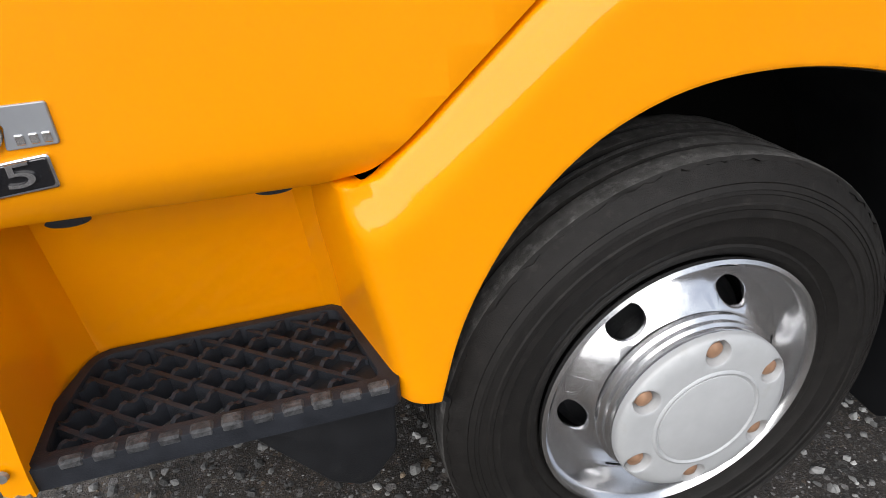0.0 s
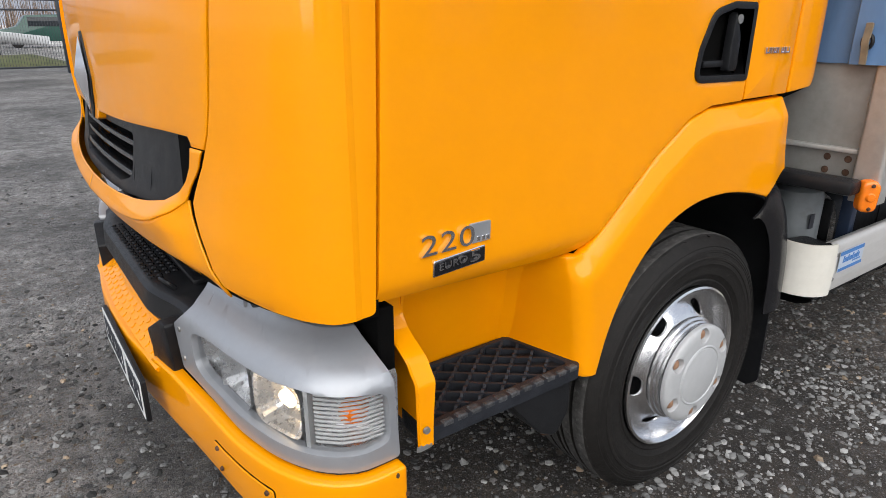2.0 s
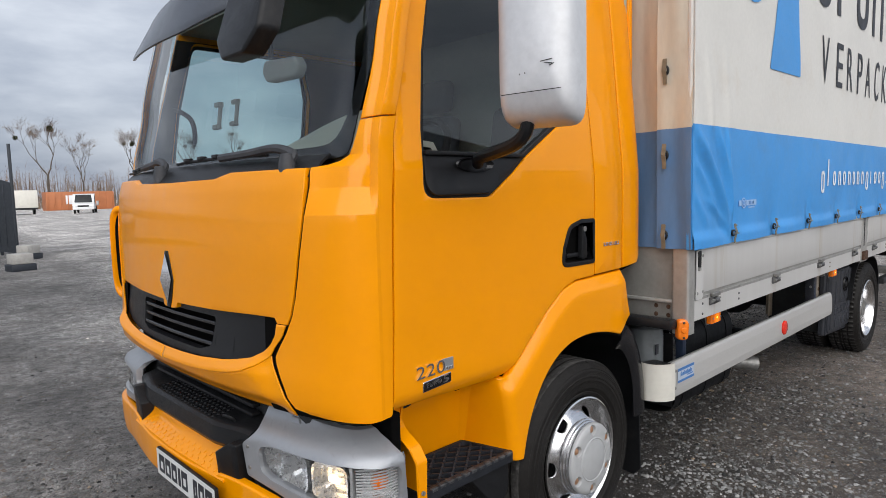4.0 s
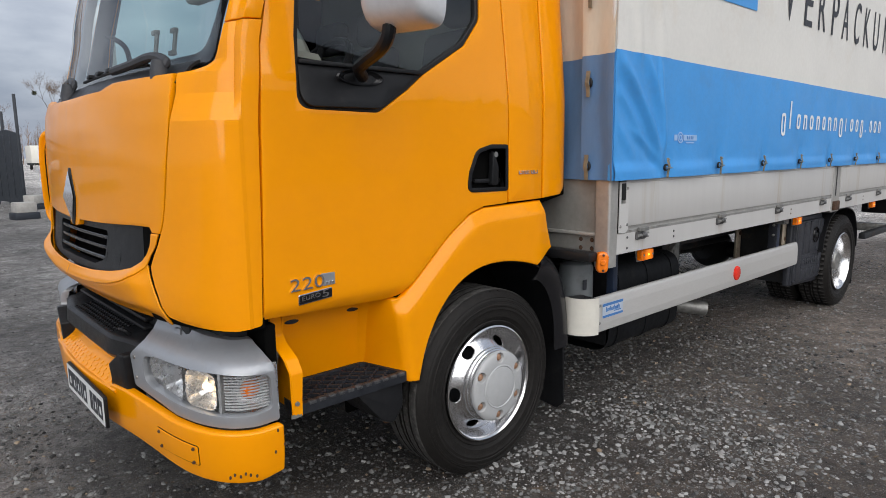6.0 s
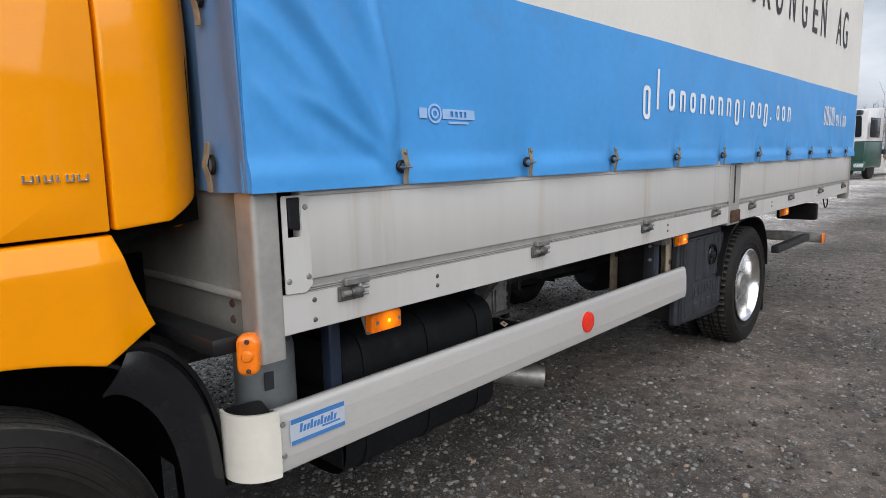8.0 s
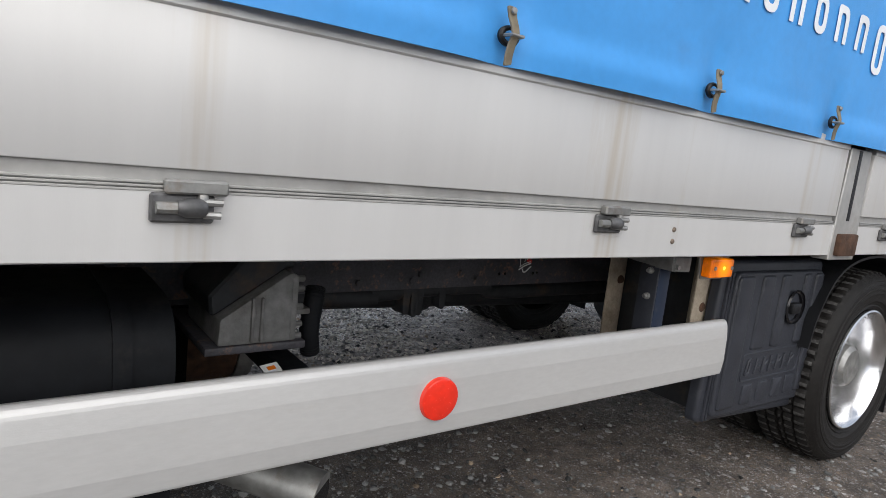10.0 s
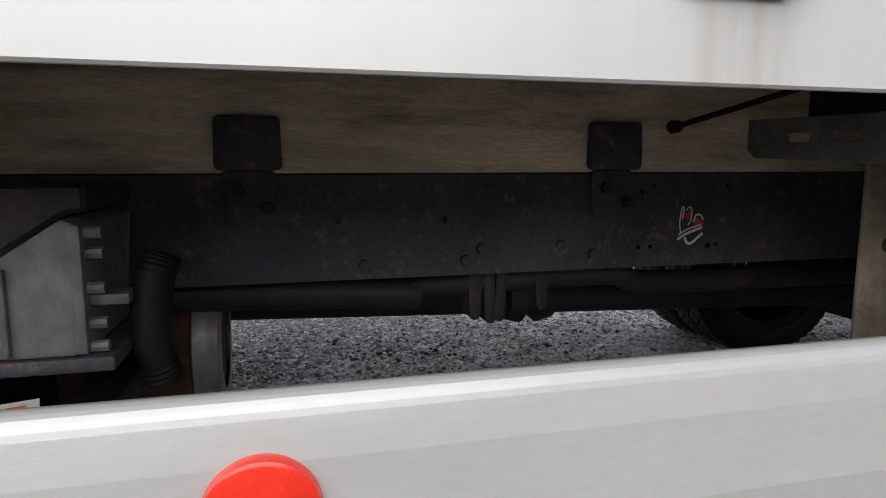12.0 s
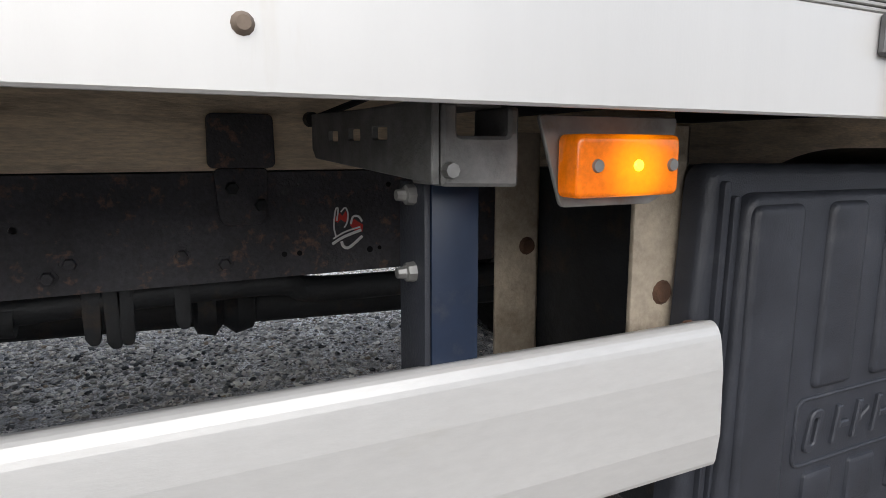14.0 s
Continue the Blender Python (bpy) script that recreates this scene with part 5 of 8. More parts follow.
def black_step(u, v):
    """Top, front edge and underside of the black middle step; u across, v from the back over the edge."""
    t = abs(u - YC) / 0.52
    line = [(-1.04, 0.80), (-1.075, 0.74), (-1.10, 0.702), (-1.16, 0.694), (-1.235, 0.688), (-1.250, 0.678), (-1.254, 0.622), (-1.244, 0.606), (-1.19, 0.60)]
    k = min(int(v * 8), 7)
    f = v * 8 - k
    x, z = line[k][0] * (1 - f) + line[k + 1][0] * f, line[k][1] * (1 - f) + line[k + 1][1] * f
    hump = 0.03 * ramp01(t, 0.66, 0.86) * math.exp(-((x + 1.10) / 0.08) ** 2)
    return Vector((x + 0.04 * ramp01(t, 0.55, 1.0), u, z + hump + 0.0))


bstep = part("bumper_step", sheet(black_step, steps(0.735, 1.765, 44), steps(0, 1, 32), 0.012), BLACK, truck, "black plastic middle step of the bumper")
nubs = bmesh.new()
for i in range(18):
    for j in range(7):
        add(nubs, moved(lathe([(0, 0.005), (0.005, 0.0045), (0.008, 0.0)], 6, "z"), Matrix.Translation((-1.225 + 0.020 * j, 0.98 + 0.031 * i, 0.690 + 0.0022 * j))))
part("step_tread", nubs, BLACK, bstep)
part("tow_hook", tube(smooth_line([(-1.195, 0.86, 0.695), (-1.212, 0.865, 0.712), (-1.218, 0.90, 0.712), (-1.212, 0.92, 0.705)], 4), 0.006, 8), BLACK, bstep)
# added dark block that stands for the shade behind the bumper
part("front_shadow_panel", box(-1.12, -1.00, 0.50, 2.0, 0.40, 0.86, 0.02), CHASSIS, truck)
part("slatted_intake", add(box(-1.16, -1.13, 0.80, 1.70, 0.745, 0.760, 0.004), box(-1.165, -1.13, 0.80, 1.70, 0.715, 0.728, 0.004)), BLACK, truck)

plate = part("plate", slab(rnd([(0.785, 0.398), (1.315, 0.398), (1.315, 0.512), (0.785, 0.512)], 0.008), (), 0.012, lambda u, v, w: Vector((-1.318 - w, u, v)), 0.003, 1), BLACK, truck, "white plate with a black rim and black bars")
part("plate_face", slab(rnd([(0.789, 0.406), (1.311, 0.406), (1.311, 0.508), (0.789, 0.508)], 0.006), (), 0.003, lambda u, v, w: Vector((-1.3195 - w, u, v))), PLATE_WHITE, plate)
for y0, y1 in ((1.232, 1.285), (1.172, 1.222), (1.112, 1.160), (1.078, 1.098), (1.015, 1.066), (0.930, 0.962), (0.872, 0.918), (0.806, 0.860)):
    part("plate_bar", slab([(y0, 0.424), (y1, 0.424), (y1, 0.492), (y0, 0.492)], [[(y0 + 0.012, 0.436), (y1 - 0.012, 0.436), (y1 - 0.012, 0.468), (y0 + 0.012, 0.468)]] if y1 - y0 > 0.03 else (), 0.002, lambda u, v, w: Vector((-1.321 - w, u, v))), INK, plate)
# ---------------------------------------------------------------- wheels
R_TYRE = 0.397


def tyre_mesh(width, blocky):
    """Tyre about the y axis, outer face at y = 0, tread with ribs and grooves."""
    h = width
    side_out = [(0.243, 0.020), (0.250, 0.010), (0.258, 0.006), (0.262, 0.0035), (0.266, 0.006), (0.278, 0.000), (0.280, -0.0025), (0.296, -0.0045), (0.308, -0.006), (0.310, -0.0075), (0.320, -0.0065), (0.322, -0.0085), (0.328, -0.0085), (0.330, -0.006), (0.340, -0.004), (0.341, -0.0052), (0.346, -0.0035), (0.347, -0.005), (0.354, 0.000), (0.356, -0.001), (0.364, 0.005), (0.373, 0.011), (0.381, 0.019)]
    side_out = [(0.243 + (r - 0.243) * 1.077, y) for r, y in side_out]
    side_out += [(0.3925, 0.0185), (0.3955, 0.0205)]
    tread = []
    ribs = [(0.022, 0.058), (0.066, 0.098), (0.106, 0.120 if h > 0.23 else 0.118)] if h else []
    ribs += [(h - b, h - a) for a, b in reversed(ribs[:2])]
    for a, b in ribs:
        tread += [(R_TYRE - 0.009, a - 0.0005), (R_TYRE, a + 0.001), (R_TYRE + 0.001, (a + b) / 2), (R_TYRE, b - 0.001), (R_TYRE - 0.009, b + 0.0005)]
    prof = side_out + tread[1:-1] + [(r, h - y) for r, y in reversed(side_out)]
    n = 180
    bm = lathe(prof, n)
    rng = random.Random(7)
    for v in bm.verts:
        r = math.hypot(v.co.x, v.co.z)
        a = math.atan2(v.co.z, v.co.x)
        k = int((a / (2 * math.pi) + 0.5) * n + 0.5)
        if 0.378 < r < 0.3945:
            f = 1 + rng.uniform(-0.008, 0.002) - (0.008 if k % 2 == 0 else 0.0)
            if blocky and k % 2:
                f -= 0.008
            v.co.x *= f
            v.co.z *= f
            v.co.y += rng.uniform(-0.0025, 0.0015)
        if blocky and r > 0.395 and k % 3 == 0:
            v.co.x *= 0.975
            v.co.z *= 0.975
        if r > 0.38:
            f = 1 + rng.uniform(-0.0016, 0.0008)
            v.co.x *= f
            v.co.z *= f
    for f in bm.faces:
        rs = [math.hypot(v.co.x, v.co.z) for v in f.verts]
        if min(rs) > 0.3935:
            f.material_index = 1
    for v in bm.verts:
        if v.co.z < -0.371:
            v.co.z = -0.371 + (v.co.z + 0.371) * 0.05
    return bm


def rim_disc(holes, r0, r1, y_of, th, name_holes=0.026):
    rad = (r0 + r1) / 2
    loops = []
    for k in range(holes):
        a = 2 * math.pi * k / holes + radians(5)
        c, s = math.cos(a), math.sin(a)
        loops.append([(rad * c + du * c - dv * s, rad * s + du * s + dv * c) for du, dv in circle(0, 0, 0.019, 18, 0.031)])
    return slab(circle(0, 0, r1, 72), [circle(0, 0, r0, 72), *loops], th, lambda u, v, w: Vector((u, y_of(math.hypot(u, v)) - w, v)), 0.003, 2, 0.03)


def front_wheel(m, flip):
    wheel = thing("front_wheel", "", "")
    wheel.parent = truck
    del_keys = [k for k in ("label", "category") if k in wheel]
    for k in del_keys:
        del wheel[k]
    part("tyre", tyre_mesh(0.228, False), [RUBBER, TREAD], wheel, "worn black tyre with dusty grooves")
    flange = lathe([(0.236, 0.045), (0.238, 0.020), (0.247, 0.006), (0.246, 0.000), (0.240, -0.003), (0.234, 0.002), (0.229, 0.012), (0.222, 0.034), (0.212, 0.050), (0.207, 0.056), (0.205, 0.11), (0.19, 0.18)], 96)
    rim = part("rim", flange, CHROME, wheel, "polished steel rim with hand holes")
    cone = table([(0.14, -0.004), (0.165, 0.012), (0.19, 0.036), (0.212, 0.054)])
    part("wheel_disc", rim_disc(6, 0.152, 0.2085, cone, 0.008), CHROME, rim)
    part("hub_collar", lathe([(0.156, 0.002), (0.156, -0.006), (0.150, -0.010), (0.150, -0.018), (0.145, -0.021), (0.145, -0.028), (0.140, -0.031), (0.139, -0.012), (0.10, -0.012), (0.10, 0.1)], 72), CHROME, rim)
    part("brake_drum", lathe([(0.0, 0.10), (0.17, 0.10), (0.185, 0.115), (0.185, 0.19)], 40), CHASSIS, wheel)
    holes = [circle(0.123 * math.cos(a), 0.123 * math.sin(a), 0.0205, 22) for a in [math.pi / 2 + k * math.pi / 3 for k in range(6)]]
    dome = table([(0.0, -0.057), (0.09, -0.057), (0.125, -0.055), (0.138, -0.052), (0.147, -0.046)])
    cap = part("hub_cap", slab(circle(0, 0, 0.147, 72), holes, 0.012, lambda u, v, w: Vector((u, dome(math.hypot(u, v)) - w, v)), 0.004, 2, 0.012), GREY_PLASTIC, wheel, "grey plastic hub cover with six nut openings")
    part("cap_ring", lathe([(0.0, -0.0585), (0.079, -0.0590), (0.082, -0.0580), (0.0835, -0.0555), (0.085, -0.0580), (0.088, -0.0595), (0.091, -0.0585), (0.093, -0.0560)], 72), GREY_PLASTIC, cap)
    for k in range(6):
        a = math.pi / 2 + k * math.pi / 3
        x, z = 0.123 * math.cos(a), 0.123 * math.sin(a)
        cup = lathe([(0.0215, -0.050), (0.020, -0.046), (0.0175, -0.028), (0.015, -0.024), (0.0, -0.024)], 20)
        part("nut_recess", moved(cup, Matrix.Translation((x, 0, z))), GREY_PLASTIC, cap)
        part("wheel_nut", moved(lathe([(0.0, -0.050), (0.008, -0.049), (0.0135, -0.045), (0.0155, -0.036), (0.016, -0.024)], 16), Matrix.Translation((x, 0, z))), RUST_NUT, cap, "brown wheel nut in a round recess")
    wheel.matrix_basis = m
    return wheel


RUST_NUT = mat("brown_nut", (0.36, 0.21, 0.13), 0.42, 0.3, vary=0.2, vscale=60)
RIVET_BROWN = mat("brown_rivet", (0.17, 0.13, 0.10), 0.5, 0.3, vary=0.3, vscale=60)
TANK_BLACK = mat("tank_black_paint", (0.009, 0.010, 0.012), 0.6, vary=0.3, vscale=8, dirt=(0.05, 0.045, 0.04), dscale=9, dcover=0.57, damount=0.4, spec=0.2)
BOTTLE = mat("reservoir_grey_paint", (0.15, 0.165, 0.175), 0.42, vary=0.1, vscale=12, dirt=(0.09, 0.085, 0.075), dscale=14, dcover=0.55, damount=0.5)
TURN = Matrix.Rotation(math.pi, 4, "Z")
near_fw = front_wheel(Matrix.Translation((0.012, 0.228, 0.368)) @ Matrix.Rotation(radians(0.5), 4, "Y"), False)
far_fw = copy_thing(near_fw, Matrix.Translation((0.012, 2 * YC - 0.228, 0.368)) @ TURN)

REAR_X = 4.27


def rear_wheel(m):
    """Twin rear wheel: outer and inner tyre, deep dished rims."""
    wheel = new("rear_wheel")
    wheel.empty_display_size = 0.1
    wheel.parent = truck
    part("tyre", tyre_mesh(0.228, True), [RUBBER, TREAD], wheel, "black block-tread tyre")
    part("tyre", moved(tyre_mesh(0.228, True), Matrix.Translation((0, 0.262, 0))), [RUBBER, TREAD], wheel)
    flange = lathe([(0.236, 0.045), (0.238, 0.020), (0.247, 0.006), (0.246, 0.000), (0.240, -0.003), (0.234, 0.002), (0.229, 0.012), (0.222, 0.034), (0.216, 0.05), (0.212, 0.10), (0.205, 0.15), (0.20, 0.19)], 96)
    rim = part("rim", flange, CHROME, wheel, "deep polished rim")
    cone = table([(0.10, 0.150), (0.15, 0.152), (0.18, 0.162), (0.20, 0.178)])
    part("wheel_disc", rim_disc(8, 0.10, 0.205, cone, 0.008), CHROME, rim)
    part("hub", lathe([(0.0, 0.03), (0.07, 0.03), (0.085, 0.045), (0.088, 0.15), (0.11, 0.155), (0.11, 0.2)], 40), STEEL, wheel)
    for k in range(6):
        a = k * math.pi / 3
        part("wheel_nut", moved(lathe([(0, 0.118), (0.014, 0.118), (0.016, 0.124), (0.017, 0.152)], 6), Matrix.Translation((0.111 * math.cos(a), 0, 0.111 * math.sin(a)))), STEEL, wheel)
    wheel.matrix_basis = m
    return wheel


near_rw = rear_wheel(Matrix.Translation((REAR_X, 0.118, 0.372)))
far_rw = copy_thing(near_rw, Matrix.Translation((REAR_X, 2 * YC - 0.085, 0.372)) @ TURN)
part("front_axle", add(tube([(0.004, 0.42, 0.36), (0.004, 2.08, 0.36)], 0.05, 10), box(-0.4, 0.5, 0.80, 0.88, 0.42, 0.50, 0.01)), CHASSIS, truck)
part("rear_axle", add(tube([(REAR_X, 0.5, 0.372), (REAR_X, 2.0, 0.372)], 0.075, 12), moved(lathe([(0, -0.2), (0.1, -0.18), (0.18, -0.08), (0.19, 0), (0.18, 0.08), (0.1, 0.18), (0, 0.2)], 20, "x"), Matrix.Translation((REAR_X, YC, 0.38)))), CHASSIS, truck)

# ---------------------------------------------------------------- load body: posts, boards, tarpaulin
CAB_PARTS = set(truck.children)
BODY_IN = 0.033
TOP = 3.30
XF, XM0, XM1, XR = 0.560, 3.565, 3.750, 6.82


def flank(y):
    return lambda u, v, w: Vector((u, y - w, v))


for flip in (False, True):
    fix = mirrored if flip else (lambda bm: bm)
    # lower edge rail
    rail = part("edge_rail", fix(slab([(0.612, 0.862), (XR, 0.858), (XR, 0.952), (0.612, 0.958)], (), 0.007, flank(0.0), 0.002, 1)), ALU, truck, "aluminium edge rail of the load bed")
    for x in (0.714, 1.146, 2.745, 4.40, 5.62):
        for z in (0.926, 0.898) if x > 1 else (0.934, 0.885):
            rv = moved(lathe([(0, -0.004), (0.004, -0.004), (0.006, -0.0015), (0.007, 0.001)], 12), Matrix.Translation((x, 0.0, z)))
            part("rivet", fix(rv), RIVET_BROWN if x > 2 else LATCH, rail)
    # drop sides with a ribbed foot
    for x0, x1 in ((0.682, XM0 - 0.004), (XM1 + 0.004, XR - 0.06)):
        bd = part("drop_side", fix(slab(rnd([(x0, 0.987), (x1, 0.983), (x1, 1.186), (x0, 1.190)], 0.003), (), 0.03, flank(-0.004), 0.003, 2)), ALU, truck, "smooth aluminium drop side with faint stains")
        for z in (0.9665, 0.9615, 0.9565):
            part("foot_rib", fix(box(x0, x1, -0.001, 0.02, z - 0.0018, z + 0.0016, 0.0007, 1)), ALU_POST, bd)
        part("top_profile", fix(box(x0, x1, -0.008, 0.03, 1.184, 1.216, 0.003, 1)), ALU, bd)
        part("hinge_gap", fix(box(x0, x1, 0.005, 0.012, 0.950, 0.992, 0)), ALU_POST, bd)
    # end cap plate and lever at the front end
    cap = part("end_plate", fix(slab(rnd([(0.633, 0.961, 0.002), (0.688, 0.958, 0.004), (0.707, 0.974, 0.004), (0.707, 1.188, 0.002), (0.633, 1.188, 0.002)], 0.002), [rnd([(0.646, 1.092), (0.684, 1.092), (0.684, 1.183), (0.646, 1.183)], 0.003)], 0.004, flank(-0.0065), 0.001, 1)), ALU, truck, "riveted aluminium end plate")
    part("lock_lever", fix(slab(rnd([(0.650, 1.112), (0.680, 1.106), (0.681, 1.184), (0.649, 1.184)], 0.004), (), 0.012, flank(-0.009), 0.003, 1)), BLACK, cap)
    for x, z in ((0.696, 1.160), (0.697, 0.995), (0.643, 0.99)):
        part("rivet", fix(moved(lathe([(0, -0.004), (0.006, -0.003), (0.008, 0.001)], 10), Matrix.Translation((x, -0.0065, z)))), STEEL, cap)
    # posts
    post = slab(rnd([(XF, -0.004, 0.014), (0.628, -0.004, 0.01), (0.628, 0.075), (XF, 0.075, 0.01)], 0.005), (), 0.42, lambda u, v, w: Vector((u, v, 1.23 + w)), 0.002, 1)
    part("corner_post", fix(post), ALU_POST, truck, "weathered aluminium corner post")
    mp = part("middle_post", fix(slab(rnd([(XM0, 0.845), (XM1, 0.845), (XM1 - 0.02, 1.195), (XM0 + 0.02, 1.195)], 0.004), (), 0.05, flank(-0.003), 0.004, 1)), ALU_POST, truck, "middle stake post of the load body")
    part("post_slot", fix(slab(rnd([(XM0 + 0.075, 0.97), (XM0 + 0.095, 0.97), (XM0 + 0.095, 1.19), (XM0 + 0.075, 1.19)], 0.003), (), 0.004, flank(-0.0045))), BLACK, mp)
    part("post_latch", fix(box(XM0 + 0.03, XM1 - 0.03, -0.02, 0.0, 0.86, 0.93, 0.006)), RUST, mp)
    part("rear_post", fix(box(XR - 0.05, XR + 0.03, -0.003, 0.08, 0.80, TOP, 0.008)), ALU_POST, truck)

    # drop side latches
    for x in (0.840, 1.675, 2.520, 3.365, 3.975, 4.840, 5.710, 6.560):
        z = 0.946 if x < 3.5 else 0.940
        lt = box(x - 0.058, x + 0.022, -0.010, 0.0, z - 0.030, z + 0.008, 0.003, 1)
        latch = part("drop_latch", fix(lt), LATCH, truck, "galvanised drop side latch")
        keep = box(x - 0.042, x + 0.038, -0.018, 0.0, z + 0.008, z + 0.027, 0.003, 1)
        part("latch_keeper", fix(keep), STEEL, latch)
        part("latch_roller", fix(tube([(x - 0.052, -0.014, z - 0.010), (x - 0.022, -0.014, z - 0.010)], 0.008, 10)), STEEL, latch)
        part("latch_barrel", fix(tube([(x - 0.026, -0.016, z - 0.009), (x - 0.016, -0.017, z - 0.009), (x + 0.002, -0.017, z - 0.009), (x + 0.008, -0.016, z - 0.009)], 0.013, 12, radii=[0.009, 0.013, 0.013, 0.010])), LATCH, latch)
        fork = add(tube([(x + 0.006, -0.016, z - 0.001), (x + 0.030, -0.018, z - 0.001)], 0.005, 8), box(x - 0.001, x + 0.012, -0.020, -0.008, z - 0.018, z + 0.010, 0.004))
        add(fork, tube([(x + 0.006, -0.016, z - 0.018), (x + 0.028, -0.018, z - 0.018)], 0.005, 8))
        part("latch_fork", fix(fork), STEEL, latch)


# tarpaulin: sheets with soft folds
STRAPS = [0.998, 1.565, 2.156, 2.765, 3.37, 3.985, 4.62, 5.22, 5.84, 6.46]


# cloth folds at the front corner: from, to, bow, height, half width
FOLDS = [(0.57, 1.735, 0.95, 1.28, 0.020, 0.020, 0.030), (0.80, 1.74, 0.985, 1.31, 0.022, 0.016, 0.024), (0.555, 1.60, 0.80, 1.36, 0.012, 0.010, 0.026), (0.68, 1.42, 0.96, 1.25, 0.010, 0.008, 0.018), (0.56, 1.45, 0.70, 1.30, 0.0, 0.006, 0.022), (0.90, 1.745, 0.965, 1.45, -0.008, 0.010, 0.016), (0.66, 2.05, 0.74, 1.72, 0.01, 0.008, 0.022), (0.86, 2.1, 0.95, 1.75, -0.01, 0.006, 0.025)]


def fold(x, z):
    """How far the cloth stands off: slanting folds near the front corner, a soft swell elsewhere."""
    d = 0.0
    if x < 1.02:
        for x0, z0, x1, z1, bow, amp, wd in FOLDS:
            ax, az = x1 - x0, z1 - z0
            run = math.hypot(ax, az)
            t = ((x - x0) * ax + (z - z0) * az) / run ** 2
            off = ((x - x0) * az - (z - z0) * ax) / run + bow * math.sin(math.pi * min(max(t, 0), 1))
            d += amp * ramp01(t, -0.12, 0.25) * ramp01(1.12 - t, 0.0, 0.35) * (math.exp(-(off / wd) ** 2) - 0.45 * math.exp(-((off - 1.9 * wd) / (1.5 * wd)) ** 2)) * ramp01(x, 0.552, 0.585) * ramp01(0.998 - x, 0.0, 0.03)
        d += 0.006 * (1 if x < 1.0 else 0)
    for xs_ in STRAPS:
        if abs(x - xs_) < 0.2:
            k = ramp01(1.42 - z, 0.0, 0.18)
            d += k * (-0.006 * math.exp(-((x - xs_) / 0.025) ** 2) + 0.005 * math.exp(-((x - xs_ - 0.06) / 0.03) ** 2) + 0.004 * math.exp(-((x - xs_ + 0.065) / 0.03) ** 2))
    d += 0.004 * math.sin(x * 10.47 + 1.0) * ramp01(1.5 - z, 0, 0.25)
    tie = min(abs(x - s) for s in STRAPS)
    d += (0.002 + 0.009 * ramp01(tie, 0.03, 0.14)) * ramp01(1.285 - z, 0.0, 0.055)
    d += 0.005 * noise.noise((x * 3.1, z * 9.0, 4.0)) * ramp01(1.40 - z, 0.0, 0.12)
    d += 0.0025 * noise.noise((x * 2.0 + z * 5.0, z * 2.0, 9.0))
    d += 0.006 * noise.noise((x * 1.7, z * 1.3, 0.3)) + 0.003 * noise.noise((x * 6, z * 5, 1.3))
    return d


def tarp_side(x, z):
    return Vector((x, -0.018 - fold(x, z), z))


xs = steps(0.545, 0.998, 54) + [1.0015] + steps(1.012, XR + 0.02, 270)
BLUE_Z = 1.750
zs_low, zs_up = steps(1.199, BLUE_Z, 56), steps(BLUE_Z, TOP, 40)
tarp_parts = {}
for flip in (False, True):
    fix = mirrored if flip else (lambda bm: bm)
    lower = part("side_tarpaulin", fix(sheet(tarp_side, xs, zs_low, 0.004)), BLUE_TARP, truck, "blue lower band of the side tarpaulin with soft folds")
    upper = part("side_tarpaulin_top", fix(sheet(tarp_side, xs, zs_up, 0.004)), WHITE_TARP, truck, "off-white upper side tarpaulin, lightly stained")
    tarp_parts[flip] = (lower, upper)
    # hem and overlap seam
    for k in range(10):
        x = STRAPS[k]
        ring = lathe([(0.012, -0.004), (0.018, -0.006), (0.023, -0.003), (0.023, 0.002)], 18)
        eye = part("strap_eye", fix(moved(ring, Matrix.Translation((x, -0.024, 1.246)) @ Matrix.Diagonal((1, 1, 0.75, 1)))), BLACK, lower)
        jig = 0.006 * math.sin(k * 2.3)
        st = slab(rnd([(x - 0.010 + jig, 1.292, 0.004), (x + 0.009 + jig, 1.292, 0.004), (x + 0.008, 1.25), (x + 0.012 + jig, 1.20, 0.003), (x - 0.004 + jig, 1.196, 0.003), (x - 0.008, 1.25)], 0.0), (), 0.004, lambda u, v, w: Vector((u, -0.034 - w - 0.010 * math.exp(-((v - 1.25) / 0.02) ** 2), v)), 0.001, 1, 0.015)
        strap = part("strap", fix(st), STRAP, lower, "worn leather strap through an eyelet")
        part("strap_rivet", fix(moved(lathe([(0, -0.004), (0.005, -0.003), (0.006, 0.0)], 10), Matrix.Translation((x + jig, -0.038, 1.284)))), STEEL, strap)
        part("strap_staple", fix(tube([(x - 0.014, -0.024, 1.245), (x - 0.012, -0.048, 1.245), (x + 0.012, -0.048, 1.245), (x + 0.014, -0.024, 1.245)], 0.003, 6)), STEEL, strap)


def tarp_front(y, z):
    return Vector((0.545 + 0.045 * ramp01(y, 0.135, 0.15) * ramp01(2.5 - y, 0.135, 0.15) - 0.008 * math.sin(z * 5 + y * 9) - 0.012 * noise.noise((y * 4, z * 1.6, 5)) - 0.022 * noise.noise((y * 11, z * 1.7, 8)) * ramp01(0.8 - y, 0.0, 0.3), y, z))


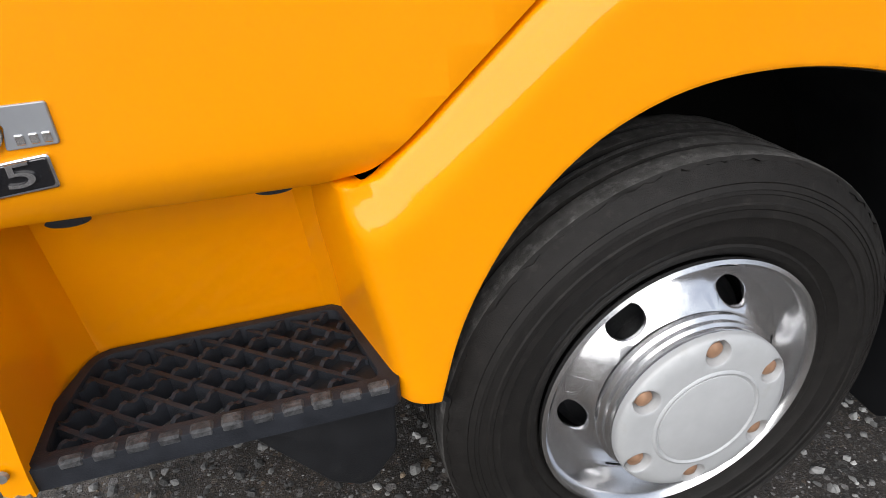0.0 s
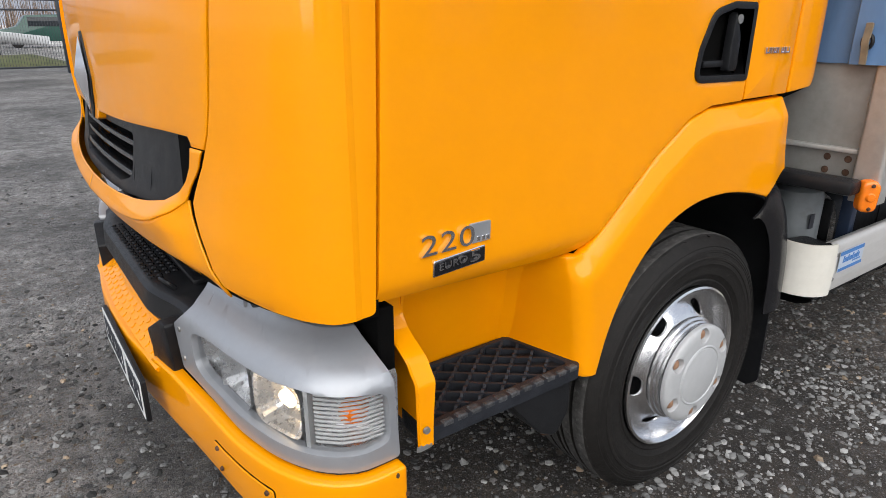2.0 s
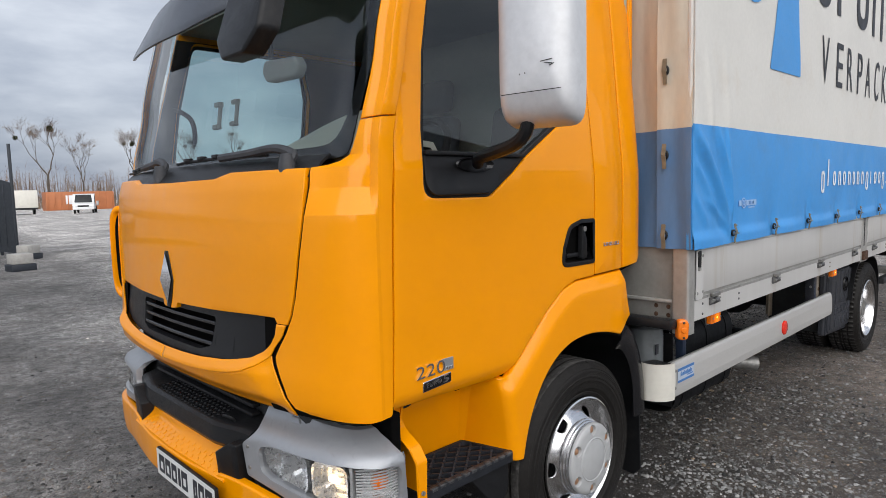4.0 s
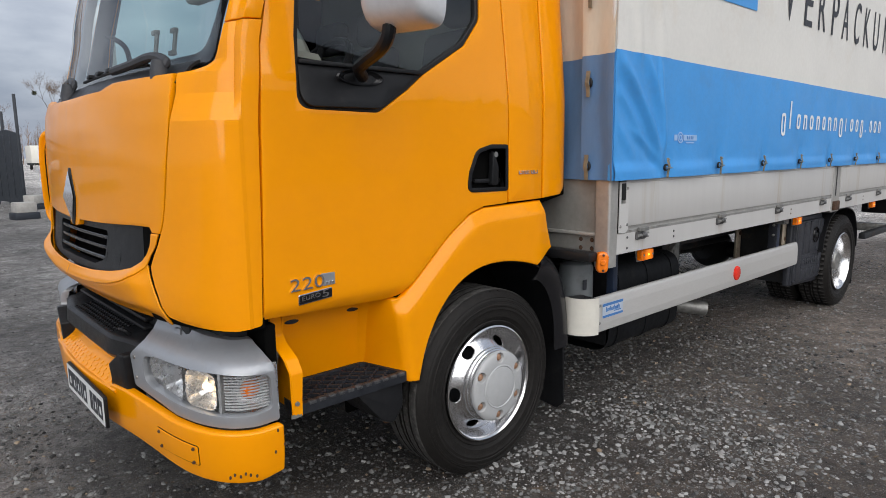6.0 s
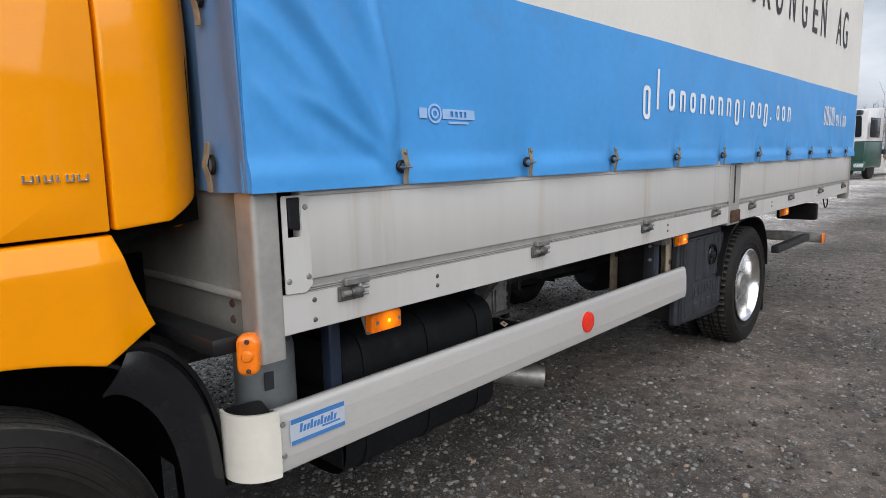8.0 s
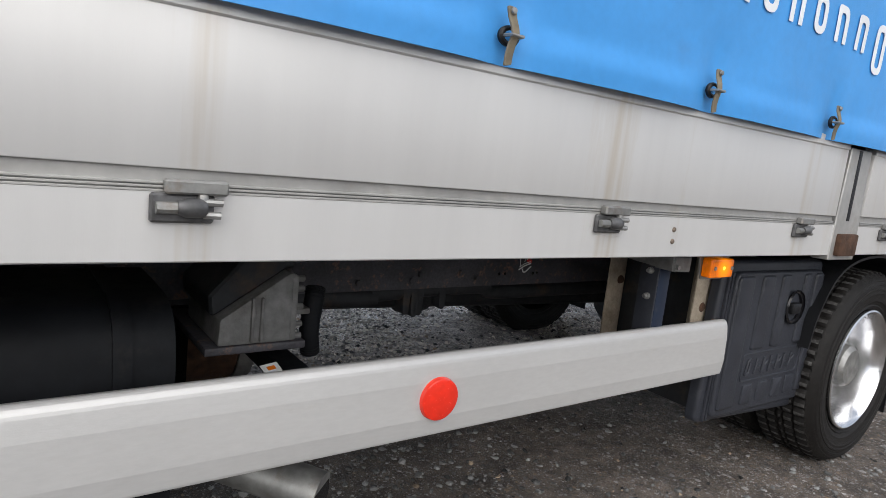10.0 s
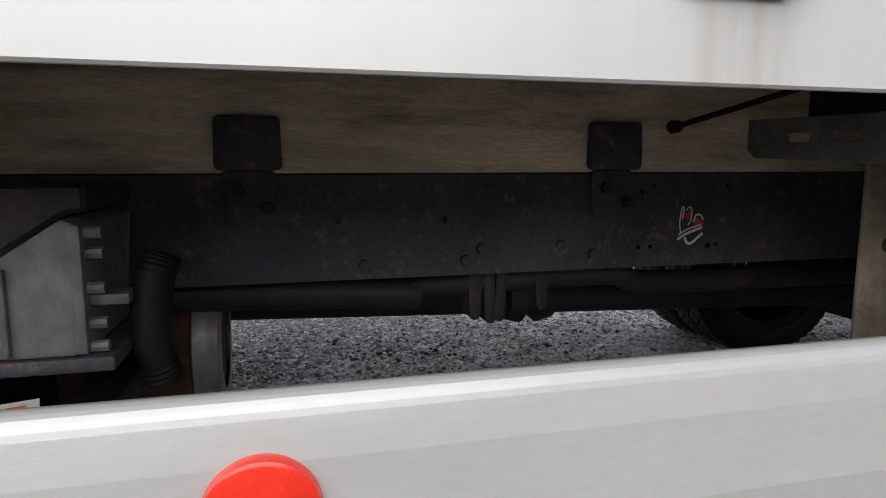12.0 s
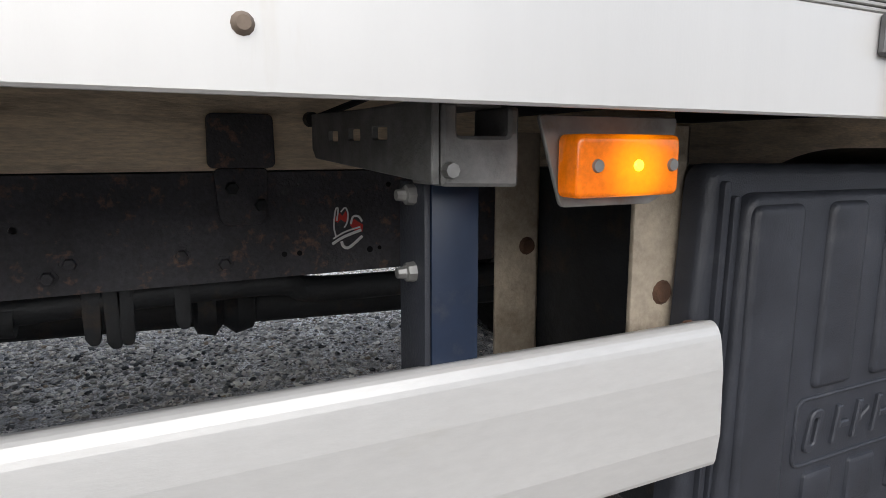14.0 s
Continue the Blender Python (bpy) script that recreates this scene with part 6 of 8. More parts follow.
FRONT_YS = sorted(steps(-0.018, 0.128, 10) + [0.135, 0.139, 0.1425, 0.146, 0.15] + steps(0.17, 0.8, 34) + steps(0.85, 2.34, 32) + [2.35, 2.354, 2.3575, 2.361, 2.365] + steps(2.375, 2.518, 8))
fl = part("front_tarpaulin", sheet(tarp_front, FRONT_YS, steps(1.200, 1.735, 18), 0.004), FRONT_BLUE, truck, "greyed blue band of the front tarpaulin")
fu = part("front_tarpaulin_top", sheet(tarp_front, FRONT_YS, steps(1.735, TOP, 34), 0.004), FRONT_TARP, truck, "brown-stained front tarpaulin")
for z in (1.262, 1.62, 1.99, 2.36):
    for y in (0.098, 2.402):
        e = part("strap_eye", moved(lathe([(0.012, -0.004), (0.018, -0.006), (0.023, -0.003), (0.023, 0.002)], 18, "x"), Matrix.Translation((0.528, y, z)) @ Matrix.Diagonal((1, 0.75, 1, 1))), BLACK, fl if z < 1.7 else fu)
        s = part("strap", slab(rnd([(y - 0.010, z - 0.062, 0.003), (y + 0.008, z - 0.060, 0.003), (y + 0.010, z + 0.05, 0.005), (y - 0.010, z + 0.05, 0.005)], 0.0), (), 0.004, lambda u, v, w: Vector((0.518 - w - 0.010 * math.exp(-((v - z) / 0.02) ** 2), u, v)), 0.001, 1, 0.02), STRAP, fl if z < 1.7 else fu, "leather strap")
for z0, z1, m_ in ((1.200, 1.742, BLUE_TARP), (1.742, TOP, WHITE_TARP)):
    for y, s in ((-0.006, 1), (2.506, -1)):
        part("tarpaulin_corner", tube([(0.556, y, z) for z in steps(z0, z1, 12)], 0.0155, 10), m_, fl, "rounded tarpaulin corner")
part("roof_tarpaulin", sheet(lambda u, v: Vector((u, v, TOP + 0.03 * math.sin(math.pi * (v + 0.018) / 2.536) + 0.01 * math.sin(u * 5.2))), steps(0.545, XR + 0.02, 50), steps(-0.02, 2.52, 16), 0.004), WHITE_TARP, truck)
rear = part("rear_tarpaulin", sheet(lambda u, v: Vector((XR + 0.02, u, v)), steps(-0.02, 2.52, 10), steps(1.2, TOP, 10), 0.004), WHITE_TARP, truck)
part("tail_board", box(XR - 0.02, XR + 0.02, 0.0, 2.5, 0.86, 1.21, 0.005), ALU, truck)
hw = part("head_wall", box(0.590, 0.630, 0.076, 2.424, 0.83, 1.23, 0.004), SHADED_ALU, truck, "aluminium front wall of the load body")
part("head_wall_ledge", box(0.572, 0.592, 0.076, 2.424, 0.945, 0.960, 0.003), ALU_POST, hw)
for y in (0.105, 0.165):
    for z in (0.885, 0.925):
        part("rivet", moved(lathe([(0, -0.005), (0.008, -0.004), (0.011, 0.0)], 10, "x"), Matrix.Translation((0.589, y, z))), RUST, hw)

# print on the near side
low_t, up_t = tarp_parts[False]


def tp(x0, z0, off=0.004):
    return lambda u, v, w: tarp_side(x0 + u, z0 + v) + Vector((0, -off - w, 0))


def spaced_word(text, starts, wide, size, z):
    """Thin condensed capitals, each set out at its own place along the cloth."""
    for ch, x0 in zip(text, starts):
        one = lettering(ch, size, lambda u, v, w: Vector((u, v, w)), 1.0, 0.001)
        lo, hi = min(v.co.x for v in one.verts), max(v.co.x for v in one.verts)
        put = tp(x0, z)
        for v in one.verts:
            v.co = put((v.co.x - lo) / (hi - lo) * wide, v.co.y, v.co.z)
        part("printed_letter", one, INK, up_t, "black printed capital " + ch)


spaced_word("VERPACKUNGEN", (2.36, 2.675, 2.93, 3.20, 3.43, 3.70, 3.955, 4.20, 4.49, 4.79, 5.10, 5.35), 0.135, 0.42, 2.105)
spaced_word("AG", (5.85, 6.075), 0.17, 0.42, 2.105)


def letter_bars(x0, x1, z0, shapes, material, parent, label, fill=0.56, stem=0.16):
    """A row of plain rounded rings, hoops and upright bars: (rise, drop, shape) for each."""
    pitch = (x1 - x0) / len(shapes)
    for k, (up, down, shape) in enumerate(shapes):
        a, wd, t = x0 + pitch * k, pitch * fill, pitch * stem
        if shape == ".":
            up = wd = t
        elif shape == "l":
            wd = t
        lo, hi, r = z0 - down, z0 + up, wd * 0.48
        hole = ()
        if shape == "o":
            outline = rnd([(a, lo, r), (a + wd, lo, r), (a + wd, hi, r), (a, hi, r)], r, 6)
            hole = [rnd([(a + t, lo + t, r - t), (a + wd - t, lo + t, r - t), (a + wd - t, hi - t, r - t), (a + t, hi - t, r - t)], 0.0, 6)]
        elif shape == "n":
            outline = rnd([(a, lo, 0), (a + t, lo, 0), (a + t, hi - t, 0.3 * r), (a + wd - t, hi - t, 0.6 * r), (a + wd - t, lo, 0), (a + wd, lo, 0), (a + wd, hi, r), (a, hi, 0.4 * r)], 0.0, 6)
        else:
            outline = [(a, lo), (a + wd, lo), (a + wd, hi), (a, hi)]
        part("print_bar", slab(outline, hole, 0.001, tp(0, 0), 0, 1, 0.06), material, parent, label)


X = 0.096
row = {"o": (X, 0, "o"), "n": (X, 0, "n"), "d": (X, 0.045, "o"), "l": (0.172, 0, "l"), "i": (X, 0, "l"), ".": (0, 0, ".")}
letter_bars(2.41, 4.69, 1.455, [row[c] for c in "dlonononndiood.oon"], WHITE_INK, low_t, "row of white rings and bars", 0.52, 0.15)
letter_bars(5.60, 6.42, 1.455, [(0.150, 0, "o")] * 4 + [(0.150, 0, "l"), (X, 0, "o"), (X, 0, "l"), (0.13, 0, "l"), (X, 0, "o"), (X, 0, "n")], WHITE_INK, low_t, "short row of white rings and bars", 0.62, 0.18)
letter_bars(2.20, 6.30, 2.565, [(0.46, 0, c) for c in "olonnnonn"], INK, up_t, "tall black rings and bars", 0.72, 0.17)
lg = bmesh.new()
add(lg, slab(rnd([(1.45, 2.085), (1.94, 2.09), (1.87, 2.62), (1.60, 2.62)], 0.01), (), 0.001, tp(0, 0), 0, 1, 0.08))
part("print_block", lg, BLUE_TARP, up_t, "plain blue printed block")
lg2 = slab(circle(1.20, 2.58, 0.20, 40), [circle(1.20, 2.58, 0.11, 40)], 0.001, tp(0, 0), 0, 1, 0.06)
part("print_ring", lg2, BLUE_TARP, up_t, "plain blue printed ring")
lab = bmesh.new()
add(lab, slab([(1.068, 1.374), (1.098, 1.374), (1.098, 1.402), (1.068, 1.402)], (), 0.001, tp(0, 0)))
add(lab, slab(circle(1.128, 1.388, 0.027, 24), [circle(1.128, 1.388, 0.021, 24)], 0.001, tp(0, 0)))
add(lab, slab(circle(1.128, 1.388, 0.014, 24), [circle(1.128, 1.388, 0.008, 24)], 0.001, tp(0, 0)))
word_gap = [[(1.190 + 0.020 * k, 1.380), (1.202 + 0.020 * k, 1.380), (1.202 + 0.020 * k, 1.396), (1.190 + 0.020 * k, 1.396)] for k in range(4)]
add(lab, slab([(1.158, 1.374), (1.300, 1.374), (1.300, 1.402), (1.158, 1.402)], word_gap, 0.001, tp(0, 0)))
add(lab, slab([(1.18, 1.361), (1.27, 1.361), (1.27, 1.367), (1.18, 1.367)], (), 0.001, tp(0, 0)))
part("maker_mark", lab, FAINT_INK, low_t, "small white maker mark of plain shapes")

# ---------------------------------------------------------------- chassis and side guard
for y0, nm in ((0.785, 0), (2 * YC - 0.785 - 0.07, 1)):
    web = slab([(-1.0, 0.600), (6.6, 0.600), (6.6, 0.792), (-1.0, 0.792)], [circle(x, z, 0.0065, 12) for x, z in ((2.315, 0.710), (2.514, 0.708))] if nm == 0 else (), 0.008, flank(y0), 0, 1)
    for z in (0.600, 0.784):
        add(web, box(-1.0, 6.6, y0 + 0.006, y0 + 0.07, z, z + 0.008, 0.001, 1))
    fr = part("frame_rail", web, FRAME, truck, "dark painted frame rail with rust spots")
    part("sub_frame", box(0.64, 6.6, y0 - 0.004, y0 + 0.06, 0.795, 0.972, 0.004), BEAM, truck, "dull metal sub-frame beam above the frame rail")
    if nm == 0:
        for x in (2.165, 2.855, 1.30, 3.75, 5.2):
            bk = part("frame_bracket", add(slab(rnd([(x - 0.056, 0.80), (x + 0.056, 0.80), (x + 0.054, 0.892), (x - 0.054, 0.892)], 0.012), (), 0.02, flank(0.758), 0.004, 2),
                      slab(rnd([(x - 0.040, 0.700, 0.02), (x + 0.040, 0.700, 0.02), (x + 0.046, 0.80), (x - 0.046, 0.80)], 0.012), (), 0.012, flank(0.774), 0.004, 2)), FRAME, fr, "dark mounting bracket with rust")
            for dx in (-0.018, 0.03):
                part("bracket_bolt", moved(lathe([(0, -0.012), (0.010, -0.012), (0.012, 0.0)], 6), Matrix.Translation((x + dx, 0.770, 0.765 if dx < 0 else 0.735))), CHASSIS, fr)
        for x, z, r in ((2.93, 0.755, 0.005), (2.955, 0.768, 0.005), (2.925, 0.642, 0.005), (2.953, 0.642, 0.005), (3.13, 0.765, 0.005), (3.09, 0.64, 0.006), (3.11, 0.642, 0.004)):
            part("frame_hole", moved(lathe([(0, -0.001), (r, -0.001), (r, 0.002)], 14), Matrix.Translation((x, 0.785, z))), BLACK_GLOSS, fr)
        for x, z in ((2.36, 0.628), (2.553, 0.630), (2.585, 0.650), (2.75, 0.652), (2.82, 0.632)):
            part("frame_bolt", moved(lathe([(0, -0.010), (0.009, -0.010), (0.011, -0.002), (0.016, -0.001), (0.017, 0.002)], 6), Matrix.Translation((x, 0.785, z))), FRAME, fr)
        sx, sz = 3.015, 0.655
        red = slab([(sx + 0.002, sz + 0.046), (sx + 0.016, sz + 0.058), (sx + 0.022, sz + 0.052), (sx + 0.028, sz + 0.062), (sx + 0.034, sz + 0.046), (sx + 0.026, sz + 0.040), (sx + 0.018, sz + 0.046), (sx + 0.012, sz + 0.040)], (), 0.001, flank(0.784))
        add(red, slab([(sx + 0.036, sz + 0.034), (sx + 0.044, sz + 0.046), (sx + 0.052, sz + 0.040), (sx + 0.062, sz + 0.034), (sx + 0.060, sz + 0.020), (sx + 0.046, sz + 0.022)], (), 0.001, flank(0.784)))
        st = part("frame_sticker", red, STICKER_RED, fr, "small torn red and white sticker")
        sb = bmesh.new()
        for line, r in (([(0.008, 0.012), (0.004, 0.034), (0.008, 0.064), (0.013, 0.066), (0.010, 0.044)], 0.0016), ([(0.018, 0.060), (0.027, 0.068), (0.032, 0.056), (0.030, 0.040), (0.024, 0.030)], 0.0016), ([(0.037, 0.036), (0.042, 0.050), (0.053, 0.050), (0.060, 0.040)], 0.0022), ([(0.000, 0.000), (0.022, 0.012), (0.058, 0.024)], 0.0030), ([(0.002, 0.010), (0.026, 0.022), (0.056, 0.030)], 0.0018), ([(0.018, 0.004), (0.022, -0.006), (0.034, -0.008), (0.060, 0.012)], 0.0030)):
            add(sb, moved(tube(smooth_line([(sx + u, 0.0, sz + v) for u, v in line], 4), r, 6), Matrix.Translation((0, 0.7832, 0)) @ Matrix.Diagonal((1, 0.25, 1, 1))))
        part("sticker_print", sb, PLATE_WHITE, st)
part("bed_floor", box(0.63, XR, 0.03, 2.47, 0.972, 1.0, 0.003), CHASSIS, truck)
uf = part("bed_underside", box(0.63, 2.335, 0.03, 0.78, 0.966, 0.971, 0.001), BOX_GREY, truck, "dark underside board of the load bed")
part("bed_underside", box(2.338, XR, 0.03, 0.78, 0.966, 0.971, 0.001), BOX_GREY, truck)
for x in (1.0, 1.55, 3.35, 3.9, 4.9, 5.5, 6.1):
    part("cross_member", box(x - 0.03, x + 0.03, 0.03, 2.47, 0.895, 0.965, 0.004), CHASSIS, truck)
part("prop_shaft", tube([(0.6, YC, 0.53), (REAR_X - 0.2, YC, 0.41)], 0.052, 16), CHASSIS, truck)
jt = lathe([(0.05, -0.07), (0.075, -0.06), (0.085, -0.02), (0.06, 0.0), (0.085, 0.03), (0.075, 0.07), (0.05, 0.08)], 20, "x")
part("shaft_joint", moved(jt, Matrix.Translation((2.86, YC, 0.46))), CHASSIS, truck)
part("air_pipe", tube(smooth_line([(1.2, 0.90, 0.590), (2.2, 0.90, 0.560), (2.488, 0.90, 0.545)], 4), 0.034, 12), CHASSIS, truck)
part("air_pipe", tube(smooth_line([(2.47, 0.90, 0.558), (2.70, 0.90, 0.568), (2.86, 0.90, 0.570), (2.95, 0.90, 0.566), (3.03, 0.92, 0.540), (3.4, 0.93, 0.534), (3.95, 0.93, 0.53)], 6), 0.028, 12), CHASSIS, truck)
for x, low in ((2.590, 0.486), (2.624, 0.476), (2.644, 0.480), (2.740, 0.498)):
    part("pipe_hanger", slab(rnd([(x - 0.004, 0.60), (x, low + 0.012, 0.010), (x + 0.008, low, 0.008), (x + 0.022, low, 0.008), (x + 0.026, low + 0.014, 0.010), (x + 0.030, 0.60)], 0.0), (), 0.05, flank(0.872), 0.004, 2), CHASSIS, truck)

# side guard: folded light metal plank with a rounded front end
G = [(0.632, 0.150), (0.637, 0.134), (0.6378, 0.130), (0.6372, 0.1270), (0.6356, 0.1238), (0.6330, 0.1208), (0.6295, 0.1182), (0.6250, 0.1160), (0.6195, 0.1144), (0.6130, 0.1132), (0.592, 0.1100), (0.586, 0.1092), (0.509, 0.1070), (0.474, 0.1110), (0.469, 0.1130), (0.4665, 0.117), (0.466, 0.150)]
gbm = bmesh.new()
rows = []
gx = [0.66] + steps(0.7, 3.260, 20) + [3.271]
for x in gx:
    rows.append([gbm.verts.new((x, y, z)) for z, y in G])
for a, b in zip(rows, rows[1:]):
    for k in range(len(G) - 1):
        gbm.faces.new((a[k], a[k + 1], b[k + 1], b[k]))
gbm.faces.new(rows[-1])
sg = part("side_guard", gbm, GUARD, truck, "pale folded aluminium side guard plank", smooth=5)
curl = sheet(lambda u, v: Vector((0.662 - 0.092 * math.sin(u), 0.200 - (0.200 - (0.109 + 0.006 * abs(v - 0.5))) * math.cos(u), 0.463 + 0.178 * v)), steps(0, math.pi * 0.62, 14), steps(0, 1, 6), 0.008)
cu = part("guard_nose", curl, CREAM, sg, "rounded cream end cap")
for z in (0.515, 0.60):
    part("nose_rivet", moved(lathe([(0, -0.004), (0.006, -0.003), (0.008, 0.001)], 10), Matrix.Translation((0.672, 0.106, z))), STEEL, sg)
part("nose_lid", slab(rnd([(0.567, 0.20), (0.59, 0.14), (0.65, 0.118), (0.68, 0.22), (0.58, 0.24)], 0.02), (), 0.01, on_z(0.638), 0.003, 1), BLACK, sg)
part("red_disc", moved(lathe([(0, -0.008), (0.040, -0.008), (0.044, -0.006), (0.046, 0.0), (0.046, 0.004)], 48), Matrix.Translation((2.197, 0.106, 0.549))), RED, sg, "round red reflector")
gs = part("guard_sticker", slab(rnd([(0.690, 0.535), (0.868, 0.535), (0.868, 0.606), (0.690, 0.606)], 0.002), (), 0.001, flank(0.1035)), STICKER_PALE, sg, "blue and silver maker sticker with unreadable print")
gb = bmesh.new()
add(gb, slab([(0.693, 0.592), (0.866, 0.592), (0.866, 0.605), (0.693, 0.605)], (), 0.001, flank(0.1025)))
add(gb, slab([(0.693, 0.536), (0.866, 0.536), (0.866, 0.547), (0.693, 0.547)], (), 0.001, flank(0.1025)))
for k in range(11):
    x = 0.718 + 0.011 * k
    add(gb, slab([(x, 0.564), (x + 0.0075, 0.564), (x + 0.0115, 0.580 + 0.007 * (k % 3 == 0)), (x + 0.004, 0.580 + 0.007 * (k % 3 == 0))], (), 0.001, flank(0.1025)))
add(gb, slab([(0.79, 0.556), (0.85, 0.556), (0.85, 0.561), (0.79, 0.561)], (), 0.001, flank(0.1025)))
part("sticker_print", gb, STICKER_BLUE, gs)
for x in (0.95, 2.0):
    part("guard_arm", box(x - 0.03, x + 0.03, 0.135, 0.785, 0.495, 0.545, 0.005), TANK_BLACK, truck)


# side marker lamps
def glowing(x, y, z):
    """Amber lens lit from behind by a bulb at a point."""
    m = AMBER.copy()
    nt = m.node_tree
    geo = nt.nodes.new("ShaderNodeNewGeometry")
    far = nt.nodes.new("ShaderNodeVectorMath")
    far.operation = "DISTANCE"
    far.inputs[1].default_value = (x, y + BODY_IN, z)
    nt.links.new(geo.outputs["Position"], far.inputs[0])
    fall = nt.nodes.new("ShaderNodeMapRange")
    fall.interpolation_type = "SMOOTHERSTEP"
    fall.inputs["From Max"].default_value, fall.inputs["To Min"].default_value, fall.inputs["To Max"].default_value = 0.05, 0.85, 0.06
    nt.links.new(far.outputs["Value"], fall.inputs["Value"])
    nt.links.new(fall.outputs["Result"], nt.nodes["Principled BSDF"].inputs["Emission Strength"])
    return m


def side_marker(x, z=0.818, lit=True):
    plate_ = slab(rnd([(x - 0.075, 0.860), (x + 0.080, 0.860), (x + 0.068, 0.79, 0.01), (x + 0.05, 0.782, 0.008), (x - 0.05, 0.782, 0.008)], 0.004), (), 0.004, flank(0.074), 0.001, 1)
    mk = part("marker_bracket", plate_, STEEL, truck)
    lens = slab(rnd([(x - 0.056, z - 0.027), (x + 0.056, z - 0.026), (x + 0.056, z + 0.026), (x - 0.056, z + 0.026)], 0.008), (), 0.026, flank(0.045), 0.005, 3)
    part("marker_lamp", lens, glowing(x + 0.008, 0.047, z), mk, "amber side marker lamp, lit")
    part("lamp_glow", moved(lathe([(0, -0.0012), (0.0035, -0.001), (0.005, 0.0005)], 16), Matrix.Translation((x + 0.008, 0.0445, z)) @ Matrix.Diagonal((1.15, 1, 1, 1))), AMBER_LIT, mk)
    for dx in (-0.036, 0.046):
        part("lamp_screw", moved(lathe([(0, -0.002), (0.005, -0.002), (0.006, 0.001)], 12), Matrix.Translation((x + dx, 0.0445, z))), STEEL, mk)


side_marker(0.985)
side_marker(3.063)
side_marker(4.95)
e0 = part("end_marker_arm", box(0.462, 0.532, 0.03, 0.62, 0.842, 0.886, 0.012), BLACK, truck, "black bracket behind the cab")
em_ = part("end_marker", slab(rnd([(-0.026, -0.046, 0.022), (0.024, -0.046, 0.022), (0.028, 0.030, 0.024), (0.014, 0.048, 0.018), (-0.024, 0.046, 0.022)], 0.012), (), 0.034, lambda u, v, w: Vector((0.527 + 0.72 * u + 0.69 * -w, 0.002 - 0.69 * u - 0.72 * w, 0.838 + v)), 0.010, 3), AMBER_DULL, e0, "amber marker lamp with rounded corners")
for v in (-0.034, 0.034):
    part("lamp_screw", moved(lathe([(0, -0.003), (0.004, -0.003), (0.006, 0.002)], 12), Matrix.Translation((0.527, -0.001, 0.838 + v)) @ Matrix.Rotation(radians(-44), 4, "Z")), RUST, em_)
part("lens_boss", moved(lathe([(0, -0.006), (0.010, -0.005), (0.014, 0.0)], 20), Matrix.Translation((0.527, 0.001, 0.838)) @ Matrix.Rotation(radians(-44), 4, "Z")), AMBER_DULL, em_)

# black tank behind the cab step, reservoir, battery box, exhaust
tk = sheet(lambda u, v: Vector((0.98 + 0.74 * u, 0.47 - 0.22 * math.copysign(abs(math.cos(2 * math.pi * v)) ** 0.4, math.cos(2 * math.pi * v)), 0.495 + 0.235 * math.copysign(abs(math.sin(2 * math.pi * v)) ** 0.4, math.sin(2 * math.pi * v)))), steps(0, 1, 10), steps(0, 1, 40))
ft = part("fuel_tank", tk, TANK_BLACK, truck, "black fuel tank under the load bed")
for x in (1.06, 1.35, 1.62):
    part("tank_strap", sheet(lambda u, v: Vector((x + 0.03 * u, 0.47 - 0.225 * math.copysign(abs(math.cos(2 * math.pi * v)) ** 0.4, math.cos(2 * math.pi * v)), 0.495 + 0.24 * math.copysign(abs(math.sin(2 * math.pi * v)) ** 0.4, math.sin(2 * math.pi * v)))), [0, 1], steps(0, 1, 40), 0.004), TANK_BLACK, ft)
part("tank_post", box(0.872, 0.912, 0.165, 0.205, 0.45, 0.86, 0.004), BLUE_STEEL, truck, "dark painted post beside the tank")
# added near-black panel in place of the shade under the bed
part("underbed_dark_fill", box(1.15, 1.86, 0.72, 0.735, 0.22, 0.60, 0.004), GAP, truck)
part("tank_end", box(0.975, 0.985, 0.27, 0.67, 0.30, 0.70, 0.004), BLACK, ft)
rs = part("air_reservoir", moved(lathe([(0, 0.15), (0.06, 0.148), (0.078, 0.135), (0.084, 0.11), (0.085, -0.12), (0.08, -0.14), (0, -0.15)], 28, "z"), Matrix.Translation((0.745, 0.30, 0.64))), BOTTLE, truck, "grey cylindrical reservoir behind the guard")
part("reservoir_label", slab([(0.695, 0.655), (0.735, 0.655), (0.735, 0.705), (0.695, 0.705)], (), 0.004, flank(0.219)), INK, rs)

bt = part("battery_box", slab(rnd([(1.835, 0.598, 0.006), (1.992, 0.598, 0.006), (2.004, 0.745, 0.008), (1.985, 0.752, 0.008), (1.838, 0.655, 0.01)], 0.006), (), 0.24, flank(0.400), 0.006, 2), CAST, truck, "ribbed cast aluminium housing with a sloping top")
part("housing_lid", slab(rnd([(1.825, 0.652), (1.985, 0.756), (2.005, 0.756), (2.005, 0.79), (1.90, 0.79), (1.82, 0.70)], 0.01), (), 0.22, flank(0.425), 0.006, 1), CHASSIS, bt)
for x in (1.905, 1.925):
    part("housing_rib", box(x - 0.004, x + 0.004, 0.392, 0.41, 0.602, 0.700, 0.003), CAST, bt)
for k, z in enumerate((0.735, 0.712, 0.672, 0.632, 0.605)):
    part("housing_bolt", tube([(1.995, 0.415, z), (2.022, 0.415, z)], 0.007, 8), CAST, bt)
part("housing_flange", box(1.990, 2.004, 0.398, 0.60, 0.60, 0.745, 0.003), CAST, bt)
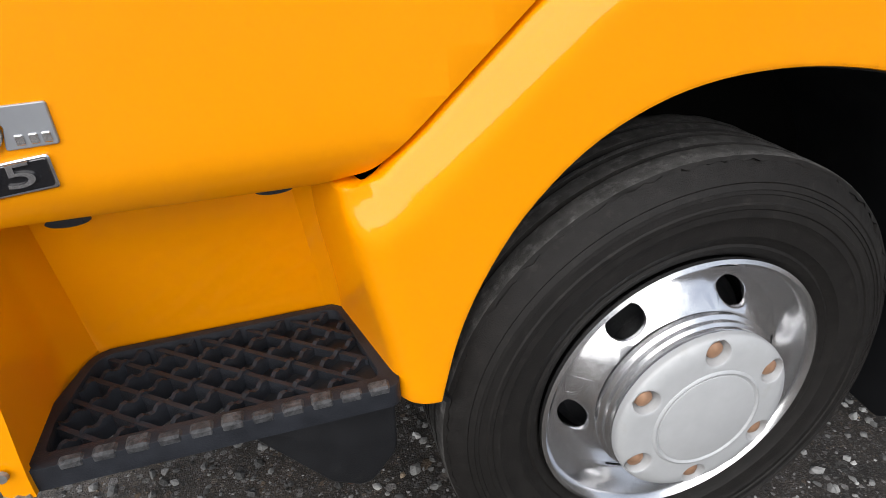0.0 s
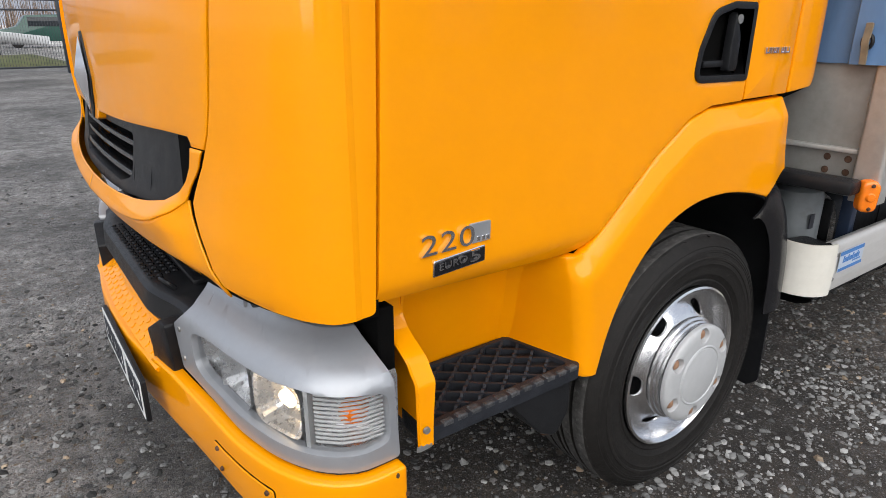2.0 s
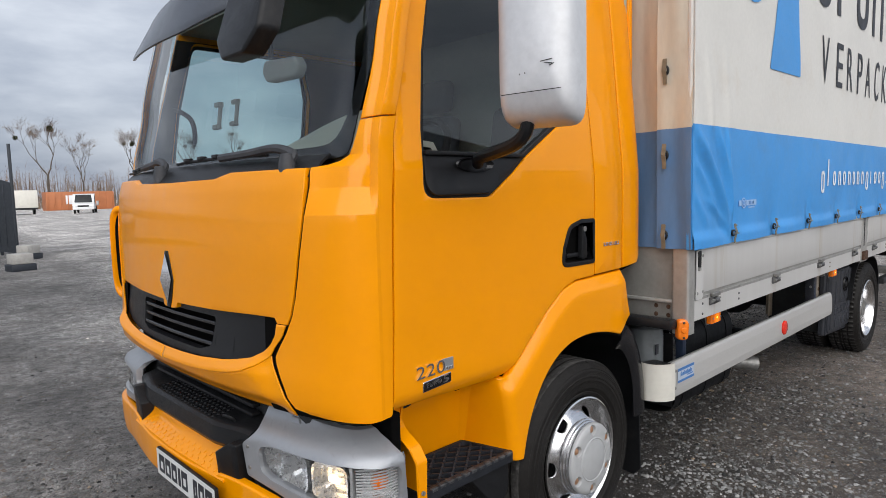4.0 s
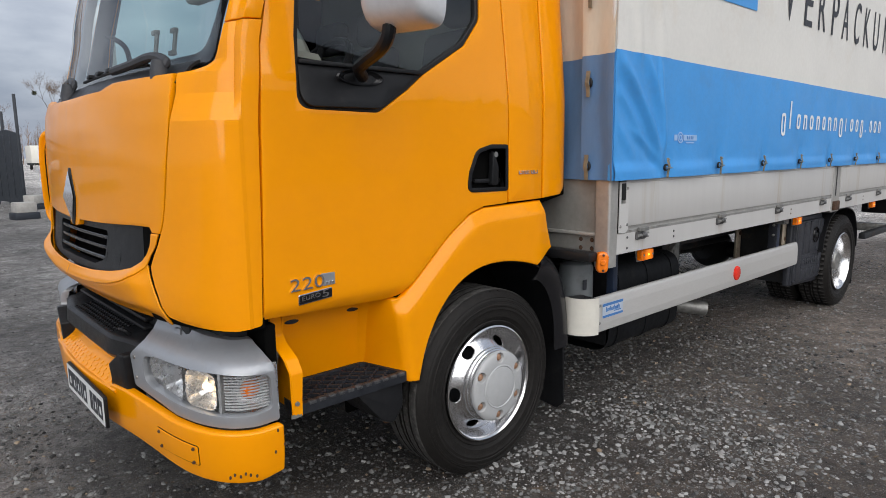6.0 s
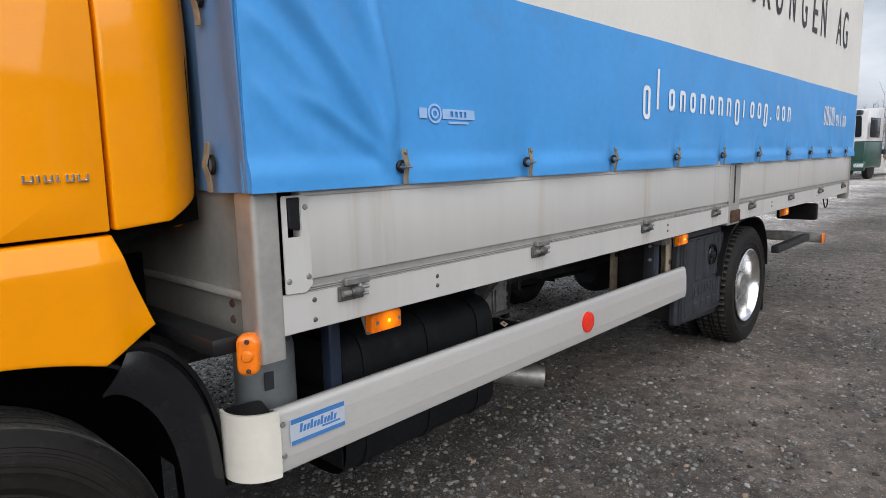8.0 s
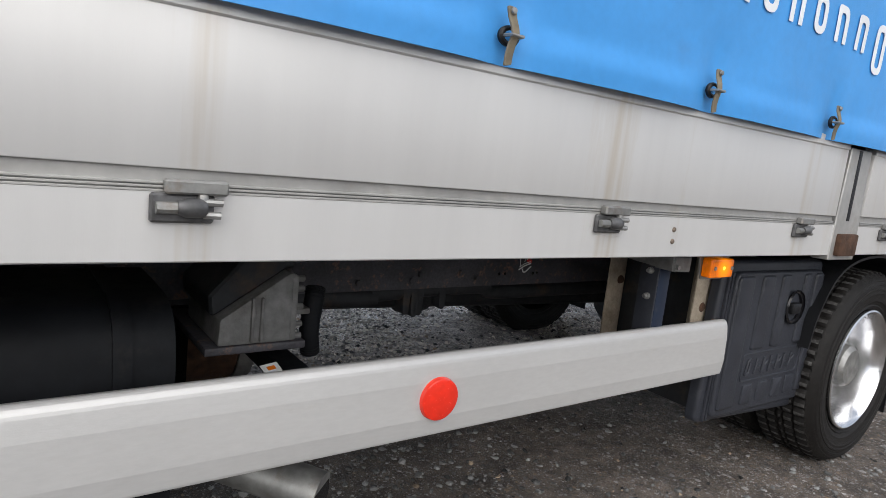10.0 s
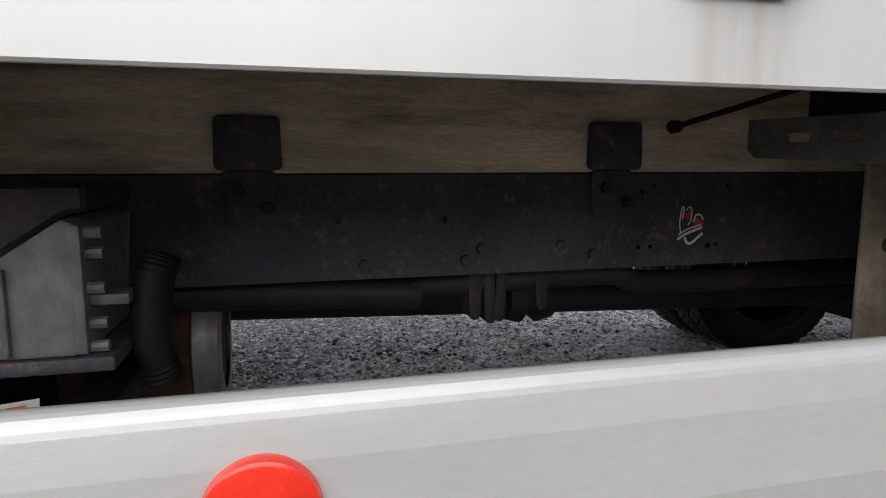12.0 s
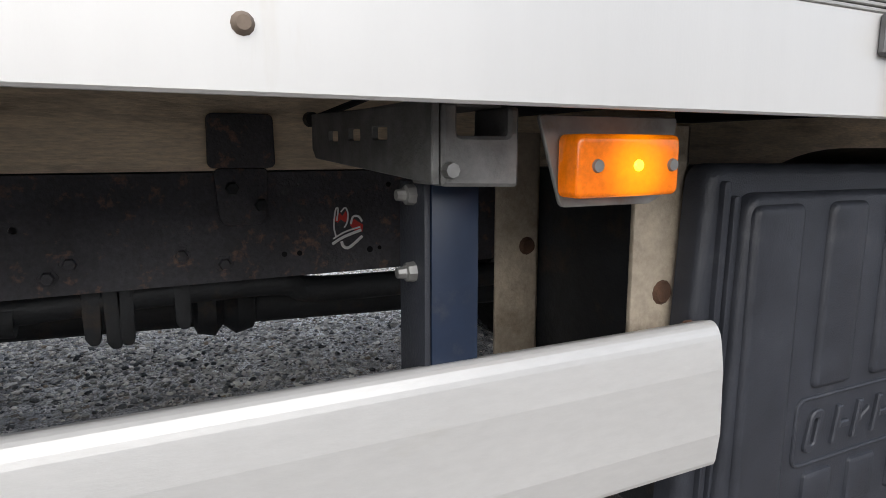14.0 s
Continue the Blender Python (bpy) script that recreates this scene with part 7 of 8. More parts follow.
part("housing_tray", box(1.81, 2.03, 0.40, 0.72, 0.578, 0.596, 0.004), FRAME, bt)
card = part("paper_card", moved(box(-0.022, 0.022, -0.013, 0.013, -0.001, 0.001, 0.0005, 1), Matrix.Translation((1.940, 0.365, 0.553)) @ Matrix.Rotation(radians(18), 4, "Z") @ Matrix.Rotation(radians(28), 4, "X")), PLATE_WHITE, truck, "small white card with a yellow picture")
part("card_print", moved(box(-0.010, 0.010, -0.005, 0.005, 0.001, 0.0018, 0, 1), Matrix.Translation((1.940, 0.365, 0.553)) @ Matrix.Rotation(radians(18), 4, "Z") @ Matrix.Rotation(radians(28), 4, "X")), AMBER_DULL, card)
part("valve_arm", box(2.0, 2.045, 0.42, 0.46, 0.650, 0.664, 0.004), CAST, bt)
hose = bmesh.new()
hp = smooth_line([(2.075, 0.465, 0.700), (2.066, 0.452, 0.67), (2.060, 0.452, 0.60), (2.070, 0.46, 0.545)], 14)
part("corrugated_hose", tube(hp, 0.02, 12, radii=[0.0225 + 0.0013 * (k % 2) for k in range(len(hp))]), TANK_BLACK, truck, "black corrugated hose")
sl = part("silencer", moved(lathe([(0, -0.55), (0.13, -0.545), (0.15, -0.52), (0.15, -0.034), (0.146, -0.030), (0.146, 0.0), (0.12, 0.012), (0, 0.016)], 48, "x"), Matrix.Translation((2.072, 1.02, 0.440))), RUST, truck, "dark rusty silencer drum")
part("silencer_band", moved(lathe([(0.1495, -0.030), (0.1535, -0.028), (0.1535, -0.004), (0.1525, 0.001), (0.1535, 0.006), (0.1535, 0.018), (0.1495, 0.020), (0.10, 0.021)], 48, "x"), Matrix.Translation((2.072, 1.02, 0.440))), STEEL, sl, "dull steel band round the drum")
ex = tube(smooth_line([(1.75, 0.50, 0.37), (1.86, 0.36, 0.36), (1.95, 0.26, 0.345), (2.0, 0.205, 0.335)], 5), 0.045, 20)
part("exhaust_pipe", ex, STEEL, truck, "dull exhaust tail pipe")
part("pipe_mouth", moved(lathe([(0.0, 0.0), (0.040, 0.0)], 20, "x"), Matrix.Translation((2.001, 0.203, 0.335)) @ Matrix.Rotation(radians(-48), 4, "Z")), BLACK_GLOSS, truck)

# guard hanger: slotted arm, end block, blue post, two dull posts
arm = slab([(0.088, 0.804), (0.44, 0.820), (0.455, 0.832), (0.455, 0.876), (0.088, 0.868)], [rnd([(y, 0.840), (y + 0.040, 0.841), (y + 0.040, 0.853), (y, 0.852)], 0.003) for y in (0.185, 0.262, 0.34)], 0.006, lambda u, v, w: Vector((2.898 - w, u, v)), 0.001, 1)
hang = part("hanger_arm", arm, CAST, truck, "grey slotted carrier arm")
part("hanger_top", box(2.899, 2.975, 0.11, 0.45, 0.866, 0.872, 0.002), CAST, hang)
part("hanger_block", slab(rnd([(2.906, 0.802), (2.978, 0.800), (2.978, 0.866), (2.968, 0.866), (2.968, 0.842), (2.920, 0.842), (2.920, 0.868), (2.906, 0.868)], 0.004), (), 0.06, flank(0.086), 0.003, 1), CAST, hang, "galvanised end block")
part("block_screw", moved(lathe([(0, -0.006), (0.006, -0.006), (0.007, 0.002)], 8), Matrix.Translation((2.911, 0.082, 0.815))), STEEL, hang)
bp_ = part("guard_post", box(2.920, 2.968, 0.136, 0.142, 0.47, 0.803, 0.002), BLUE_STEEL, truck, "blue-grey folded steel post")
part("post_flange", box(2.913, 2.9195, 0.1365, 0.195, 0.47, 0.803, 0.002), BOX_GREY, bp_, "dark inner flange of the post")
for z in (0.791, 0.720):
    part("post_bolt", moved(lathe([(0, -0.018), (0.005, -0.018), (0.006, -0.010), (0.009, -0.009), (0.010, 0.0)], 8, "x"), Matrix.Translation((2.914, 0.160, z))), STEEL, bp_)
d1 = part("box_post", add(box(3.235, 3.322, 0.550, 0.558, 0.40, 0.86, 0.002), box(3.316, 3.322, 0.550, 0.60, 0.40, 0.86, 0.002)), POST_METAL, truck, "dull metal post with a rusty bolt")
part("post_bolt", moved(lathe([(0, -0.008), (0.012, -0.008), (0.016, 0.0)], 12), Matrix.Translation((3.297, 0.550, 0.665))), RUST, d1)
d2 = part("box_post", add(box(3.220, 3.304, 0.206, 0.214, 0.48, 0.86, 0.002), box(3.298, 3.304, 0.206, 0.27, 0.48, 0.86, 0.002)), POST_METAL, truck, "dull metal post with a rusty bolt")
part("post_bolt", moved(lathe([(0, -0.004), (0.012, -0.004), (0.016, 0.0)], 12), Matrix.Translation((3.270, 0.206, 0.655))), RUST, d2)
part("box_back_panel", box(3.33, 3.34, 0.22, 0.58, 0.30, 0.80, 0.003), CHASSIS, truck)
cab_ = tube(smooth_line([(2.978, 0.745, 0.885), (3.0, 0.72, 0.895), (3.06, 0.62, 0.925), (3.12, 0.52, 0.955)], 5), 0.006, 8)
add(cab_, moved(lathe([(0, -0.012), (0.012, -0.01), (0.014, 0.008)], 10), Matrix.Translation((2.974, 0.750, 0.884))))
part("cable", cab_, BLACK, truck)

# ribbed tool box ahead of the rear wheel
tb = part("tool_box", add(slab(rnd([(3.290, 0.815, 0.03), (3.950, 0.808, 0.03), (3.935, 0.245, 0.05), (3.262, 0.285, 0.03), (3.277, 0.60, 0)], 0.02), (), 0.038, flank(0.160), 0.014, 3), slab(rnd([(3.345, 0.785, 0.02), (3.940, 0.775, 0.03), (3.925, 0.26, 0.05), (3.335, 0.30, 0.03)], 0.02), (), 0.36, flank(0.196), 0.01, 2)), BOX_GREY, truck, "grey-black ribbed polymer tool box")
lid = part("box_lid", slab(rnd([(3.335, 0.780, 0.03), (3.920, 0.775, 0.03), (3.910, 0.29, 0.03), (3.312, 0.30, 0.03), (3.328, 0.60, 0)], 0.02), (), 0.03, flank(0.140), 0.01, 3), BOX_GREY, tb)
for x0, x1, z0 in ((3.340, 3.428, 0.325), (3.484, 3.558, 0.515), (3.612, 3.668, 0.515), (3.770, 3.815, 0.515), (3.852, 3.905, 0.325)):
    part("lid_rib", slab(rnd([(x0 - 0.006, z0, 0.012), (x1, z0, 0.012), (x1 + 0.004, 0.766, 0.012), (x0, 0.766, 0.016)], 0.01), (), 0.016, flank(0.132), 0.010, 3), BOX_GREY, lid)
for x0 in (3.475, 3.575, 3.675, 3.765):
    part("lid_rib", slab(rnd([(x0, 0.325, 0.008), (x0 + 0.062, 0.325, 0.008), (x0 + 0.064, 0.395, 0.008), (x0 + 0.002, 0.395, 0.008)], 0.008), (), 0.012, flank(0.134), 0.006, 2), BOX_GREY, lid)
field = rnd([(3.448, 0.405, 0.02), (3.830, 0.405, 0.02), (3.835, 0.505, 0.02), (3.452, 0.505, 0.02)], 0.02)
part("mark_field", slab(field, [scaled_loop(field, 0.006)], 0.008, flank(0.1365), 0.003, 2), BOX_GREY, lid)
for z0 in (0.0, 0.018):
    part("box_ridge", slab(rnd([(3.292 + z0, 0.29, 0.006), (3.302 + z0, 0.29, 0.006), (3.318 + z0, 0.795 - z0, 0.006), (3.306 + z0, 0.795 - z0, 0.006)], 0.005), (), 0.014, flank(0.152), 0.005, 2), BOX_GREY, tb)
mk = slab(rnd([(3.470, 0.425, 0.02), (3.495, 0.425, 0.02), (3.512, 0.485, 0.02), (3.482, 0.485, 0.02)], 0.015), [rnd([(3.481, 0.437, 0.01), (3.490, 0.437, 0.01), (3.498, 0.473, 0.01), (3.487, 0.473, 0.01)], 0.008)], 0.008, flank(0.134), 0.002, 1)
for k in range(6):
    x = 3.530 + 0.046 * k
    add(mk, slab([(x, 0.428), (x + 0.010, 0.428), (x + 0.020, 0.482), (x + 0.010, 0.482)], (), 0.008, flank(0.134), 0.002, 1))
    add(mk, slab([(x + 0.014, 0.448), (x + 0.034, 0.448 + 0.012 * (k % 2)), (x + 0.036, 0.458 + 0.012 * (k % 2)), (x + 0.016, 0.458)], (), 0.008, flank(0.134), 0.002, 1))
part("moulded_mark", mk, BOX_GREY, lid, "moulded ring and slanting bars")
part("lid_lock", moved(lathe([(0.058, -0.006), (0.062, 0.0), (0.05, 0.002), (0.048, 0.022), (0.0, 0.024)], 30), Matrix.Translation((3.72, 0.130, 0.65))), BLACK_GLOSS, lid)
part("lock_knob", moved(box(-0.03, 0.03, -0.02, 0.01, -0.02, 0.02, 0.008), Matrix.Translation((3.725, 0.142, 0.645))), BLACK, lid)
part("box_bolt", moved(lathe([(0, -0.01), (0.008, -0.01), (0.009, 0.0), (0.018, 0.002)], 10), Matrix.Translation((3.272, 0.163, 0.612))), RUST, tb)

# rear mudguard, flap, underrun bar, tail lamp
rm = smooth_line([(REAR_X - 0.46, 0, 0.50), (REAR_X - 0.43, 0, 0.62), (REAR_X - 0.33, 0, 0.76), (REAR_X - 0.15, 0, 0.825), (REAR_X + 0.1, 0, 0.83), (REAR_X + 0.32, 0, 0.77), (REAR_X + 0.44, 0, 0.62), (REAR_X + 0.47, 0, 0.45)], 4)
for flip in (False, True):
    fix = mirrored if flip else (lambda bm: bm)
    rg = part("rear_mudguard", fix(sheet(lambda u, v: Vector((rm[u].x, 0.10 + 0.5 * v, rm[u].z)), range(len(rm)), steps(0, 1, 3), 0.01)), BLACK, truck, "black plastic rear mudguard")
    part("rear_flap", fix(slab([(0.12, 0.10), (0.58, 0.10), (0.58, 0.48), (0.12, 0.48)], (), 0.01, lambda u, v, w: Vector((REAR_X + 0.49 + w, u, v)), 0.002, 1)), BLACK, rg)
    part("tail_lamp", fix(box(6.58, 6.66, 0.20, 0.55, 0.60, 0.76, 0.02)), BLACK, truck)
    part("tail_lens", fix(box(6.655, 6.675, 0.22, 0.53, 0.615, 0.745, 0.006)), RED, truck)
ur = part("underrun_bar", box(6.45, 6.55, 0.12, 2.38, 0.405, 0.495, 0.012), STEEL, truck)
for y in (0.70, 1.75):
    part("underrun_arm", box(5.4, 6.5, y, y + 0.06, 0.43, 0.50, 0.008), CHASSIS, ur)
part("underrun_side_arm", box(5.25, 6.2, 0.16, 0.22, 0.455, 0.515, 0.008), CHASSIS, ur)
part("underrun_end", box(6.43, 6.56, 0.108, 0.119, 0.405, 0.495, 0.003), AMBER_DULL, ur)
part("spare_cable", tube(smooth_line([(6.62, 0.16, 0.80), (6.66, 0.15, 0.72), (6.70, 0.14, 0.75), (6.68, 0.14, 0.80)], 6), 0.006, 6), BLACK, truck)
part("brake_can", moved(lathe([(0, -0.12), (0.08, -0.11), (0.095, -0.06), (0.095, 0.06), (0.08, 0.11), (0, 0.12)], 20, "x"), Matrix.Translation((5.35, 0.45, 0.62))), CHASSIS, truck)
# the load body and what hangs under it sit a little to the far side of the cab's middle
for ob in truck.children:
    if ob not in CAB_PARTS:
        ob.location.y += BODY_IN
# ---------------------------------------------------------------- the yard


def gravel_material(name, fines, light, brown):
    """Trodden fines with stones of two sizes sunk into them, thicker in some patches than in others."""
    m = bpy.data.materials.new(name)
    m.use_nodes = True
    nt = m.node_tree
    b = nt.nodes["Principled BSDF"]
    co = nt.nodes.new("ShaderNodeTexCoord")
    warp = nt.nodes.new("ShaderNodeTexNoise")
    warp.inputs["Scale"].default_value = 160
    add_ = nt.nodes.new("ShaderNodeVectorMath")
    add_.operation = "MULTIPLY_ADD"
    add_.inputs[1].default_value = (0.006, 0.006, 0.006)
    nt.links.new(co.outputs["Object"], warp.inputs["Vector"])
    nt.links.new(warp.outputs["Color"], add_.inputs[0])
    nt.links.new(co.outputs["Object"], add_.inputs[2])

    def math_(op, a, c):
        n = nt.nodes.new("ShaderNodeMath")
        n.operation = op
        for i, v in enumerate((a, c)):
            if isinstance(v, (int, float)):
                n.inputs[i].default_value = v
            else:
                nt.links.new(v, n.inputs[i])
        return n.outputs["Value"]

    def noi(scale, detail=6.0):
        n = nt.nodes.new("ShaderNodeTexNoise")
        n.inputs["Scale"].default_value, n.inputs["Detail"].default_value = scale, detail
        nt.links.new(co.outputs["Object"], n.inputs["Vector"])
        return n.outputs["Fac"]

    def ranged(v, a, c, d, e):
        r = nt.nodes.new("ShaderNodeMapRange")
        for k, x in zip(("From Min", "From Max", "To Min", "To Max"), (a, c, d, e)):
            r.inputs[k].default_value = x
        nt.links.new(v, r.inputs["Value"])
        return r.outputs["Result"]

    xyz = nt.nodes.new("ShaderNodeSeparateXYZ")
    nt.links.new(co.outputs["Object"], xyz.inputs["Vector"])
    # paler with growing Y, the border broken up by noise
    far_pale = ranged(math_("ADD", xyz.outputs["Y"], math_("MULTIPLY", noi(0.35, 5.0), 4.0)), 2.7, 4.6, 0.0, 1.0)
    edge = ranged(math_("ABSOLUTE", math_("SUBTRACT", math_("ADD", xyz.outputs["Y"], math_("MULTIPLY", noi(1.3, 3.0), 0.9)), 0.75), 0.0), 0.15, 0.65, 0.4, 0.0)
    patch = math_("MINIMUM", math_("ADD", math_("ADD", ranged(noi(0.7, 8.0), 0.38, 0.66, 0.0, 0.5), math_("MAXIMUM", edge, ranged(xyz.outputs["X"], -2.6, -1.1, 0.65, 0.12))), far_pale), 1.0)
    fine = nt.nodes.new("ShaderNodeHueSaturation")
    fine.inputs["Color"].default_value = (*fines, 1)
    x_gain = ranged(math_("ADD", xyz.outputs["X"], math_("MULTIPLY", noi(0.8, 6.0), 3.0)), 2.0, 5.6, 1.3, 2.0)
    nt.links.new(math_("MULTIPLY", math_("MULTIPLY", x_gain, ranged(noi(260, 4.0), 0.3, 0.7, 0.5, 1.7)), math_("MULTIPLY", ranged(noi(0.5, 6.0), 0.35, 0.65, 0.6, 1.5), ranged(noi(6, 8.0), 0.3, 0.7, 0.55, 1.45))), fine.inputs["Value"])
    pale = nt.nodes.new("ShaderNodeMix")
    pale.data_type = "RGBA"
    pale.inputs["B"].default_value = (0.29, 0.28, 0.268, 1)
    nt.links.new(math_("MULTIPLY", far_pale, 0.75), pale.inputs["Factor"])
    pale.inputs["A"].default_value = (*fines, 1)
    nt.links.new(pale.outputs["Result"], fine.inputs["Color"])
    last, height = fine.outputs["Color"], ranged(noi(300, 3.0), 0.3, 0.7, 0.0, 0.25)
    for scale, lo, hi in ((210, 0.60, 0.15), (120, 0.70, 0.22), (62, 0.88, 0.55), (34, 0.955, 0.82)):
        v = nt.nodes.new("ShaderNodeTexVoronoi")
        v.inputs["Scale"].default_value = scale
        nt.links.new(add_.outputs["Vector"], v.inputs["Vector"])
        sep = nt.nodes.new("ShaderNodeSeparateColor")
        nt.links.new(v.outputs["Color"], sep.inputs["Color"])
        present = math_("GREATER_THAN", sep.outputs["Red"], ranged(patch, 0, 1, lo, hi))
        size = ranged(sep.outputs["Green"], 0, 1, 0.28, 0.55)
        body = math_("MULTIPLY", present, ranged(math_("SUBTRACT", size, v.outputs["Distance"]), 0.0, 0.06, 0.0, 1.0))
        ramp = nt.nodes.new("ShaderNodeValToRGB")
        ramp.color_ramp.interpolation = "LINEAR"
        e = ramp.color_ramp.elements
        e[0].position, e[0].color = 0.0, tuple(c * 0.22 for c in light) + (1,)
        e[1].position, e[1].color = 1.0, (*light, 1)
        e.new(0.45).color = tuple(c * 0.42 for c in light) + (1,)
        e.new(0.72).color = tuple(c * 0.6 for c in brown) + (1,)
        e.new(0.78).color = tuple(c * 0.6 for c in light) + (1,)
        nt.links.new(sep.outputs["Blue"], ramp.inputs["Fac"])
        mx = nt.nodes.new("ShaderNodeMix")
        mx.data_type = "RGBA"
        nt.links.new(body, mx.inputs["Factor"])
        nt.links.new(last, mx.inputs["A"])
        nt.links.new(ramp.outputs["Color"], mx.inputs["B"])
        last = mx.outputs["Result"]
        height = math_("ADD", height, math_("MULTIPLY", body, ranged(sep.outputs["Green"], 0, 1, 0.3, 40.0 / scale)))
    clump = nt.nodes.new("ShaderNodeHueSaturation")
    nt.links.new(last, clump.inputs["Color"])
    rough_clump = nt.nodes.new("ShaderNodeTexNoise")
    rough_clump.inputs["Scale"].default_value, rough_clump.inputs["Detail"].default_value, rough_clump.inputs["Roughness"].default_value = 14.0, 9.0, 0.78
    nt.links.new(co.outputs["Object"], rough_clump.inputs["Vector"])
    # shade around the lorry and light beyond it are painted in by position
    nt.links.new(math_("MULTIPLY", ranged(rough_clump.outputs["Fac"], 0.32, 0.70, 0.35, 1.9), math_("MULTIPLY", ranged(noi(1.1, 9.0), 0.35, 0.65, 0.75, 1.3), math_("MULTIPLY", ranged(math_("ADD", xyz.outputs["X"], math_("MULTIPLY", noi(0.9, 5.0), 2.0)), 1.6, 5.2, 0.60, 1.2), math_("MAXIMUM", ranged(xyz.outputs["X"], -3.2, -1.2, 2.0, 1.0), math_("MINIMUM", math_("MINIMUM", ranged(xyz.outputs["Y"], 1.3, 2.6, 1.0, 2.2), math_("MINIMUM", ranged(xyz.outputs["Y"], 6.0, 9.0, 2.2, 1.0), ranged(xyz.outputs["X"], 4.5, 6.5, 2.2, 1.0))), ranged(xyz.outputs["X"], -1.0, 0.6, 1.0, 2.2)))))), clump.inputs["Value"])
    last = clump.outputs["Color"]
    nt.links.new(last, b.inputs["Base Color"])
    b.inputs["Roughness"].default_value = 0.72
    bp = nt.nodes.new("ShaderNodeBump")
    bp.inputs["Strength"].default_value, bp.inputs["Distance"].default_value = 1.0, 0.012
    nt.links.new(height, bp.inputs["Height"])
    nt.links.new(bp.outputs["Normal"], b.inputs["Normal"])
    return m


GRAVEL = gravel_material("gravel_ground", (0.042, 0.034, 0.028), (0.34, 0.325, 0.315), (0.28, 0.20, 0.13))
STONE = mat("gravel_stone", (0.135, 0.135, 0.132), 0.8, vary=0.15, vscale=40, island=0.85, bump=0.3, bscale=150)
STONE_WARM = mat("gravel_stone_brown", (0.27, 0.21, 0.15), 0.8, vary=0.15, vscale=40, island=0.6, bump=0.3, bscale=150)


def ground_z(x, y):
    return 0.012 * noise.noise((x * 0.6, y * 0.6, 0)) + 0.006 * noise.noise((x * 2.2, y * 2.2, 3)) - 0.006


def ground_mesh():
    near_x, near_y = steps(-9, 12, 130), steps(-5, 10, 95)
    xs_ = [-600, -200, -80, -40, -20, -13] + near_x + [16, 25, 45, 90, 250, 600]
    ys_ = [-600, -200, -80, -30, -14, -8] + near_y + [14, 20, 32, 55, 100, 250, 600]
    return sheet(lambda x, y: Vector((x, y, ground_z(x, y) if -9 <= x <= 12 and -5 <= y <= 10 else -0.006)), xs_, ys_)


tagged(part("ground", ground_mesh(), GRAVEL, None), "dark grey gravel yard with damp trodden patches and painted shade", "ground", kind="structure")


def stones(name, count, spans, sizes, material, seed):
    """Loose stones: squashed, chipped lumps of few faces, thrown over stretches of the yard."""
    rng = random.Random(seed)
    base = []
    for _ in range(10):
        bm = bmesh.new()
        bmesh.ops.create_icosphere(bm, subdivisions=1, radius=1.0)
        for v in bm.verts:
            v.co *= rng.uniform(0.55, 1.2)
        base.append(([v.co.copy() for v in bm.verts], [[v.index for v in f.verts] for f in bm.faces]))
        bm.free()
    verts, faces = [], []
    weights = [s[4] for s in spans]
    for _ in range(count):
        x0, x1, y0, y1, _w = rng.choices(spans, weights)[0]
        x, y = rng.uniform(x0, x1) + rng.gauss(0, 0.3), rng.uniform(y0, y1) + rng.gauss(0, 0.15)
        if noise.noise((x * 0.9, y * 0.9, 7.0)) < rng.uniform(-0.55, 0.25):
            continue
        s = sizes[0] + (sizes[1] - sizes[0]) * rng.random() ** 3.2
        vs, fs = rng.choice(base)
        m = Matrix.Rotation(rng.uniform(0, 6.28), 3, "Z") @ Matrix.Rotation(rng.uniform(-0.5, 0.5), 3, "X") @ Matrix.Diagonal((s * rng.uniform(0.8, 1.4), s, s * rng.uniform(0.45, 0.8)))
        o = Vector((x, y, ground_z(x, y) + s * 0.15))
        k = len(verts)
        verts += [m @ v + o for v in vs]
        faces += [[i + k for i in f] for f in fs]
    me = bpy.data.meshes.new(name)
    me.from_pydata([tuple(v) for v in verts], [], faces)
    me.materials.append(material)
    return tagged(new(name, me), "loose grey gravel stones scattered over the yard", "gravel", kind="stuff")


stones("gravel", 52000, [(0.3, 2.6, -0.25, 0.75, 0.3), (-2.0, 3.0, -0.7, 2.6, 3), (3.0, 8.0, -1.2, 3.5, 2), (1.0, 4.5, 1.2, 2.6, 0.6), (-7, -1.2, -1, 6, 2)], (0.003, 0.0155), STONE, 3)
stones("gravel_brown", 3500, [(-2.0, 3.0, -0.7, 2.6, 3), (3.0, 8.0, -1.2, 3.5, 2), (1.0, 4.5, 1.2, 5.0, 2), (-7, -1.2, -1, 6, 1)], (0.003, 0.016), STONE_WARM, 5)
STONE_LIGHT = mat("gravel_stone_light", (0.24, 0.24, 0.235), 0.8, vary=0.15, vscale=40, island=0.6, bump=0.3, bscale=150)
stones("gravel_light", 27000, [(-9.0, -0.9, -2.0, 8.0, 3.4), (-2.0, 1.2, -0.9, 0.6, 0.6), (0.2, 0.95, -0.7, 0.3, 2.0), (1.5, 6.5, -2.2, 0.2, 0.5)], (0.0025, 0.015), STONE_LIGHT, 11)
# stones seen beneath the bed: light from the far side raises their colour
STONE_FAR_LIT = mat("gravel_stone_far_lit", (0.60, 0.565, 0.51), 0.85, vary=0.15, vscale=40, island=0.5, bump=0.3, bscale=150)
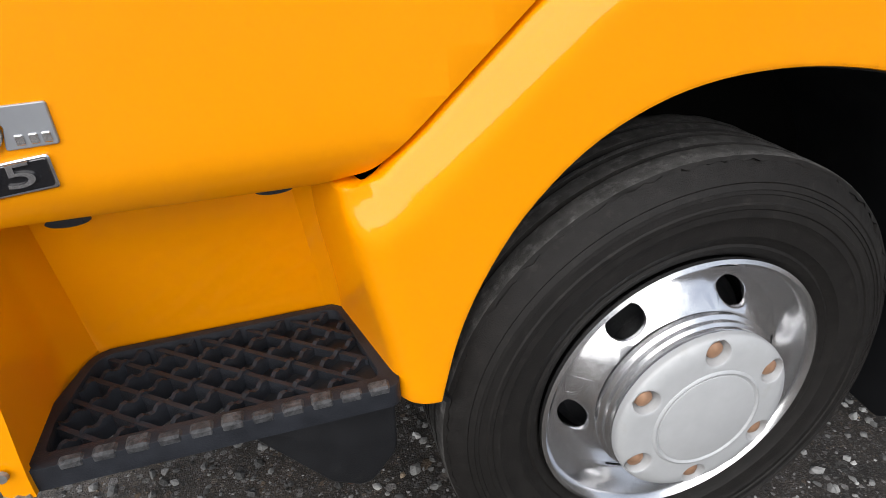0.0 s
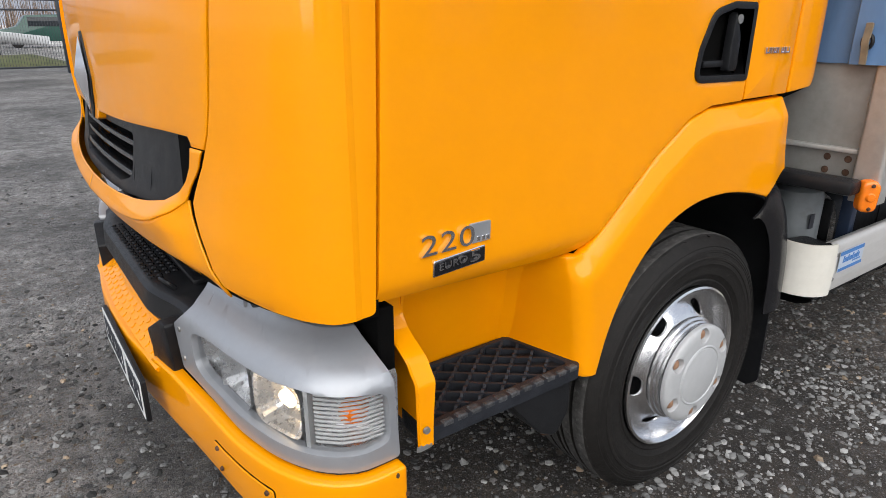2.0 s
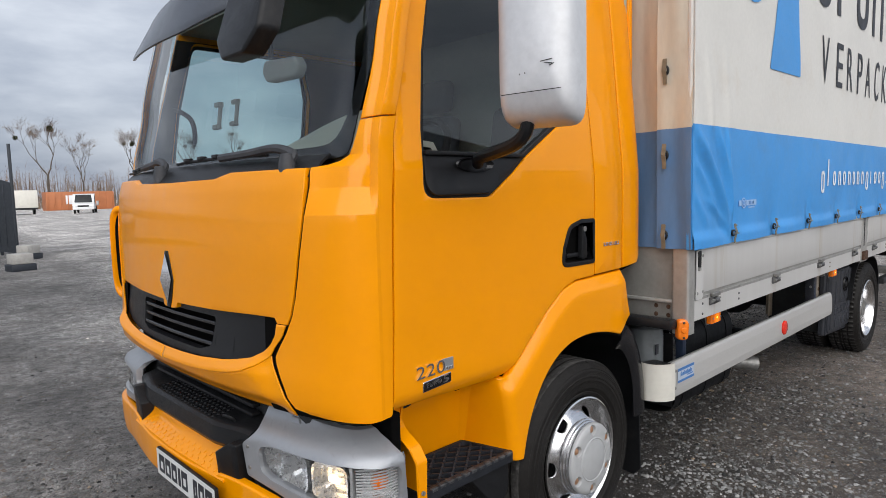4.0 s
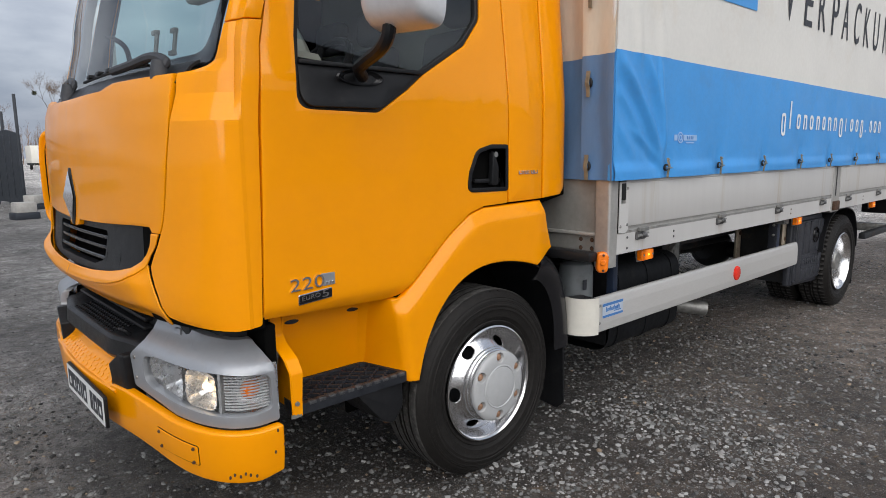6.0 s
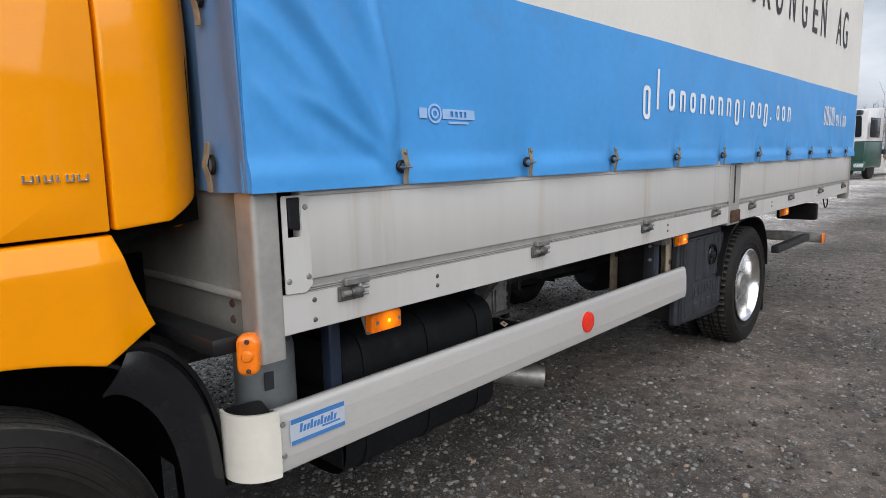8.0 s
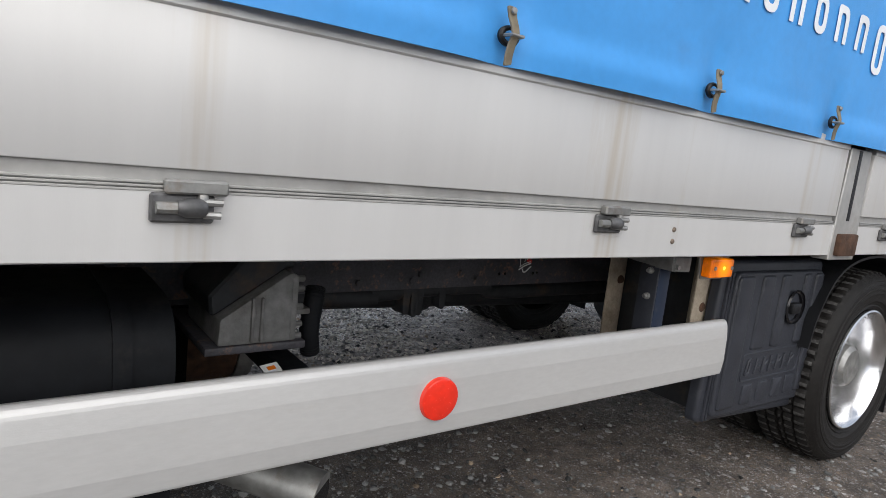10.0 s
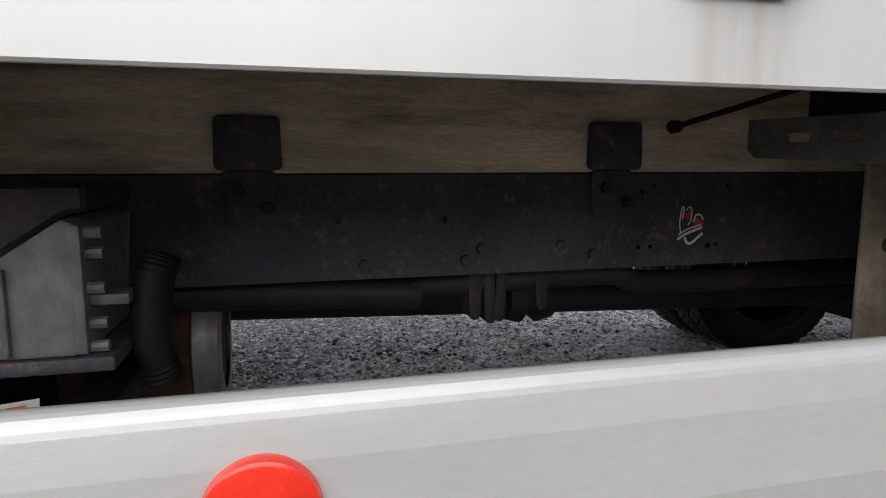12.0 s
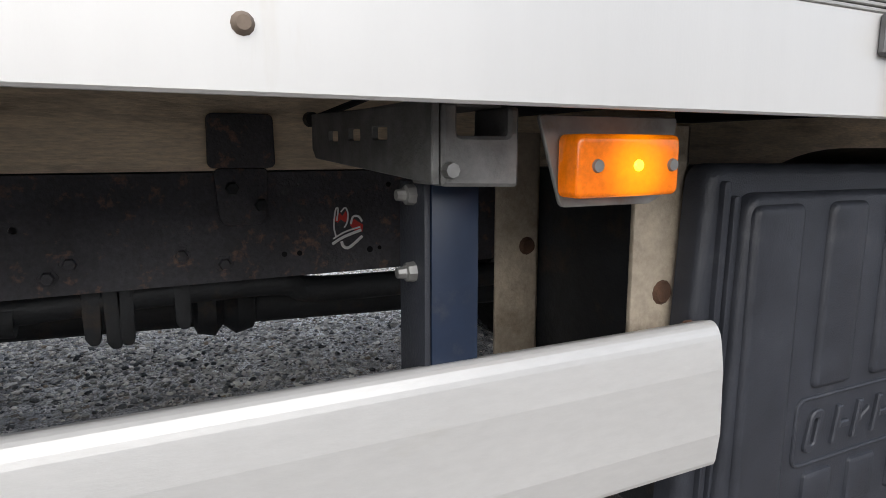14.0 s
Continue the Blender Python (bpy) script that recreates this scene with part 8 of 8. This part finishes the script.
stones("gravel_pale", 44000, [(1.2, 4.8, 1.8, 5.0, 3), (0.0, 6.2, 1.6, 6.8, 1)], (0.006, 0.016), STONE_FAR_LIT, 9)
# ---------------------------------------------------------------- far surroundings
FENCE = mat("anthracite_metal", (0.028, 0.033, 0.042), 0.5, 0.2, vary=0.15)
CONCRETE = mat("concrete", (0.36, 0.35, 0.33), 0.85, vary=0.15, vscale=6, bump=0.2, bscale=60)
BARK = mat("grey_bark", (0.10, 0.085, 0.07), 0.9, vary=0.25, vscale=1.2, island=0.3)
TWIG = mat("brown_twigs", (0.17, 0.12, 0.085), 0.9, vary=0.3, vscale=0.6, island=0.45)
MISTLE = mat("mistletoe_green", (0.055, 0.06, 0.03), 0.9, vary=0.3, vscale=4)
GRASS = mat("dull_grass", (0.075, 0.085, 0.03), 0.95, vary=0.3, vscale=3, dirt=(0.12, 0.095, 0.05), dscale=1.5, dcover=0.45, damount=0.6)
WHITE_CAR = mat("white_paint", (0.68, 0.69, 0.70), 0.3, coat=0.5, vary=0.04)
GREEN_CAR = mat("dark_green_paint", (0.012, 0.06, 0.045), 0.3, coat=0.5, vary=0.05)
ORANGE = mat("orange_paint", (0.42, 0.15, 0.06), 0.5, vary=0.12, vscale=1.0)
DARK_GLASS = mat("dark_window", (0.02, 0.024, 0.028), 0.08, vary=0.1)
HALL = mat("grey_cladding", (0.30, 0.32, 0.34), 0.5, vary=0.06, vscale=0.4)


def bare_tree(at, height, seed, mistle=0, crown=0.34, twigs=420):
    """A leafless tree: tapered trunk, limbs, fine twigs in an uneven crown."""
    rng = random.Random(seed)
    tree = thing("tree", "leafless tree with a thin brown crown", "tree", "bare trees", at=at)
    trunk = bmesh.new()
    tips = []

    def grow(p, d, length, r, depth):
        pts, q, dd = [p], p, d
        for k in range(3):
            dd = (dd + Vector((rng.uniform(-0.22, 0.22), rng.uniform(-0.22, 0.22), rng.uniform(0.0, 0.16)))).normalized()
            q = q + dd * length / 3
            pts.append(q)
        add(trunk, tube(pts, r, 5, radii=[r, r * 0.85, r * 0.7, r * 0.5]))
        if depth == 0:
            tips.append((q, dd))
            return
        for _ in range(rng.choice((2, 3, 3))):
            side_ = Vector((rng.uniform(-1, 1), rng.uniform(-1, 1), rng.uniform(0.2, 1.1))).normalized()
            grow(pts[rng.choice((2, 3, 3))], (dd * 0.8 + side_ * 0.9).normalized(), length * rng.uniform(0.55, 0.8), r * 0.5, depth - 1)

    grow(Vector((0, 0, -0.1)), Vector((0, 0, 1)), height * 0.42, height * 0.018, 4 if twigs > 300 else 3)
    part("trunk", trunk, BARK, tree, "grey tapered trunk with limbs")
    verts, faces = [], []
    for _ in range(twigs):
        p, d = rng.choice(tips)
        d2 = (d + Vector((rng.uniform(-1, 1), rng.uniform(-1, 1), rng.uniform(-0.3, 0.9)))).normalized()
        ln = height * rng.uniform(0.05, 0.13)
        s = d2.orthogonal().normalized() * height * 0.0016
        a = p + Vector((rng.uniform(-1, 1), rng.uniform(-1, 1), rng.uniform(-1, 1))) * height * 0.02
        k = len(verts)
        verts += [a - s, a + s, a + d2 * ln]
        faces.append((k, k + 1, k + 2))
        b = a + d2 * ln * 0.5
        d3 = (d2 + Vector((rng.uniform(-1, 1), rng.uniform(-1, 1), rng.uniform(-0.5, 0.8)))).normalized()
        verts += [b - s * 0.8, b + s * 0.8, b + d3 * ln * 0.7]
        faces.append((k + 3, k + 4, k + 5))
    me = bpy.data.meshes.new("crown")
    me.from_pydata([tuple(v) for v in verts], [], faces)
    me.materials.append(TWIG)
    cr = new("crown", me)
    cr.parent = tree
    cr["kind"] = "stuff"
    for _ in range(mistle):
        p, d = rng.choice(tips)
        bm = bmesh.new()
        for _ in range(90):
            q = Vector((rng.gauss(0, 1), rng.gauss(0, 1), rng.gauss(0, 1))).normalized()
            s = q.orthogonal().normalized() * height * 0.008
            v = [bm.verts.new(p * 0.96 + q * height * 0.006 - s), bm.verts.new(p * 0.96 + q * height * 0.006 + s), bm.verts.new(p * 0.96 + q * height * 0.034)]
            bm.faces.new(v)
        part("mistletoe", bm, MISTLE, tree, "dark mistletoe ball", 0)
    return tree


def woods(name, x0, x1, y0, y1, count, h0, h1, seed, label):
    """A far strip of bare woods: thin stems and brush, one mass."""
    rng = random.Random(seed)
    verts, faces = [], []
    for _ in range(count):
        x, y = rng.uniform(x0, x1), rng.uniform(y0, y1)
        h = rng.uniform(h0, h1) * (0.8 + 0.35 * noise.noise((x * 0.06, y * 0.06, 2)))
        wd = rng.uniform(0.04, 0.10)
        k = len(verts)
        lean = rng.uniform(-0.4, 0.4)
        ux, uy = (1, 0) if abs(x1 - x0) > abs(y1 - y0) else (0, 1)
        verts += [(x - wd * ux, y - wd * uy, 0), (x + wd * ux, y + wd * uy, 0), (x + lean * ux, y + lean * uy, h)]
        faces.append((k, k + 1, k + 2))
        for _ in range(16):
            t = rng.uniform(0.1, 0.95)
            c = Vector((x + lean * t * ux, y + lean * t * uy, h * t))
            d = Vector((rng.uniform(-1, 1), rng.uniform(-1, 1), rng.uniform(0.0, 1.4))).normalized() * h * rng.uniform(0.08, 0.24)
            k = len(verts)
            s = 0.022
            verts += [tuple(c - Vector((s * ux, s * uy, 0))), tuple(c + Vector((s * ux, s * uy, 0))), tuple(c + d)]
            faces.append((k, k + 1, k + 2))
    me = bpy.data.meshes.new(name)
    me.from_pydata([tuple(v) for v in verts], [], faces)
    me.materials.append(TWIG)
    return tagged(new(name, me), label, "woods", kind="stuff")


woods("far_woods", -90, 130, 112, 140, 2600, 4.5, 8.5, 11, "brown leafless woods along the far edge of the yard")
woods("far_woods_side", 75, 100, -70, 60, 900, 4.0, 8.0, 12, "brown leafless woods beyond the parked lorries")
bare_tree((20.0, 100, 0), 12.0, 21, 5)
bare_tree((31.0, 104, 0), 11.5, 22, 3)
bare_tree((41.5, 103, 0), 12.5, 23, 7)
bare_tree((25.5, 108, 0), 9.5, 24, 0)
bare_tree((51, 106, 0), 11.5, 25, 5)
bare_tree((12, 112, 0), 9.0, 26, 1)
bare_tree((66, 6.5, 0), 10.5, 27, 0)
bare_tree((70, 15.5, 0), 11.0, 28, 0)
bare_tree((69, 24, 0), 10.0, 29, 0)

# fence with posts and thin bars, swung gate leaf
fence = thing("fence", "anthracite bar fence with taller posts", "fence", at=(0, 20.4, 0))
bar = slab([(-0.004, 0.14), (0.004, 0.14), (0.004, 2.0), (-0.004, 2.0)], (), 0.008, lambda u, v, w: Vector((u, -w, v)))
bar_me = bpy.data.meshes.new("bar")
bar.to_mesh(bar_me)
bar.free()
bar_me.materials.append(FENCE)
for k in range(150):
    o = new("bar", bar_me)
    o.parent = fence
    o.location = (0.72 - 0.066 * k, 0, 0)
for z in (0.14, 1.62, 1.88):
    part("rail", box(-9.2, 0.8, -0.02, 0.02, z, z + 0.05, 0.006), FENCE, fence)
for x in (0.82, 0.70, -1.55, -1.75, -4.2, -6.6, -9.0):
    part("post", box(x - 0.04, x + 0.04, -0.04, 0.04, -0.05, 2.55, 0.008), FENCE, fence)
gate = thing("gate", "dark sheet-filled gate leaf standing open beside the fence", "gate", at=(0.86, 20.2, 0))
part("gate_sheet", slab(rnd([(0.0, 0.12), (1.95, 0.12), (1.95, 1.95), (1.2, 2.06), (0.3, 2.02), (0.0, 1.95)], 0.03), (), 0.04, lambda u, v, w: Vector((0.18 * u, -u - w * 0.1, v)) + Vector((w, 0, 0)), 0.006, 1), FENCE, gate)
for u, h in ((0.02, 2.75), (0.9, 2.55), (1.9, 2.95)):
    part("gate_post", box(0.18 * u - 0.03, 0.18 * u + 0.04, -u - 0.035, -u + 0.035, 0.02, h, 0.008), FENCE, gate)
for u in (0.5, 1.0, 1.45):
    part("gate_bar", box(0.18 * u - 0.05, 0.18 * u - 0.03, -u - 0.015, -u + 0.015, 0.25, 1.9, 0.004), FENCE, gate)
for x, y, a in ((0.62, 14.7, 10), (1.32, 17.6, 35)):
    bl = thing("concrete_block", "pale concrete block with a dark foot on the gravel", "block", "gate blocks", at=(x, y, 0))
    part("block_foot", moved(box(-0.24, 0.24, -0.2, 0.2, -0.02, 0.14, 0.02), Matrix.Rotation(radians(a), 4, "Z")), FENCE, bl)
    part("block_body", moved(box(-0.20, 0.20, -0.17, 0.17, 0.14, 0.36, 0.02), Matrix.Rotation(radians(a), 4, "Z")), CONCRETE, bl)

verge = sheet(lambda u, v: Vector((-14 + 15.5 * u, 23.0 + 4.5 * v, 0.42 * math.sin(math.pi * v) * (0.75 + 0.3 * noise.noise((u * 9, v * 3, 1))) * min(1, 12 * (1 - u)) - 0.01)), steps(0, 1, 50), steps(0, 1, 12))
tagged(part("grass_bank", verge, GRASS, None), "low dull grass bank behind the fence", "grass bank", kind="structure")


def extruded(profile, width, bevel=0.05):
    """A body with the side outline (along x, up z), of that width across y."""
    return slab(profile, (), width, lambda u, v, w: Vector((u, -w - width / 2, v)), bevel, 2)


def light_truck(at, turn, cab_mat, name, label):
    """A small flatbed lorry with its windscreen to -x."""
    t = thing(name, label, "truck", "parked vehicles", at=at)
    t.rotation_euler = (0, 0, radians(turn))
    part("cab", extruded(rnd([(-1.1, 0.45, 0.1), (-1.05, 0.95, 0.15), (-0.75, 1.08, 0.1), (-0.35, 1.95, 0.15), (0.7, 2.02, 0.1), (0.75, 0.45, 0.05)], 0.1), 1.9, 0.08), cab_mat, t)
    part("screen", slab(rnd([(-0.8, 0.0), (0.8, 0.0), (0.7, 0.78), (-0.7, 0.78)], 0.08), (), 0.02, lambda u, v, w: Vector((-0.74 + 0.36 * v / 0.78 - 0.03, u, 1.13 + v))), DARK_GLASS, t)
    part("grille", box(-1.13, -1.08, -0.5, 0.5, 0.68, 0.84, 0.02), BLACK, t)
    part("bumper", box(-1.2, -1.05, -0.95, 0.95, 0.40, 0.60, 0.04), cab_mat, t)
    for y in (-0.72, 0.72):
        part("headlight", box(-1.12, -1.06, y - 0.16, y + 0.16, 0.70, 0.86, 0.03), REFLECTOR, t)
        for x in (-0.45, 2.3):
            part("wheel", moved(lathe([(0.0, -0.1), (0.2, -0.1), (0.33, -0.09), (0.36, -0.05), (0.36, 0.05), (0.33, 0.09), (0, 0.1)], 20), Matrix.Translation((x, y * 1.15, 0.36))), RUBBER, t)
        part("side_window", box(-0.25, 0.55, y * 1.325 - 0.01, y * 1.325 + 0.01, 1.15, 1.80, 0.01), DARK_GLASS, t)
    part("load_bed", box(0.85, 3.6, -1.05, 1.05, 0.75, 0.85, 0.02), STEEL, t)
    for y in (-1.05, 1.03):
        part("bed_side", box(0.85, 3.6, y, y + 0.02, 0.85, 1.25, 0.005), WHITE_CAR, t)
    return t


light_truck((16.4, 71, 0), 70, WHITE_CAR, "flatbed_truck", "white flatbed lorry parked at the far side of the yard")
bt_ = thing("box_trailer", "pale box trailer parked on the gravel", "trailer", "parked vehicles", at=(12.0, 75, 0))
part("trailer_box", box(-1.15, 1.15, 0, 3.0, 0.7, 2.5, 0.05), CREAM, bt_)
part("trailer_frame", box(-1.1, 1.1, 0.1, 2.9, 0.5, 0.7, 0.03), CHASSIS, bt_)
for x in (-1.0, 1.0):
    part("wheel", moved(lathe([(0.0, -0.1), (0.3, -0.1), (0.36, -0.05), (0.36, 0.05), (0.3, 0.1), (0, 0.1)], 18, "x"), Matrix.Translation((x, 1.4, 0.34))), RUBBER, bt_)
cont = thing("skip_container", "orange steel container among brush", "container", at=(22.5, 96, 0))
part("container_wall", box(-4.2, 4.2, 0, 2.4, 0.0, 2.5, 0.05), ORANGE, cont)
part("container_board", box(-1.9, 0.2, -0.06, 0.02, 0.8, 2.0, 0.02), WHITE_CAR, cont)
for x in steps(-4.0, 4.0, 10):
    part("container_rib", box(x - 0.06, x + 0.06, -0.08, 0.0, 0.0, 2.45, 0.02), ORANGE, cont)
boat = thing("covered_boat", "white boat hull lying behind the fence", "boat", at=(-1.9, 31, 0.3))
part("hull", sheet(lambda u, v: Vector((-3.4 + 6.6 * u, 0.95 * math.sin(math.pi * min(1, 0.12 + u * 0.9)) ** 0.6 * math.cos(math.pi * v), 1.25 - 0.75 * u - 0.8 * math.sin(math.pi * v) * (1 - 0.55 * u))), steps(0, 1, 16), steps(0, 1, 10), 0.04), WHITE_CAR, boat)
part("cover", box(-3.2, -1.2, -0.7, 0.7, 1.0, 1.55, 0.2), FENCE, boat)
part("boat_stand", box(-2.4, 1.4, -0.5, 0.5, -0.3, 0.35, 0.05), CHASSIS, boat)
for x, y, m_, nm, lb in ((-4.6, 36, FENCE, "parked_van", "dark parked van behind the fence"), (2.2, 44, GREEN_CAR, "parked_pickup", "dark green vehicle behind the fence")):
    vn = thing(nm, lb, "van", "parked vehicles", at=(x, y, 0))
    part("van_body", extruded(rnd([(-2.2, 0.35, 0.1), (-2.15, 0.95, 0.1), (-1.3, 1.15, 0.2), (-0.8, 1.75, 0.2), (2.2, 1.85, 0.15), (2.25, 0.35, 0.1)], 0.1), 1.8, 0.08), m_, vn)
    part("van_windows", box(-0.75, 2.0, -0.915, -0.89, 1.15, 1.65, 0.01), DARK_GLASS, vn)
    for xx in (-1.4, 1.5):
        part("wheel", moved(lathe([(0.0, -0.1), (0.3, -0.1), (0.34, 0.0), (0.3, 0.1), (0, 0.1)], 18), Matrix.Translation((xx, -0.82, 0.33))), RUBBER, vn)


def far_lorry(at, turn, low_mat, high_mat):
    """A tall lorry seen from the front, two-coloured cab and open body."""
    t = thing("parked_lorry", "white and dark green lorry parked across the yard", "truck", "parked vehicles", at=at)
    t.rotation_euler = (0, 0, radians(turn))
    part("cab_lower", box(-1.0, 1.0, -1.2, 1.2, 0.45, 1.55, 0.08, 3), low_mat, t)
    part("cab_upper", extruded(rnd([(-0.98, 1.55, 0.02), (-0.85, 2.85, 0.15), (0.95, 2.95, 0.1), (1.0, 1.55, 0.02)], 0.1), 2.36, 0.08), high_mat, t)
    part("screen", slab(rnd([(-1.02, 0.0), (1.02, 0.0), (0.95, 0.85), (-0.95, 0.85)], 0.1), (), 0.03, lambda u, v, w: Vector((-1.0 + 0.1 * v / 0.85 + 0.0, u, 1.72 + v))), DARK_GLASS, t)
    part("sun_shield", box(-1.15, -0.85, -1.0, 1.0, 2.62, 2.80, 0.05), FENCE, t)
    part("bumper", box(-1.15, -0.95, -1.22, 1.22, 0.35, 0.75, 0.06), low_mat, t)
    for y in (-1.0, 1.0):
        part("headlight", box(-1.17, -1.12, y - 0.2, y + 0.15, 0.5, 0.66, 0.03), REFLECTOR, t)
        part("mirror", box(-0.9, -0.7, y * 1.38 - 0.1, y * 1.38 + 0.1, 1.7, 2.4, 0.05), FENCE, t)
        part("side_window", box(-0.6, 0.5, y * 1.2 - 0.01, y * 1.2 + 0.01, 1.7, 2.5, 0.01), DARK_GLASS, t)
        for x in (-0.1, 4.2):
            part("wheel", moved(lathe([(0.0, -0.13), (0.3, -0.13), (0.46, -0.1), (0.48, 0.0), (0.46, 0.1), (0, 0.13)], 22), Matrix.Translation((x, y * 1.05, 0.47))), RUBBER, t)
    part("body", box(1.2, 7.0, -1.25, 1.25, 1.0, 1.2, 0.04), FENCE, t)
    part("body_side", box(1.2, 7.0, -1.25, -1.2, 1.2, 2.0, 0.02), STEEL, t)
    part("body_side", box(1.2, 7.0, 1.2, 1.25, 1.2, 2.0, 0.02), STEEL, t)
    return t


far_lorry((31.5, 4.75, 0), -8, GREEN_CAR, WHITE_CAR)

# long hall behind the path, mirrored in the cab's glass
hall = thing("storage_hall", "long grey clad hall across the yard", "building", at=(6, -30, 0))
part("hall_wall", box(-40, 40, -12, 0, -0.1, 5.2, 0.05), HALL, hall)
part("hall_roof", box(-40.4, 40.4, -12.5, 0.5, 5.2, 5.6, 0.08), FENCE, hall)
for k in range(6):
    part("hall_gate", box(-34 + 12 * k, -29.5 + 12 * k, -0.02, 0.06, 0.0, 4.2, 0.02), WHITE_CAR, hall)
